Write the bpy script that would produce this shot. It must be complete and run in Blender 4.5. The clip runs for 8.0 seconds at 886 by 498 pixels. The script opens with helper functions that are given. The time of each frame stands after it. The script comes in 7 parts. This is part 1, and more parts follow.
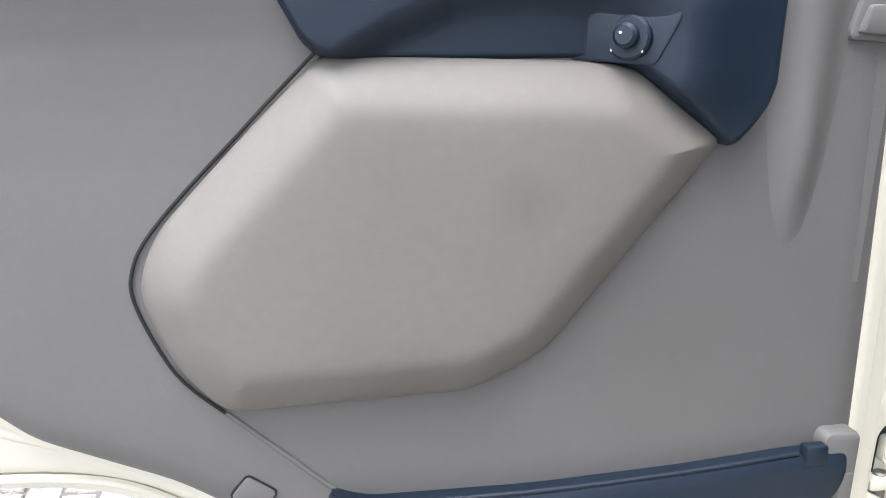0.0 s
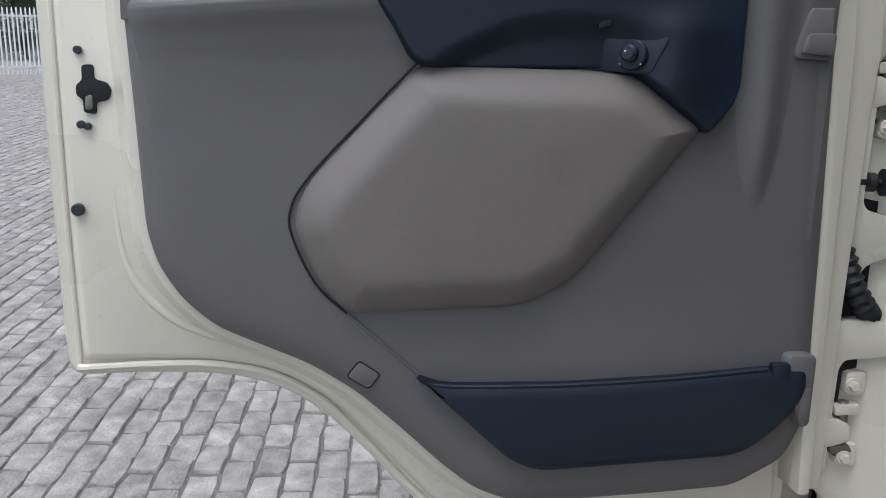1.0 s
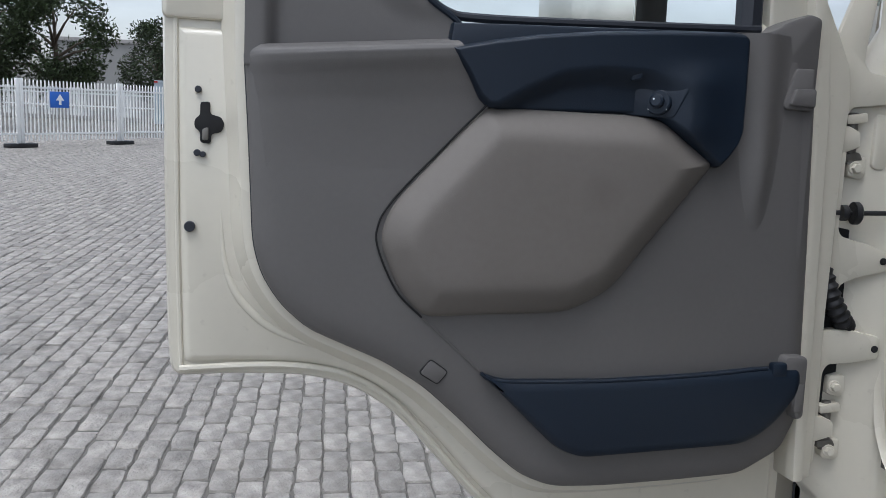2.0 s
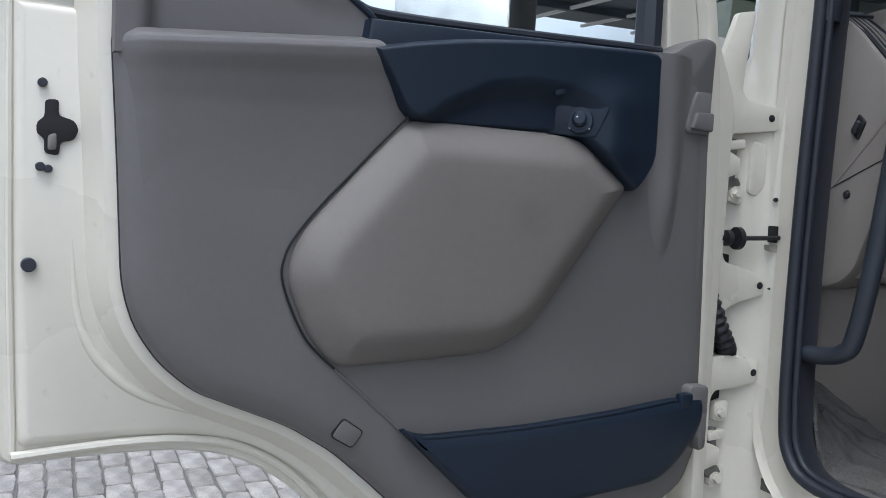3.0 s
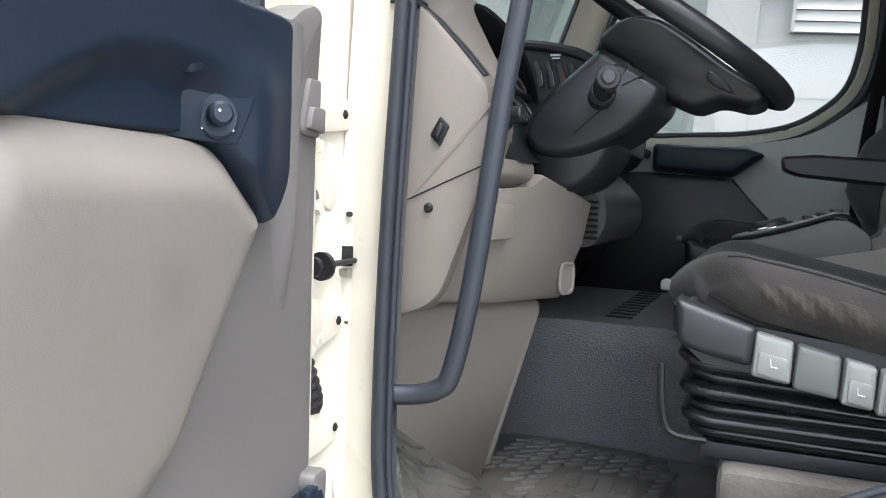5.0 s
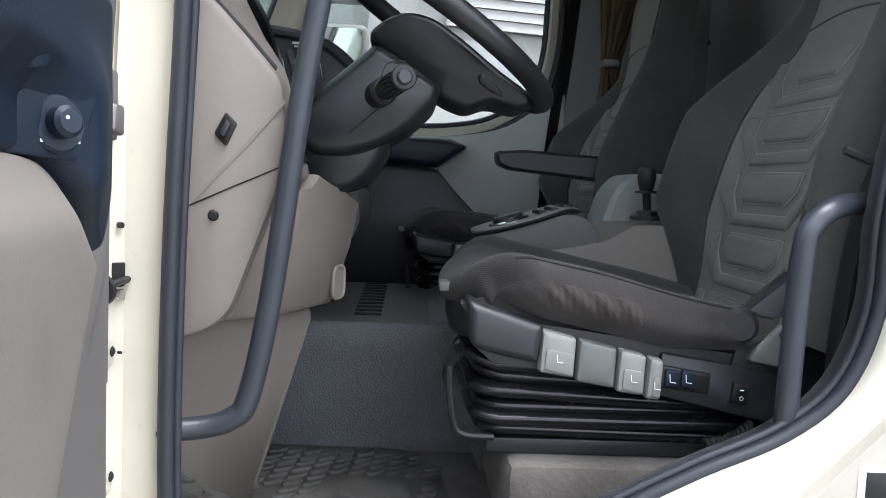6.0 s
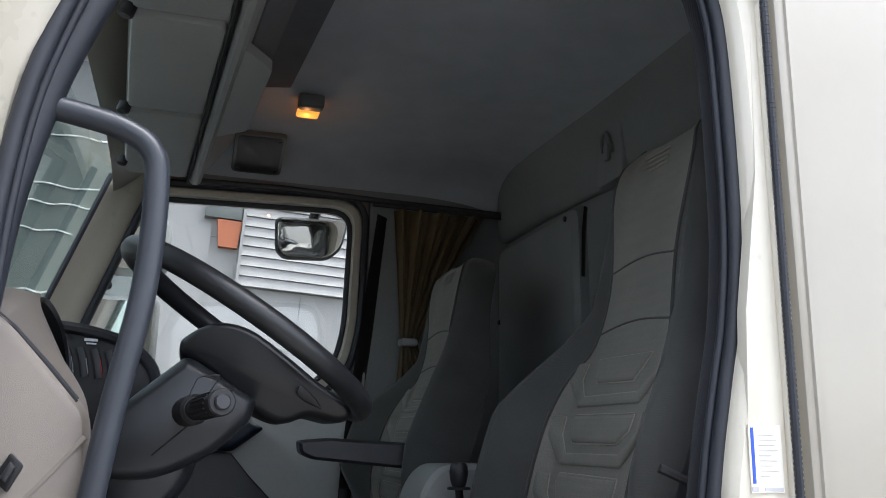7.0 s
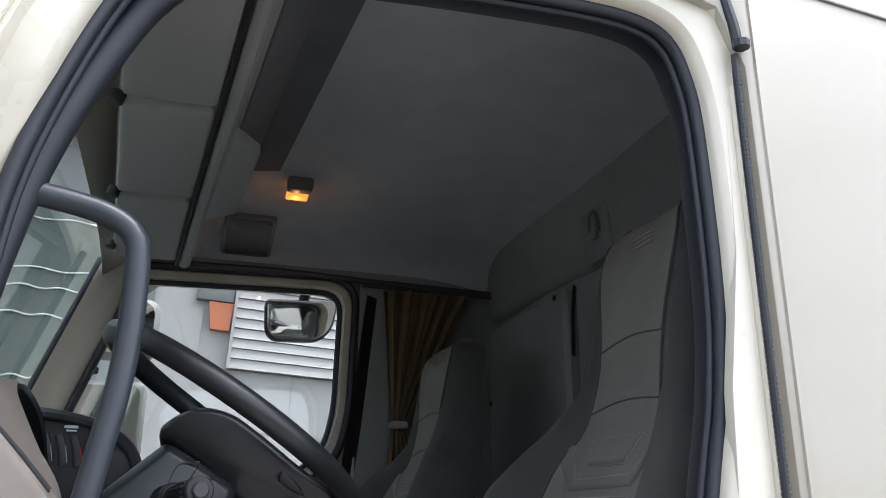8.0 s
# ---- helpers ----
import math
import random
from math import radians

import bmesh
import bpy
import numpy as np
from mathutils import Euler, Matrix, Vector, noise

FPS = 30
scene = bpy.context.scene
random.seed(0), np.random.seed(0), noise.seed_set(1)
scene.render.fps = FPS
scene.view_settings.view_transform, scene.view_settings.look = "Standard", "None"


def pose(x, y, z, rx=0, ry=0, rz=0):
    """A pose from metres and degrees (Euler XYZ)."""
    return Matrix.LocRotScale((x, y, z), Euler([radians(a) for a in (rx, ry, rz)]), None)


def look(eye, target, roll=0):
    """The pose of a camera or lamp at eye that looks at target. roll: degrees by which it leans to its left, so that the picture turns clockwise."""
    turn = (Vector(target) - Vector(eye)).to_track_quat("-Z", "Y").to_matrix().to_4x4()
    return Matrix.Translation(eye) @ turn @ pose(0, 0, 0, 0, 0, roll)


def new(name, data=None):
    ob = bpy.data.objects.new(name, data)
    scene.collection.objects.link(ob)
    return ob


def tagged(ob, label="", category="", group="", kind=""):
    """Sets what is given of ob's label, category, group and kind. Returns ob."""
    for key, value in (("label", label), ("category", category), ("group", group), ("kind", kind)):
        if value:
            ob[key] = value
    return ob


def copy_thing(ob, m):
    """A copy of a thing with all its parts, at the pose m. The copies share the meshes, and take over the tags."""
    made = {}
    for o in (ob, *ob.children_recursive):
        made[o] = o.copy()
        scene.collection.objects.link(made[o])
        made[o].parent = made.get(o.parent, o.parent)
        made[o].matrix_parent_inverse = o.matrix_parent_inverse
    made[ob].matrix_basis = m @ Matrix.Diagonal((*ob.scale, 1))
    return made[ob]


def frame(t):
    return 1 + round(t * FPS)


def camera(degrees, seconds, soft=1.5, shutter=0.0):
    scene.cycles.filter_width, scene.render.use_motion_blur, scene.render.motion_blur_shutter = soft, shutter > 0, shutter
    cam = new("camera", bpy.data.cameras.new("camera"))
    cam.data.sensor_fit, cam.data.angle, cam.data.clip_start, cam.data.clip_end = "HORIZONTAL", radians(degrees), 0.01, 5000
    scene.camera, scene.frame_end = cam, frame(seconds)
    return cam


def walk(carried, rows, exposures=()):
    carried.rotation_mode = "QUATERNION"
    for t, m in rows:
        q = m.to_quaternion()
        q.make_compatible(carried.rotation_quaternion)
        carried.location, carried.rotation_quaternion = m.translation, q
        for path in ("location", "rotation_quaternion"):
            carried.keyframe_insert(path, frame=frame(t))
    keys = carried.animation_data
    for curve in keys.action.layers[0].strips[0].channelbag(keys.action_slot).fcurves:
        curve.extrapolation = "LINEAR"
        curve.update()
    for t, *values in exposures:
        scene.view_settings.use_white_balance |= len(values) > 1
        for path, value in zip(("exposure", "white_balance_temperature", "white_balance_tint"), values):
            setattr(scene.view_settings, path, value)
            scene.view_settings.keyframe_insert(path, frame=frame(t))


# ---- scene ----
cam = camera(55.60, 8.0, 0.85)
PATH = [
    (0, (0.867, -0.684, 1.752), (-1.057, -0.533, 1.228), 1.5),
    (0.5, (1.017, -0.74, 1.741), (-0.916, -0.587, 1.25), 1.2),
    (1, (1.213, -0.709, 1.711), (-0.745, -0.692, 1.305), 1.6),
    (1.2, (1.27, -0.783, 1.695), (-0.693, -0.694, 1.323), 1.7),
    (2.3, (1.419, -0.943, 1.625), (-0.563, -0.726, 1.461), 2.4),
    (2.5, (1.377, -1.002, 1.611), (-0.588, -0.656, 1.461), 2.5),
    (3, (1.17, -1.105, 1.628), (-0.672, -0.337, 1.498), 2.8),
    (3.5, (0.992, -1.091, 1.628), (-0.643, 0.054, 1.502), 2.9),
    (4, (0.848, -1.107, 1.659), (-0.528, 0.339, 1.537), 2.6),
    (4.2, (0.809, -1.128, 1.671), (-0.453, 0.419, 1.552), 2.3),
    (5.3, (0.503, -1.046, 1.689), (0.023, 0.891, 1.547), 2.6),
    (5.5, (0.468, -1.028, 1.693), (0.149, 0.941, 1.547), 2.6),
    (6, (0.359, -1.039, 1.712), (0.449, 0.953, 1.563), 2.4),
    (6.2, (0.333, -1.022, 1.729), (0.595, 0.957, 1.604), 2.5),
    (6.5, (0.307, -1.007, 1.758), (0.76, 0.94, 1.819), 2.0),
    (6.7, (0.298, -1.001, 1.786), (0.816, 0.918, 2.002), 1.6),
    (7, (0.301, -0.995, 1.816), (0.861, 0.872, 2.264), 1.0),
    (7.5, (0.321, -0.995, 1.829), (0.879, 0.825, 2.444), 0.3),
    (8, (0.317, -0.998, 1.818), (0.873, 0.817, 2.449), 0.3),
]

# the cab stands nose-down on its suspension: cab coordinates -> world
PIVOT = Vector((1.377, -1.0, 1.611))
CAB = (Matrix.Translation(PIVOT + Vector((0, 0, 0.39))) @ Matrix.Rotation(radians(-3.2), 4, "Y") @ Matrix.Translation(-PIVOT))
EXPOSURES = [(0.0, 2.3, 6150, 9), (0.4, 1.66, 6100, 10), (0.7, 0.98, 6000, 10), (1.0, 0.76, 5950, 10), (2.5, 0.56, 5950, 9), (3.0, 0.92, 5730, 9), (3.5, 2.02, 5800, 9), (4.0, 2.28, 5960, 9), (5.5, 2.5, 6300, 9), (6.2, 2.14, 6080, 10), (6.6, 2.0, 6080, 10), (7.0, 1.97, 6140, 11), (8.0, 1.97, 6140, 11)]
walk(cam, [(t, CAB @ look(e, g, r)) for t, e, g, r in PATH], EXPOSURES)

# ---- world and sun: bright overcast day ----
world = bpy.data.worlds.new("world")
scene.world = world
world.use_nodes = True
wn, wl = world.node_tree.nodes, world.node_tree.links
bg = wn["Background"]
sky = wn.new("ShaderNodeTexSky")
sky.sky_type, sky.sun_disc = "NISHITA", False
sky.sun_elevation, sky.sun_rotation = radians(72), radians(129)
sky.dust_density = 3.0
hsv = wn.new("ShaderNodeHueSaturation")
hsv.inputs["Saturation"].default_value = 0.38
cloud = wn.new("ShaderNodeTexNoise")
cloud.inputs["Scale"].default_value = 2.2
cloud.inputs["Detail"].default_value = 6
wtc = wn.new("ShaderNodeTexCoord")
wmap = wn.new("ShaderNodeMapping")
wmap.inputs["Scale"].default_value = (1, 1, 3)
wl.new(wtc.outputs["Generated"], wmap.inputs["Vector"])
wl.new(wmap.outputs[0], cloud.inputs["Vector"])
cr = wn.new("ShaderNodeMapRange")
cr.inputs["From Min"].default_value, cr.inputs["From Max"].default_value = 0.35, 0.7
cr.inputs["To Min"].default_value, cr.inputs["To Max"].default_value = 0.62, 1.38
wl.new(cloud.outputs["Fac"], cr.inputs["Value"])
mul = wn.new("ShaderNodeMix")
mul.data_type, mul.blend_type = "RGBA", "MULTIPLY"
mul.inputs["Factor"].default_value = 1
wl.new(sky.outputs[0], hsv.inputs["Color"])
wl.new(hsv.outputs[0], mul.inputs["A"])
wl.new(cr.outputs[0], mul.inputs["B"])
wl.new(mul.outputs["Result"], bg.inputs["Color"])
bg.inputs["Strength"].default_value = 0.15
sun = new("sun", bpy.data.lights.new("sun", "SUN"))
sun.data.energy, sun.data.angle, sun.data.color = 0.8, radians(40), (1, 0.98, 0.95)
sun.matrix_world = look((15, -12, 60), (0, 0, 0))


# ---- materials ----
def material(name, color, rough=0.5, metal=0.0, var=0.12, scale=6.0, grain=0.0, grain_scale=900.0, coat=0.0, spots=0.0, tint=None, spec=0.5, relief=0.002):
    """A surface with broad stains, fine mottling and a grain bump, at object-space size."""
    m = bpy.data.materials.new(name)
    m.use_nodes = True
    n, l = m.node_tree.nodes, m.node_tree.links
    b = n["Principled BSDF"]
    tc = n.new("ShaderNodeTexCoord")
    big = n.new("ShaderNodeTexNoise")
    big.inputs["Scale"].default_value, big.inputs["Detail"].default_value = scale, 5
    fine = n.new("ShaderNodeTexNoise")
    fine.inputs["Scale"].default_value, fine.inputs["Detail"].default_value = scale * 22, 3
    for t in (big, fine):
        l.new(tc.outputs["Object"], t.inputs["Vector"])
    mix = n.new("ShaderNodeMath")
    mix.operation = "MULTIPLY_ADD"
    mix.inputs[1].default_value = 0.35
    l.new(fine.outputs["Fac"], mix.inputs[0])
    l.new(big.outputs["Fac"], mix.inputs[2])
    ramp = n.new("ShaderNodeMapRange")
    ramp.inputs["From Min"].default_value, ramp.inputs["From Max"].default_value = 0.35, 0.95
    l.new(mix.outputs[0], ramp.inputs["Value"])
    c = n.new("ShaderNodeMix")
    c.data_type = "RGBA"
    lo = [v * (1 - var) for v in color]
    hi = [min(1, v * (1 + var)) for v in (tint or color)]
    c.inputs["A"].default_value, c.inputs["B"].default_value = (*lo, 1), (*hi, 1)
    l.new(ramp.outputs[0], c.inputs["Factor"])
    out = c.outputs["Result"]
    if spots:
        sp = n.new("ShaderNodeTexNoise")
        sp.inputs["Scale"].default_value, sp.inputs["Detail"].default_value = 60, 8
        l.new(tc.outputs["Object"], sp.inputs["Vector"])
        sr = n.new("ShaderNodeMapRange")
        sr.inputs["From Min"].default_value, sr.inputs["From Max"].default_value = 0.66, 0.74
        sr.inputs["To Max"].default_value = spots
        l.new(sp.outputs["Fac"], sr.inputs["Value"])
        c2 = n.new("ShaderNodeMix")
        c2.data_type = "RGBA"
        c2.inputs["B"].default_value = (0.16, 0.13, 0.1, 1)
        l.new(sr.outputs[0], c2.inputs["Factor"])
        l.new(out, c2.inputs["A"])
        out = c2.outputs["Result"]
    l.new(out, b.inputs["Base Color"])
    rr = n.new("ShaderNodeMapRange")
    rr.inputs["To Min"].default_value, rr.inputs["To Max"].default_value = max(0.02, rough - 0.06), min(1, rough + 0.08)
    l.new(big.outputs["Fac"], rr.inputs["Value"])
    l.new(rr.outputs[0], b.inputs["Roughness"])
    b.inputs["Metallic"].default_value = metal
    b.inputs["Coat Weight"].default_value = coat
    b.inputs["Specular IOR Level"].default_value = spec
    if grain:
        g = n.new("ShaderNodeTexNoise")
        g.inputs["Scale"].default_value, g.inputs["Detail"].default_value = grain_scale, 2
        l.new(tc.outputs["Object"], g.inputs["Vector"])
        bu = n.new("ShaderNodeBump")
        bu.inputs["Strength"].default_value, bu.inputs["Distance"].default_value = grain, relief
        l.new(g.outputs["Fac"], bu.inputs["Height"])
        l.new(bu.outputs[0], b.inputs["Normal"])
    return m


def glass(name, color=(1, 1, 1), rough=0.0):
    m = bpy.data.materials.new(name)
    m.use_nodes = True
    b = m.node_tree.nodes["Principled BSDF"]
    b.inputs["Base Color"].default_value = (*color, 1)
    b.inputs["Roughness"].default_value = rough
    b.inputs["Transmission Weight"].default_value = 1.0
    b.inputs["IOR"].default_value = 1.45
    return m


def fabric(name, color, weave=700.0, var=0.2):
    m = material(name, color, 0.9, var=var, scale=9, spec=0.2)
    n, l = m.node_tree.nodes, m.node_tree.links
    tc = n.new("ShaderNodeTexCoord")
    ch = n.new("ShaderNodeTexWave")
    ch.inputs["Scale"].default_value, ch.inputs["Distortion"].default_value = weave / 6, 1.5
    ch.bands_direction = "DIAGONAL"
    l.new(tc.outputs["Object"], ch.inputs["Vector"])
    ns = n.new("ShaderNodeTexNoise")
    ns.inputs["Scale"].default_value = weave
    l.new(tc.outputs["Object"], ns.inputs["Vector"])
    ad = n.new("ShaderNodeMath")
    sc = n.new("ShaderNodeMath")
    sc.operation = "MULTIPLY"
    sc.inputs[1].default_value = 0.3
    l.new(ch.outputs["Fac"], sc.inputs[0])
    l.new(sc.outputs[0], ad.inputs[0])
    l.new(ns.outputs["Fac"], ad.inputs[1])
    bu = n.new("ShaderNodeBump")
    bu.inputs["Strength"].default_value, bu.inputs["Distance"].default_value = 0.4, 0.0015
    l.new(ad.outputs[0], bu.inputs["Height"])
    b = n["Principled BSDF"]
    l.new(bu.outputs[0], b.inputs["Normal"])
    b.inputs["Sheen Weight"].default_value = 0.12
    b.inputs["Sheen Roughness"].default_value = 0.5
    return m


def knit(name, color):
    """Dotted knitted cloth."""
    m = fabric(name, color, 500, 0.15)
    n, l = m.node_tree.nodes, m.node_tree.links
    b = n["Principled BSDF"]
    tc = n.new("ShaderNodeTexCoord")
    vo = n.new("ShaderNodeTexVoronoi")
    vo.inputs["Scale"].default_value, vo.inputs["Randomness"].default_value = 210, 0.35
    l.new(tc.outputs["Object"], vo.inputs["Vector"])
    mr = n.new("ShaderNodeMapRange")
    mr.inputs["From Min"].default_value, mr.inputs["From Max"].default_value = 0.15, 0.6
    mr.inputs["To Min"].default_value, mr.inputs["To Max"].default_value = 1.05, 0.92
    l.new(vo.outputs["Distance"], mr.inputs["Value"])
    mx = n.new("ShaderNodeMix")
    mx.data_type, mx.blend_type = "RGBA", "MULTIPLY"
    mx.inputs["Factor"].default_value = 1
    l.new(b.inputs["Base Color"].links[0].from_socket, mx.inputs["A"])
    l.new(mr.outputs[0], mx.inputs["B"])
    l.new(mx.outputs["Result"], b.inputs["Base Color"])
    return m


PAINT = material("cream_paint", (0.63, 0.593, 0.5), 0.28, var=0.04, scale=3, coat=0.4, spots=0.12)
# outer skin: the same cream cut to 0.58, offsetting the strong light there
PAINT_DIM = material("cream_paint_dimmed", (0.37, 0.345, 0.292), 0.3, var=0.03, scale=2, coat=0.4)
TRIM = material("grey_trim_plastic", (0.118, 0.1115, 0.1075), 0.56, var=0.08, scale=5, grain=0.15, spots=0.06)
PAD = material("taupe_trim_pad", (0.148, 0.133, 0.117), 0.58, var=0.1, scale=4, grain=0.15, tint=(0.147, 0.133, 0.121))
NAVY = material("dark_navy_plastic", (0.006, 0.0128, 0.025), 0.47, spec=0.4, var=0.15, scale=5, grain=0.2)
# dark felt whose colour carries the shade of the overhead recess
BINSHADE = fabric("bin_shade_felt", (0.11, 0.118, 0.13), 900, 0.2)
BLACK = material("black_plastic", (0.016, 0.016, 0.018), 0.45, spec=0.4, var=0.2, scale=8, grain=0.2)
# navy lining taken near black, with the shade of the footwell in its colour
NIGHT = fabric("navy_cloth_with_shade", (0.012, 0.014, 0.02), 700, 0.25)
DARK = material("dark_void", (0.008, 0.008, 0.009), 0.8, var=0.1)
RUBBER = material("rubber_seal", (0.017, 0.02, 0.028), 0.5, var=0.2, scale=12, grain=0.2)
TUBE = material("grab_bar_coating", (0.03, 0.035, 0.045), 0.34, var=0.12, scale=15, grain=0.1)
DASH = material("beige_dash_plastic", (0.215, 0.189, 0.166), 0.52, var=0.07, scale=5, grain=0.15)
DASH_DARK = material("charcoal_dash_plastic", (0.015, 0.0168, 0.02), 0.33, var=0.2, scale=6, grain=0.1)
GREYP = material("seat_switch_grey", (0.24, 0.245, 0.236), 0.5, var=0.08, scale=20)
GREYD = material("dark_switch_grey", (0.13, 0.137, 0.13), 0.5, var=0.08, scale=20)
BELLOW = material("shiny_black_bellows", (0.012, 0.012, 0.014), 0.25, var=0.2, scale=12)
CHARC = material("charcoal_seat_plastic", (0.026, 0.027, 0.031), 0.4, var=0.15, scale=12, grain=0.2)
STEEL = material("zinc_steel", (0.45, 0.44, 0.42), 0.35, metal=1, var=0.2, scale=40)
CHROME = material("bright_chrome", (0.75, 0.75, 0.75), 0.12, metal=1, var=0.05)
WHITE = material("white_marking", (0.8, 0.8, 0.8), 0.5, var=0.03)
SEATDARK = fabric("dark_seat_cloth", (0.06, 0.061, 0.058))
SEATMID = knit("grey_knit_seat_cloth", (0.185, 0.178, 0.157))
SEATLIGHT = knit("pale_piping_cloth", (0.3, 0.287, 0.252))
CUSHION = fabric("worn_brown_velour", (0.04, 0.037, 0.035), 900, 0.35)
PATCH = fabric("rubbed_velour", (0.044, 0.037, 0.034), 500, 0.45)
LINER = fabric("grey_headliner_felt", (0.4, 0.425, 0.455), 1500, 0.1)
WALLM = material("rear_wall_lining", (0.215, 0.222, 0.224), 0.75, var=0.12, scale=4, grain=0.3)
LINING = material("pale_door_lining", (0.42, 0.425, 0.41), 0.65, var=0.08, scale=4, grain=0.2)
LINERMID = material("moulded_grey_trim", (0.305, 0.31, 0.302), 0.7, var=0.08, scale=4, grain=0.2)
CURTAIN = fabric("ochre_curtain_cloth", (0.125, 0.089, 0.044), 900, 0.35)
CARPET = fabric("grey_carpet", (0.115, 0.106, 0.096), 180, 0.55)
MATM = material("ribbed_floor_mat", (0.05, 0.048, 0.045), 0.55, var=0.4, scale=9, grain=0.3, tint=(0.088, 0.084, 0.077), spots=0.3)
MATC = material("grey_rubber_top", (0.13, 0.136, 0.132), 0.6, var=0.2, scale=7, grain=0.5, grain_scale=300)
PEBBLE = material("pebbled_mat_edge", (0.066, 0.064, 0.058), 0.65, var=0.3, scale=9, grain=1.0, grain_scale=160, tint=(0.15, 0.145, 0.128), relief=0.006)
TUNNEL = material("pebbled_tunnel_cover", (0.145, 0.153, 0.16), 0.5, var=0.2, scale=6, grain=0.9, grain_scale=230, relief=0.004)
GLASS = glass("clear_glass", (0.93, 0.96, 0.95))
TINTED = glass("tinted_windscreen", (0.54, 0.63, 0.59))
TINTED.node_tree.nodes["Principled BSDF"].inputs["Specular IOR Level"].default_value = 0.15
MIRROR = material("mirror_silver", (0.9, 0.9, 0.9), 0.02, metal=1, var=0.0)
PAPER = material("white_label_paper", (0.75, 0.75, 0.74), 0.6, var=0.03)
BLUE = material("blue_print", (0.03, 0.09, 0.5), 0.5, var=0.05)
DULL = material("dull_zinc", (0.21, 0.2, 0.18), 0.5, metal=0.7, var=0.25, scale=40)
LABELM = material("label_film", (0.72, 0.7, 0.63), 0.5, var=0.04)
LEATHER = material("black_wheel_leather", (0.015, 0.016, 0.018), 0.36, var=0.2, scale=12, grain=0.08, grain_scale=500)
INK = material("grey_print", (0.45, 0.45, 0.46), 0.6, var=0.1)
SETT = material("worn_grey_sett", (0.19, 0.174, 0.155), 0.72, var=0.3, scale=9, grain=1.0, grain_scale=48, tint=(0.31, 0.289, 0.26), spots=0.6, relief=0.012)
GROUT = material("dark_sandy_joint", (0.125, 0.117, 0.104), 0.9, var=0.3, scale=5, grain=0.5, grain_scale=200)
FENCE = material("white_powder_coat", (0.75, 0.75, 0.73), 0.45, var=0.06, scale=1)
CONCRETE = material("grey_concrete", (0.3, 0.29, 0.28), 0.85, var=0.15, scale=1.5, grain=0.4, grain_scale=60)
CONTAINER = material("pale_blue_grey_steel", (0.36, 0.42, 0.46), 0.5, var=0.12, scale=1.2, spots=0.2)
BRICKM = material("brown_brick", (0.2, 0.15, 0.12), 0.85, var=0.25, scale=3, grain=0.5, grain_scale=40)
CLAD = material("light_grey_cladding", (0.26, 0.257, 0.247), 0.4, var=0.05, scale=0.7)
CANOPY = material("dark_blue_steel", (0.05, 0.065, 0.085), 0.5, var=0.2, scale=0.8)
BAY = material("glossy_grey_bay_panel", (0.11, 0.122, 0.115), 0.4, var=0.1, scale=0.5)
LEAF = material("leaf_green", (0.05, 0.07, 0.032), 0.6, var=0.5, scale=0.6)
BARK = material("bark", (0.09, 0.07, 0.05), 0.9, var=0.3, scale=4)
SIGNB = material("blue_sign", (0.02, 0.12, 0.5), 0.4, var=0.05)
RED = material("red_plastic", (0.5, 0.03, 0.02), 0.5, var=0.1)
ORANGE = material("orange_panel", (0.33, 0.1, 0.04), 0.5, var=0.1)
amber = bpy.data.materials.new("amber_lamp_lens")
amber.use_nodes = True
amber.node_tree.nodes["Principled BSDF"].inputs["Emission Color"].default_value = (1, 0.3, 0.04, 1)
amber.node_tree.nodes["Principled BSDF"].inputs["Emission Strength"].default_value = 0.36
amber.node_tree.nodes["Principled BSDF"].inputs["Base Color"].default_value = (0.5, 0.2, 0.05, 1)


# random tone per sett and per leaf island
def vary(m, node, socket, amount):
    n, l = m.node_tree.nodes, m.node_tree.links
    b = n["Principled BSDF"]
    old = b.inputs["Base Color"].links[0].from_socket
    src = n.new(node)
    mr = n.new("ShaderNodeMapRange")
    mr.inputs["To Min"].default_value, mr.inputs["To Max"].default_value = 1 - amount, 1 + amount
    l.new(src.outputs[socket], mr.inputs["Value"])
    mx = n.new("ShaderNodeMix")
    mx.data_type, mx.blend_type = "RGBA", "MULTIPLY"
    mx.inputs["Factor"].default_value = 1
    l.new(old, mx.inputs["A"])
    l.new(mr.outputs[0], mx.inputs["B"])
    l.new(mx.outputs["Result"], b.inputs["Base Color"])


# hand smudge on the padded cover
pn_, pl_ = PAD.node_tree.nodes, PAD.node_tree.links
ptc, pdv, pmr, pmx, pns = (pn_.new(k) for k in ("ShaderNodeTexCoord", "ShaderNodeVectorMath", "ShaderNodeMapRange", "ShaderNodeMix", "ShaderNodeTexNoise"))
pdv.operation = "DISTANCE"
pdv.inputs[1].default_value = (0.487, 0.064, 1.6)
pl_.new(ptc.outputs["Object"], pdv.inputs[0])
pns.inputs["Scale"].default_value = 30
pl_.new(ptc.outputs["Object"], pns.inputs["Vector"])
pad_add = pn_.new("ShaderNodeMath")
pad_add.operation = "MULTIPLY_ADD"
pad_add.inputs[1].default_value = 0.02
pl_.new(pns.outputs["Fac"], pad_add.inputs[0])
pl_.new(pdv.outputs["Value"], pad_add.inputs[2])
pmr.inputs["From Min"].default_value, pmr.inputs["From Max"].default_value = 0.008, 0.05
pmr.inputs["To Min"].default_value, pmr.inputs["To Max"].default_value = 0.3, 0.0
pl_.new(pad_add.outputs[0], pmr.inputs["Value"])
pmx.data_type = "RGBA"
pmx.inputs["B"].default_value = (0.075, 0.062, 0.05, 1)
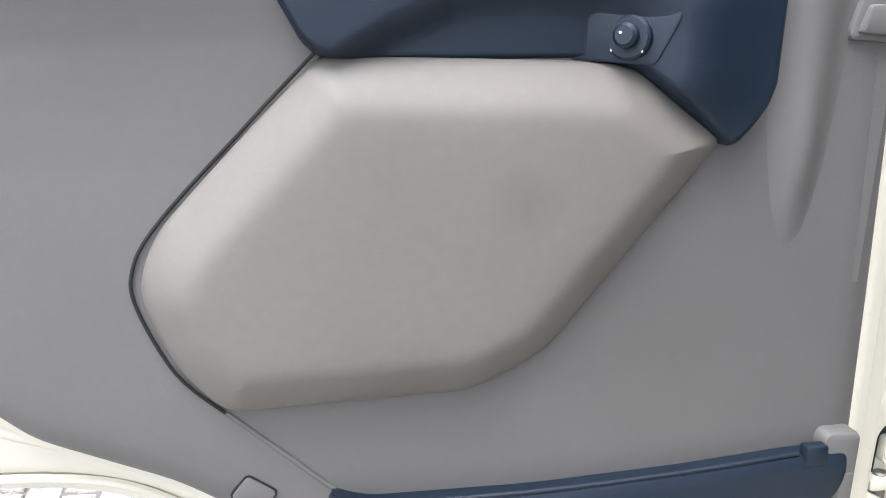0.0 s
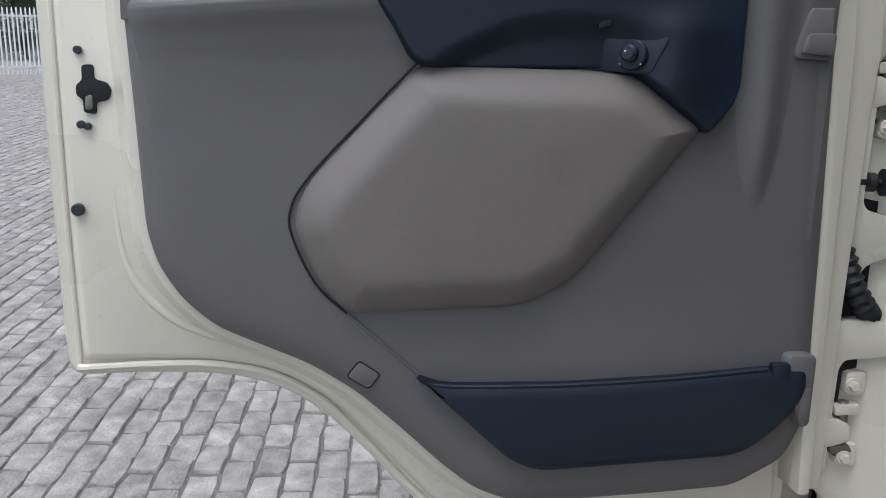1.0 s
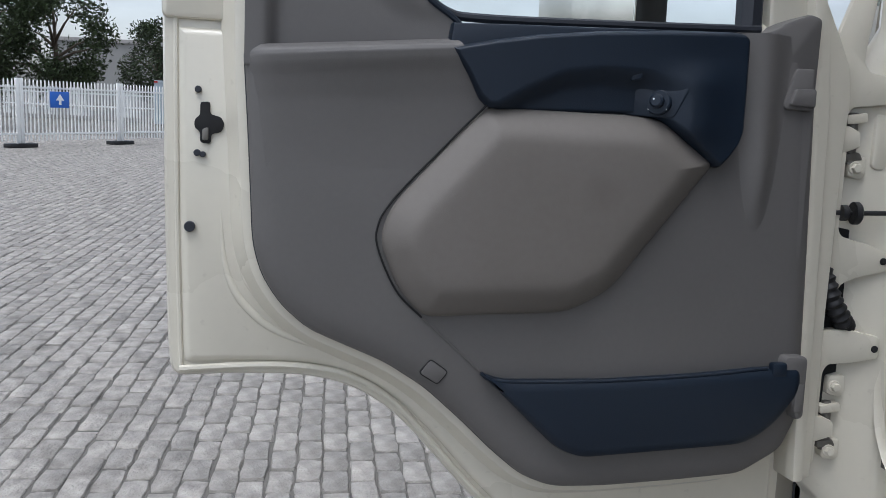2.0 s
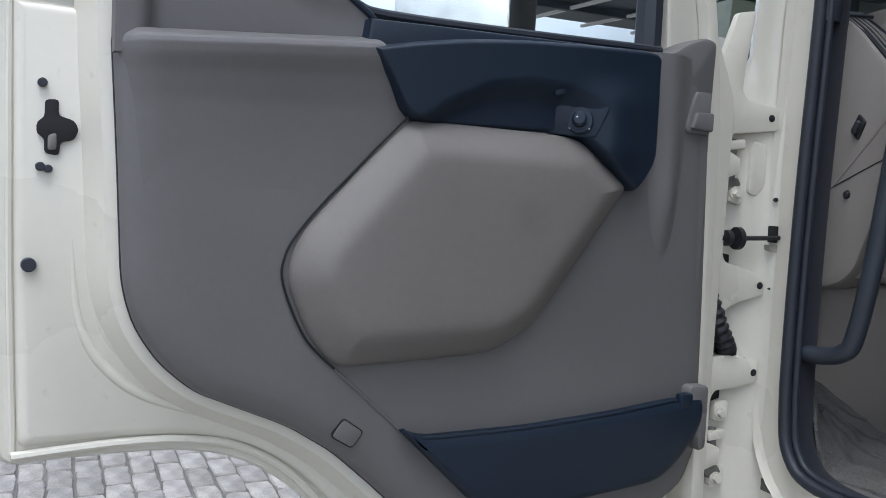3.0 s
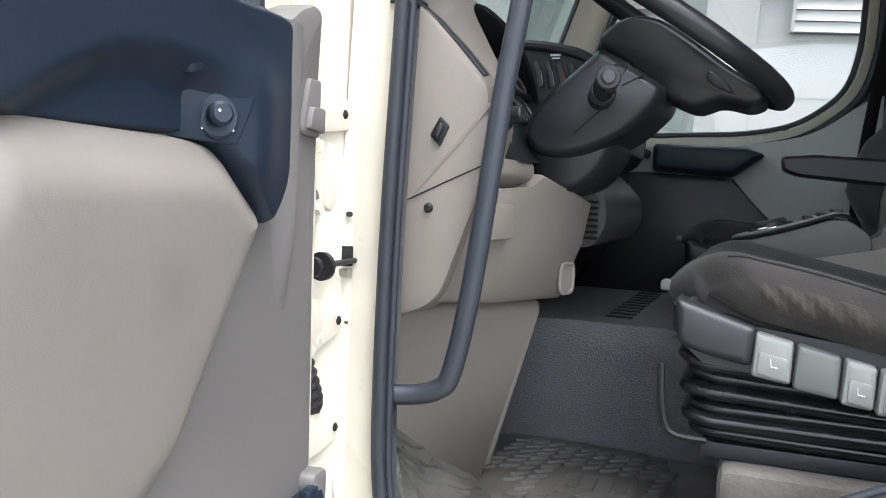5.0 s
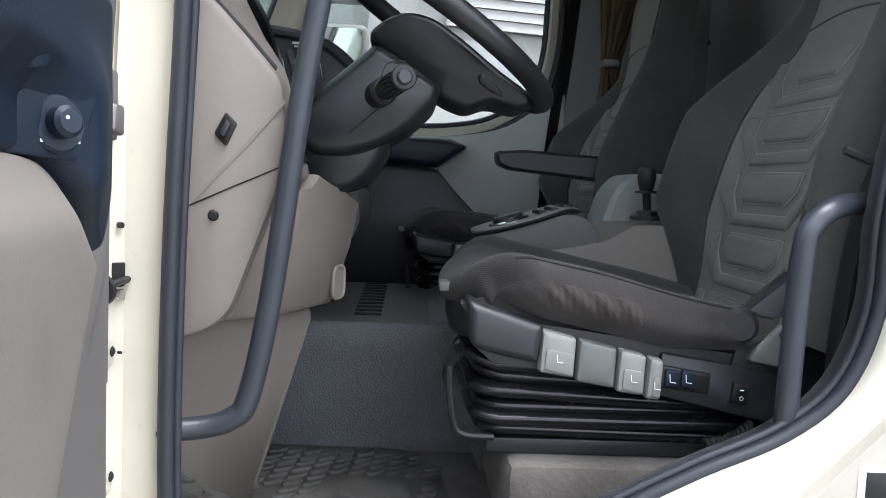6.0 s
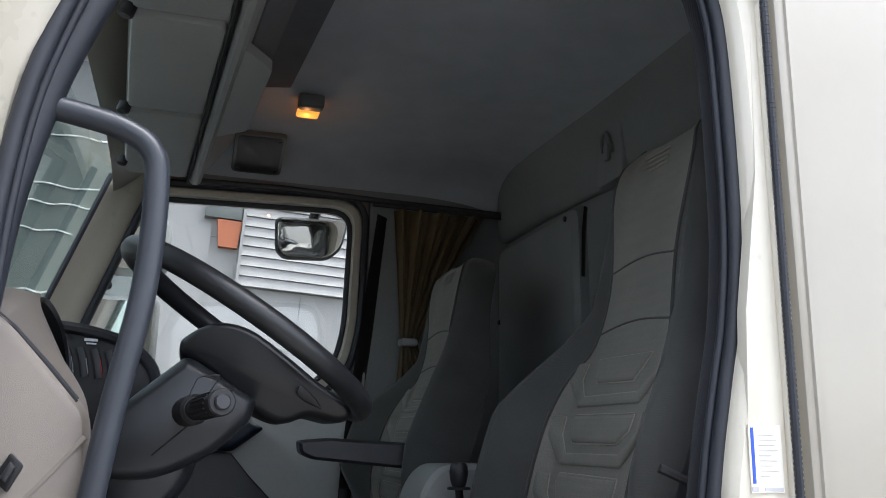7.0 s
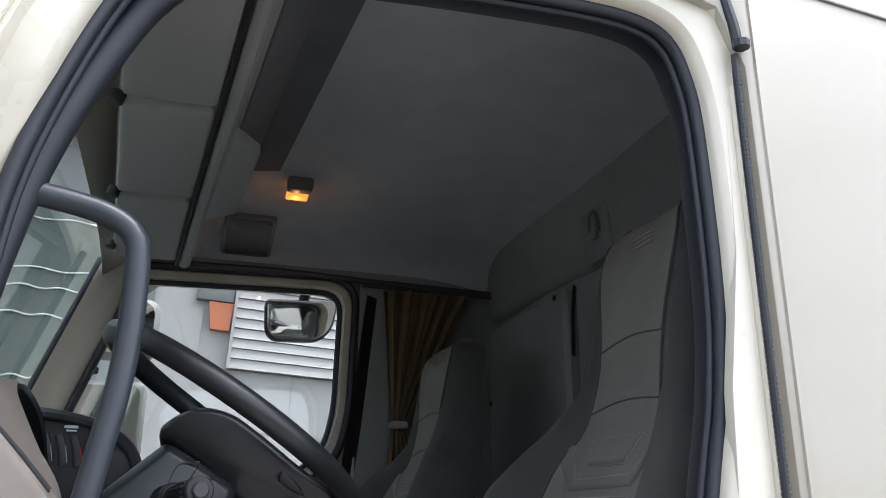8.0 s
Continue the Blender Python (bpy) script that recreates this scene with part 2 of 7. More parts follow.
pb_ = pn_["Principled BSDF"]
pl_.new(pb_.inputs["Base Color"].links[0].from_socket, pmx.inputs["A"])
pl_.new(pmr.outputs[0], pmx.inputs["Factor"])
pl_.new(pmx.outputs["Result"], pb_.inputs["Base Color"])

SETT_FAR = SETT.copy()
SETT_FAR.name = "worn_grey_sett_field"
vary(SETT, "ShaderNodeObjectInfo", "Random", 0.17)
vary(SETT_FAR, "ShaderNodeNewGeometry", "Random Per Island", 0.17)
vary(LEAF, "ShaderNodeNewGeometry", "Random Per Island", 0.6)


# ---- mesh helpers ----
INV = {}


def thing(name, label, category, base=(0, 0, 0), space=None, group="", kind=""):
    """An Empty at its base; its parts are built in the space's own coordinates."""
    space = CAB if space is None else space
    ob = new(name)
    ob.empty_display_size = 0.05
    t = Matrix.Translation(base)
    ob.matrix_world = space @ t
    ob.matrix_basis = space @ t
    INV[ob.name] = t.inverted()
    return tagged(ob, label, category, group, kind)


def finish(name, bm, mat, sharp=35):
    bmesh.ops.recalc_face_normals(bm, faces=bm.faces)
    me = bpy.data.meshes.new(name)
    bm.to_mesh(me)
    bm.free()
    me.materials.append(mat)
    me.polygons.foreach_set("use_smooth", [True] * len(me.polygons))
    me.set_sharp_from_angle(angle=radians(sharp))
    return me


def part(name, bm, mat, parent, label="", sharp=35):
    inv = INV[parent.name]
    bm.transform(inv)
    ob = new(name, finish(name, bm, mat, sharp))
    ob.parent = parent
    INV[ob.name] = inv
    return tagged(ob, label)


def solo(name, bm, mat, label, category, base=(0, 0, 0), space=None, group="", kind="", sharp=35):
    """A thing that is one mesh."""
    space = CAB if space is None else space
    t = Matrix.Translation(base)
    bm.transform(t.inverted())
    ob = new(name, finish(name, bm, mat, sharp))
    ob.matrix_basis = space @ t
    INV[ob.name] = t.inverted()
    return tagged(ob, label, category, group, kind)


def B():
    return bmesh.new()


def loft(bm, rings, cap=True, closed=True):
    vs = [[bm.verts.new(p) for p in r] for r in rings]
    n = len(rings[0])
    for a, b in zip(vs, vs[1:]):
        for i in range(n if closed else n - 1):
            j = (i + 1) % n
            bm.faces.new((a[i], a[j], b[j], b[i]))
    if cap:
        bm.faces.new(vs[0][::-1])
        bm.faces.new(vs[-1])
    return bm


def box(bm, lo, hi, r=0.0, seg=2):
    x0, y0, z0 = lo
    x1, y1, z1 = hi
    v = [bm.verts.new(p) for p in ((x0, y0, z0), (x1, y0, z0), (x1, y1, z0), (x0, y1, z0), (x0, y0, z1), (x1, y0, z1), (x1, y1, z1), (x0, y1, z1))]
    f = [bm.faces.new([v[i] for i in q]) for q in ((0, 3, 2, 1), (4, 5, 6, 7), (0, 1, 5, 4), (1, 2, 6, 5), (2, 3, 7, 6), (3, 0, 4, 7))]
    if r:
        bmesh.ops.bevel(bm, geom=list({e for q in f for e in q.edges}), offset=r, segments=seg, affect="EDGES", profile=0.5)
    return bm


def smooth(pts, n=6, closed=False):
    """Catmull-Rom through points."""
    P = [Vector(p) for p in pts]
    out, m = [], len(P)
    for i in range(m if closed else m - 1):
        if closed:
            a, b, c, d = P[i - 1], P[i], P[(i + 1) % m], P[(i + 2) % m]
        else:
            a, b, c, d = P[max(i - 1, 0)], P[i], P[i + 1], P[min(i + 2, m - 1)]
        for k in range(n):
            t = k / n
            out.append(0.5 * ((2 * b) + (c - a) * t + (2 * a - 5 * b + 4 * c - d) * t * t + (3 * b - a - 3 * c + d) * t ** 3))
    if not closed:
        out.append(P[-1])
    return out


def sweep(bm, path, r, n=12, closed=False, squash=1.0):
    """A round bar along a path; r may be a function of 0..1."""
    P = [Vector(p) for p in path]
    m = len(P)
    up = Vector((0.31, 0.17, 0.93))
    rings = []
    for i, p in enumerate(P):
        a, b = (P[i - 1], P[(i + 1) % m]) if closed else (P[max(i - 1, 0)], P[min(i + 1, m - 1)])
        t = (b - a).normalized()
        side = (up - t * up.dot(t)).normalized()
        up = side
        oth = t.cross(side)
        rad = r(i / max(1, m - 1)) if callable(r) else r
        rings.append([p + side * math.cos(2 * math.pi * k / n) * rad + oth * math.sin(2 * math.pi * k / n) * rad * squash for k in range(n)])
    if closed:
        rings.append(rings[0])
        # close by matching the nearest vertex of the first ring
        last = rings[-2]
        k0 = min(range(n), key=lambda k: (rings[0][k] - last[0]).length)
        rings[-1] = rings[0][k0:] + rings[0][:k0]
        loft(bm, rings, cap=False)
        bmesh.ops.remove_doubles(bm, verts=bm.verts, dist=1e-5)
        return bm
    return loft(bm, rings)


class Outline(list):
    """A rounded outline that remembers its sharp corners, so that it can be moved inwards cleanly."""
    base, r, n = None, 0, 4


def rounded(pts, r, n=4):
    """A closed 2D outline with its corners rounded; r is a number or one for each corner."""
    out, m = Outline(), len(pts)
    out.base, out.r, out.n = pts, r, n
    for i in range(m):
        a, b, c = (Vector(pts[j % m][:2]) for j in (i - 1, i, i + 1))
        rad = r[i] if isinstance(r, (list, tuple)) else r
        rad = min(rad, (a - b).length * 0.48, (c - b).length * 0.48)
        if rad < 1e-4:
            out.append(b)
            continue
        s, e = b + (a - b).normalized() * rad, b + (c - b).normalized() * rad
        for k in range(n + 1):
            t = k / n
            out.append(s * (1 - t) ** 2 + b * 2 * t * (1 - t) + e * t * t)
    return out


def inset(pts, d):
    """The outline moved inwards by d."""
    if isinstance(pts, Outline):
        rr = pts.r if isinstance(pts.r, (list, tuple)) else [pts.r] * len(pts.base)
        return rounded(inset(list(pts.base), d), [max(0.0012, q - d * 0.6) if q > 1e-4 else 0 for q in rr], pts.n)
    m = len(pts)
    area = sum(pts[i][0] * pts[(i + 1) % m][1] - pts[(i + 1) % m][0] * pts[i][1] for i in range(m))
    s = 1 if area > 0 else -1
    out = []
    for i in range(m):
        a, b, c = Vector(pts[i - 1][:2]), Vector(pts[i][:2]), Vector(pts[(i + 1) % m][:2])
        e1, e2 = (b - a).normalized(), (c - b).normalized()
        n1, n2 = Vector((-e1.y, e1.x)) * s, Vector((-e2.y, e2.x)) * s
        nn = (n1 + n2)
        nn = nn / max(0.35, nn.length_squared / 2) if nn.length > 1e-6 else n1
        out.append(b + nn * d)
    return out


def shrunk(outline, d, r, n):
    """The outline moved inwards by d, then rounded."""
    o = inset(outline, d) if d else outline
    if r is None:
        return o
    return rounded(o, [max(0.002, q - d * 0.5) for q in r] if isinstance(r, (list, tuple)) else max(0.002, r - d * 0.5), n)


def pad(bm, outline, levels, place, r=None, n=4):
    """A cushion or plate: rings of the outline at (inset, height), closed on top and below."""
    return loft(bm, [[place(p[0], p[1], h) for p in shrunk(outline, d, r, n)] for d, h in levels])


def UW(a, b, h):      # door plane: along the door, height, out of it
    return (a, h, b)


def XZ(a, b, h):      # a plane across the cab: x, z, and y
    return (a, h, b)


def YZ(a, b, h):
    return (h, a, b)


def XY(a, b, h):
    return (a, b, h)


def plate(bm, outline, h0, h1, place, r=0.0):
    """A sheet with thickness; its front edge (h1) rounded by r."""
    s = 1 if h1 > h0 else -1
    lv = [(0, h0), (0, h1)] if not r else [(0, h0), (0, h1 - s * r), (r * 0.3, h1 - s * r * 0.3), (r, h1)]
    return pad(bm, outline, lv, place)


def disc(bm, c, axis, r, h, n=20, bevel=0.0):
    """A short round boss from c along axis."""
    axis = Vector(axis).normalized()
    q = axis.to_track_quat("Z", "Y").to_matrix()
    c = Vector(c)
    lv = [(r, 0), (r, h - bevel), (r - bevel, h)] if bevel else [(r, 0), (r, h)]
    return loft(bm, [[c + q @ Vector((rr * math.cos(2 * math.pi * k / n), rr * math.sin(2 * math.pi * k / n), hh)) for k in range(n)] for rr, hh in lv])


def grid(bm, f, nu, nv, thick=None):
    """A curved sheet f(a, b) over 0..1; thick(a, b) gives the matching point of its back."""
    F = [[bm.verts.new(f(i / nu, j / nv)) for j in range(nv + 1)] for i in range(nu + 1)]
    for i in range(nu):
        for j in range(nv):
            bm.faces.new((F[i][j], F[i + 1][j], F[i + 1][j + 1], F[i][j + 1]))
    if thick:
        G = [[bm.verts.new(thick(i / nu, j / nv)) for j in range(nv + 1)] for i in range(nu + 1)]
        for i in range(nu):
            for j in range(nv):
                bm.faces.new((G[i][j], G[i][j + 1], G[i + 1][j + 1], G[i + 1][j]))
        rim = [(i, 0) for i in range(nu)] + [(nu, j) for j in range(nv)] + [(i, nv) for i in range(nu, 0, -1)] + [(0, j) for j in range(nv, 0, -1)]
        for (a, b), (c, d) in zip(rim, rim[1:] + rim[:1]):
            bm.faces.new((F[a][b], F[c][d], G[c][d], G[a][b]))
    return bm


def slabs(bm, quads, back):
    """A four-cornered panel with a second set of corners behind it."""
    return loft(bm, [quads, back])


def soften(bm, r, seg=3):
    """Round all edges of a closed mesh."""
    bmesh.ops.bevel(bm, geom=list(bm.edges), offset=r, segments=seg, affect="EDGES", profile=0.5)
    return bm


def ease(v, a, b):
    k = max(0.0, min(1.0, (v - a) / (b - a)))
    return k * k * (3 - 2 * k)


# ---- ground and sky side: world coordinates ----
WORLD = Matrix.Identity(4)
gb = B()
for q in (((-400, -400), (400, -400), (400, 400), (-400, 400)),):
    bmesh.ops.contextual_create(gb, geom=[gb.verts.new((x, y, -0.012)) for x, y in q])
solo("ground", gb, GROUT, "sandy joints of a paved yard reaching far", "ground", space=WORLD, kind="structure")

# ---- truck cab, painted shell ----
cab_body = thing("truck_cab", "cream painted truck cab with its driver's door open", "truck", (0.5, 1.0, 1.0))
OPEN = smooth([(x, z, 0) for x, z in ((0.065, 1.3), (0.065, 1.6), (0.075, 1.9), (0.083, 2.1), (0.105, 2.25), (0.165, 2.44), (0.215, 2.525), (0.3, 2.56), (0.554, 2.585), (0.82, 2.596),
                                      (0.94, 2.59), (1.0, 2.562), (1.03, 2.5), (1.045, 2.4), (1.05, 2.15), (1.038, 2.0), (1.018, 1.9), (0.998, 1.80), (0.983, 1.69), (0.978, 1.57), (0.94, 1.468), (0.864, 1.402), (0.756, 1.352),
                                      (0.66, 1.303), (0.57, 1.255), (0.45, 1.2), (0.3, 1.17), (0.15, 1.165), (0.085, 1.2))], 5, closed=True)
OPEN = [Vector((p.x, p.y)) for p in OPEN]


def out(loop, d):
    return inset(loop, -d)


ring = [(0.0, 0.045), (0.0, 0.0), (0.004, -0.012), (0.012, -0.019), (0.04, -0.021), (0.066, -0.022), (0.072, -0.038)]


def jamb(p, y):
    """The frame lies deeper beside the hinges than elsewhere."""
    if y < -0.03:
        y += 0.026 * ease(p.x, 0.93, 0.98) * ease(p.y, 1.42, 1.5) * (1 - ease(p.y, 2.4, 2.46))
    if y > 0.02:
        return XZ(p.x, p.y, y)
    return XZ(p.x, p.y, y + 0.05 * (1 - ease(p.x, 0.1, 0.2)) * (1 - ease(p.y, 2.1, 2.4)))


b = loft(B(), [[jamb(p, y) for p in out(OPEN, d)] for d, y in ring], cap=False)
part("door_frame", b, PAINT, cab_body)

# flat of the rear jamb with the ridge that carries the gasket
part("jamb_panel", plate(B(), [(1.0, 1.44), (1.116, 1.44), (1.116, 2.56), (1.09, 2.6), (1.075, 2.56), (1.07, 2.47), (1.06, 2.2), (1.03, 2.0)], 0.0, -0.0203, XZ, 0.001), PAINT, cab_body)
part("gasket_ridge", box(B(), (1.078, -0.031, 1.45), (1.092, -0.018, 2.47), 0.004), PAINT, cab_body)

# hinge pillar, raked with the windscreen above the belt
def rake(z):
    return 0.0 if z < 1.95 else (z - 1.95) ** 1.5 * 0.33


prof = [(0.062, 0.03), (0.045, 0.034), (0.01, 0.03), (-0.004, 0.02), (-0.008, -0.02), (-0.02, -0.06), (-0.035, -0.1), (-0.06, -0.12), (-0.13, -0.11), (-0.22, 0.0), (-0.24, 0.2), (-0.1, 0.25), (0.0, 0.15), (0.05, 0.06)]
slim = [(0.062, 0.03), (0.045, 0.034), (0.01, 0.03), (-0.004, 0.02), (-0.008, -0.02), (-0.015, -0.036), (-0.03, -0.03), (-0.05, -0.012), (-0.08, 0.018), (-0.13, 0.068), (-0.19, 0.13), (-0.1, 0.25), (0.0, 0.15), (0.05, 0.06)]


def pillar_ring(z):
    k = ease(z, 1.8, 1.9)
    ring = []
    for (x0, y0), (x1, y1) in zip(prof, slim):
        x, y = x0 + (x1 - x0) * k, y0 + (y1 - y0) * k
        y = max(y, -0.125 + 0.125 * (1 - ease(z, 0.95, 1.14)))
        ring.append((x + rake(z) * (1.0 if x > -0.1 else 0.9), y, z))
    return ring


b = loft(B(), [pillar_ring(z) for z in (0.85, 0.95, 1.0, 1.04, 1.08, 1.11, 1.14, 1.4, 1.6, 1.78, 1.81, 1.84, 1.87, 1.9, 1.95, 2.1, 2.25, 2.4, 2.55, 2.7)])
part("hinge_pillar", b, PAINT, cab_body, sharp=50)

# outer skin: lower apron, rear quarter, roof
apron = [(1.14, 1.5), (1.06, 1.5), (1.02, 1.5), (0.985, 1.455), (0.87, 1.34), (0.72, 1.26), (0.6, 1.195), (0.45, 1.125), (0.3, 1.095), (0.14, 1.06), (0.085, 0.95), (0.085, 0.72), (0.15, 0.72), (0.2, 0.8), (0.95, 0.8), (1.14, 1.05)]
part("lower_skin", plate(B(), apron, 0.0, -0.042, XZ, 0.006), PAINT_DIM, cab_body)
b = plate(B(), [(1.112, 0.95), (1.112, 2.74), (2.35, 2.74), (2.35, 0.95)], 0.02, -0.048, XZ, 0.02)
part("rear_side_skin", b, PAINT_DIM, cab_body)
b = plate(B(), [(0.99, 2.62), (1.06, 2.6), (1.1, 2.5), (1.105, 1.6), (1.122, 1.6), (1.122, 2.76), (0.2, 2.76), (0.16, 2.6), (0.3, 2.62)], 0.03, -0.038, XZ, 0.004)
part("side_header", b, PAINT_DIM, cab_body)


def roof_z(y):
    return 2.98 - 0.24 * abs((y - 1.03) / 1.09) ** 5


def roof(a, c):
    y = -0.048 + 2.156 * c
    x = 0.02 + 2.35 * a
    front = max(0.0, 1 - a * 6)
    return (x, y, roof_z(y) - 0.28 * front ** 2)


b = grid(B(), roof, 24, 24, lambda a, c: Vector(roof(a, c)) - Vector((0, 0, 0.02)))
part("roof_skin", b, PAINT_DIM, cab_body)
b = sweep(B(), [(1.14, -0.048, 2.656), (1.25, -0.049, 2.648), (1.4, -0.049, 2.634), (1.9, -0.049, 2.59), (2.35, -0.049, 2.56)], 0.003, 6)
part("roof_seam", b, GREYD, cab_body)
# front below the windscreen, floor pan, back
b = plate(B(), [(-0.05, 0.8), (2.1, 0.8), (2.1, 1.78), (1.97, 1.85), (1.95, 2.06), (0.1, 2.06), (0.085, 1.85), (-0.05, 1.78)], -0.3, -0.24, YZ)
part("front_panel", b, PAINT_DIM, cab_body)
part("bumper", box(B(), (-0.32, -0.03, 0.35), (-0.18, 2.09, 0.82), 0.03), BLACK, cab_body)
b = box(B(), (1.475, -0.03, 0.95), (1.5, 2.09, 2.8))
part("back_panel", b, PAINT_DIM, cab_body)
b = box(B(), (2.32, -0.03, 0.95), (2.345, 2.09, 2.8))
part("back_panel", b, PAINT_DIM, cab_body)
b = box(B(), (-0.19, 0.075, 1.08), (1.47, 2.05, 1.118))
part("floor_pan", b, DARK, cab_body)

# chassis and front wheels that carry the cab
for y in (0.6, 1.4):
    part("chassis_rail", box(B(), (-0.2, y - 0.04, 0.62), (2.4, y + 0.04, 0.92), 0.01), BLACK, cab_body)
part("axle_beam", sweep(B(), [(0.65, 0.2, 0.22), (0.65, 1.85, 0.22)], 0.06, 10), BLACK, cab_body)
for y, s0 in ((0.14, -1), (1.9, 1)):
    b = loft(B(), [[(0.65 + r * math.cos(k * math.pi / 16), y + w, 0.16 + 0.0 + r * math.sin(k * math.pi / 16)) for k in range(32)] for r, w in ((0.3, -0.14), (0.46, -0.15), (0.51, -0.1), (0.515, 0.0), (0.51, 0.1), (0.46, 0.15), (0.3, 0.14))])
    tyre = part("tyre", b, RUBBER, cab_body)
    part("rim", disc(disc(B(), (0.65, y + 0.12 * s0, 0.16), (0, s0, 0), 0.29, 0.04, 28, 0.01), (0.65, y + 0.15 * s0, 0.16), (0, s0, 0), 0.12, 0.05, 20, 0.01), STEEL, tyre)

# right side wall with its window
RW = rounded([(-0.005, 2.33), (0.06, 2.63), (0.845, 2.648), (0.835, 2.2), (0.80, 2.06), (0.66, 1.95), (0.5, 1.918), (-0.08, 1.90), (-0.12, 1.95)], [0.05, 0.05, 0.09, 0.1, 0.1, 0.1, 0.1, 0.04, 0.04], 5)


def holed(bm, loop, rect, y0, y1):
    """A wall from the window loop out to a rectangle (x0, x1, z0, z1)."""
    x0, x1, z0, z1 = rect
    cx, cz = sum(p[0] for p in loop) / len(loop), sum(p[1] for p in loop) / len(loop)
    far = []
    for p in loop:
        dx, dz = p[0] - cx, p[1] - cz
        k = min(((x1 - cx) if dx > 0 else (cx - x0)) / max(1e-6, abs(dx)), ((z1 - cz) if dz > 0 else (cz - z0)) / max(1e-6, abs(dz)))
        far.append((cx + dx * k, cz + dz * k))
    return loft(bm, [[XZ(p[0], p[1], y) for p in lp] for lp, y in ((far, y1), (loop, y1), (loop, y0), (far, y0), (far, y1))], cap=False)


b = holed(B(), inset(RW, -0.006), (-0.3, 2.3, 0.85, 2.8), 2.0, 2.09)
for v in b.verts:
    v.co.x = max(v.co.x, -0.15 + max(-0.05, (v.co.z - 2.17) * 0.35))
part("right_side_skin", b, PAINT_DIM, cab_body)
b = loft(B(), [[XZ(p[0], p[1], y) for p in inset(RW, d)] for d, y in ((-0.03, 1.97), (-0.03, 1.962), (-0.006, 1.955), (0.0, 1.975), (0.0, 2.0))], cap=False)
part("right_window_frame", b, PAINT, cab_body)
b = sweep(B(), [XZ(p[0], p[1], 1.985) for p in inset(RW, 0.006)], 0.012, 8, closed=True)
part("right_window_seal", b, RUBBER, cab_body)
b = sweep(B(), [XZ(p[0], p[1], 1.955) for p in inset(RW, -0.045)], 0.014, 8, closed=True)
part("right_door_seal", b, RUBBER, cab_body)
pane = plate(B(), inset(RW, 0.004), 2.0, 2.005, XZ)
g = part("right_window_pane", pane, GLASS, cab_body)
g.visible_shadow = False
# right windscreen pillar and windscreen
b = loft(B(), [[(x + (z - 2.17) * 0.35, y, z) for x, y in ((-0.15, 1.86), (-0.12, 1.90), (-0.09, 1.925), (-0.05, 1.94), (-0.035, 1.99), (-0.06, 2.07), (-0.14, 2.07), (-0.17, 1.95))] for z in (1.85, 2.17, 2.45, 2.7)])
part("right_pillar", b, PAINT, cab_body, sharp=60)
part("windscreen_seal", sweep(B(), [(-0.16 + (z - 2.17) * 0.35, 1.868, z) for z in (1.95, 2.3, 2.66)], 0.011, 8), RUBBER, cab_body)
part("quarter_seal", sweep(B(), [(-0.03 + (z - 2.17) * 0.35, 1.95, z) for z in (1.95, 2.3, 2.62)], 0.014, 8), RUBBER, cab_body)


def screen(a, c):
    y, z = 0.03 + 2.0 * a, 1.98 + 0.75 * c
    bow = 0.10 * (1 - (2 * a - 1) ** 2)
    return Vector((-0.235 + (z - 1.98) * 0.35 - bow, y, z))


b = grid(B(), screen, 16, 6, lambda a, c: screen(a, c) + Vector((0.006, 0, -0.002)))
g = part("windscreen", b, TINTED, cab_body)
g.visible_shadow = False

# rubber seals of the door opening
part("seal_flange", loft(B(), [[XZ(p.x, p.y, y) for p in out(OPEN, d)] for d, y in ((-0.002, 0.02), (-0.006, 0.028), (-0.007, 0.07), (-0.002, 0.082))], cap=False), NIGHT, cab_body, sharp=80)
for d, y, r, sq in ((-0.003, 0.014, 0.0105, 1.0), (-0.013, 0.027, 0.0065, 1.0)):
    b = sweep(B(), [XZ(p.x, p.y, y) for p in out(OPEN, d)], r, 14, closed=True, squash=sq)
    part("door_seal", b, RUBBER, cab_body, sharp=80)
b = sweep(B(), [(1.085, -0.034, 1.1), (1.085, -0.034, 1.9), (1.085, -0.034, 2.49), (1.085, -0.034, 2.52)], 0.0056, 8)
for k in range(150):
    z = 1.4 + k * 0.0073
    disc(b, (1.085, -0.034, z), (0, 0, 1), 0.0061, 0.0045, 10)
part("ribbed_gasket", b, RUBBER, cab_body, "black ribbed rubber gasket strip")
b = sweep(B(), smooth([(1.089, -0.04, 2.53), (1.083, -0.04, 2.58), (1.055, -0.035, 2.68), (1.0, -0.03, 2.72)], 5), 0.009, 8)
part("ribbed_gasket", b, RUBBER, cab_body)
disc(b := B(), (1.088, -0.05, 2.524), (0, 0, 1), 0.013, 0.012, 8)
part("gasket_end", b, RUBBER, cab_body)

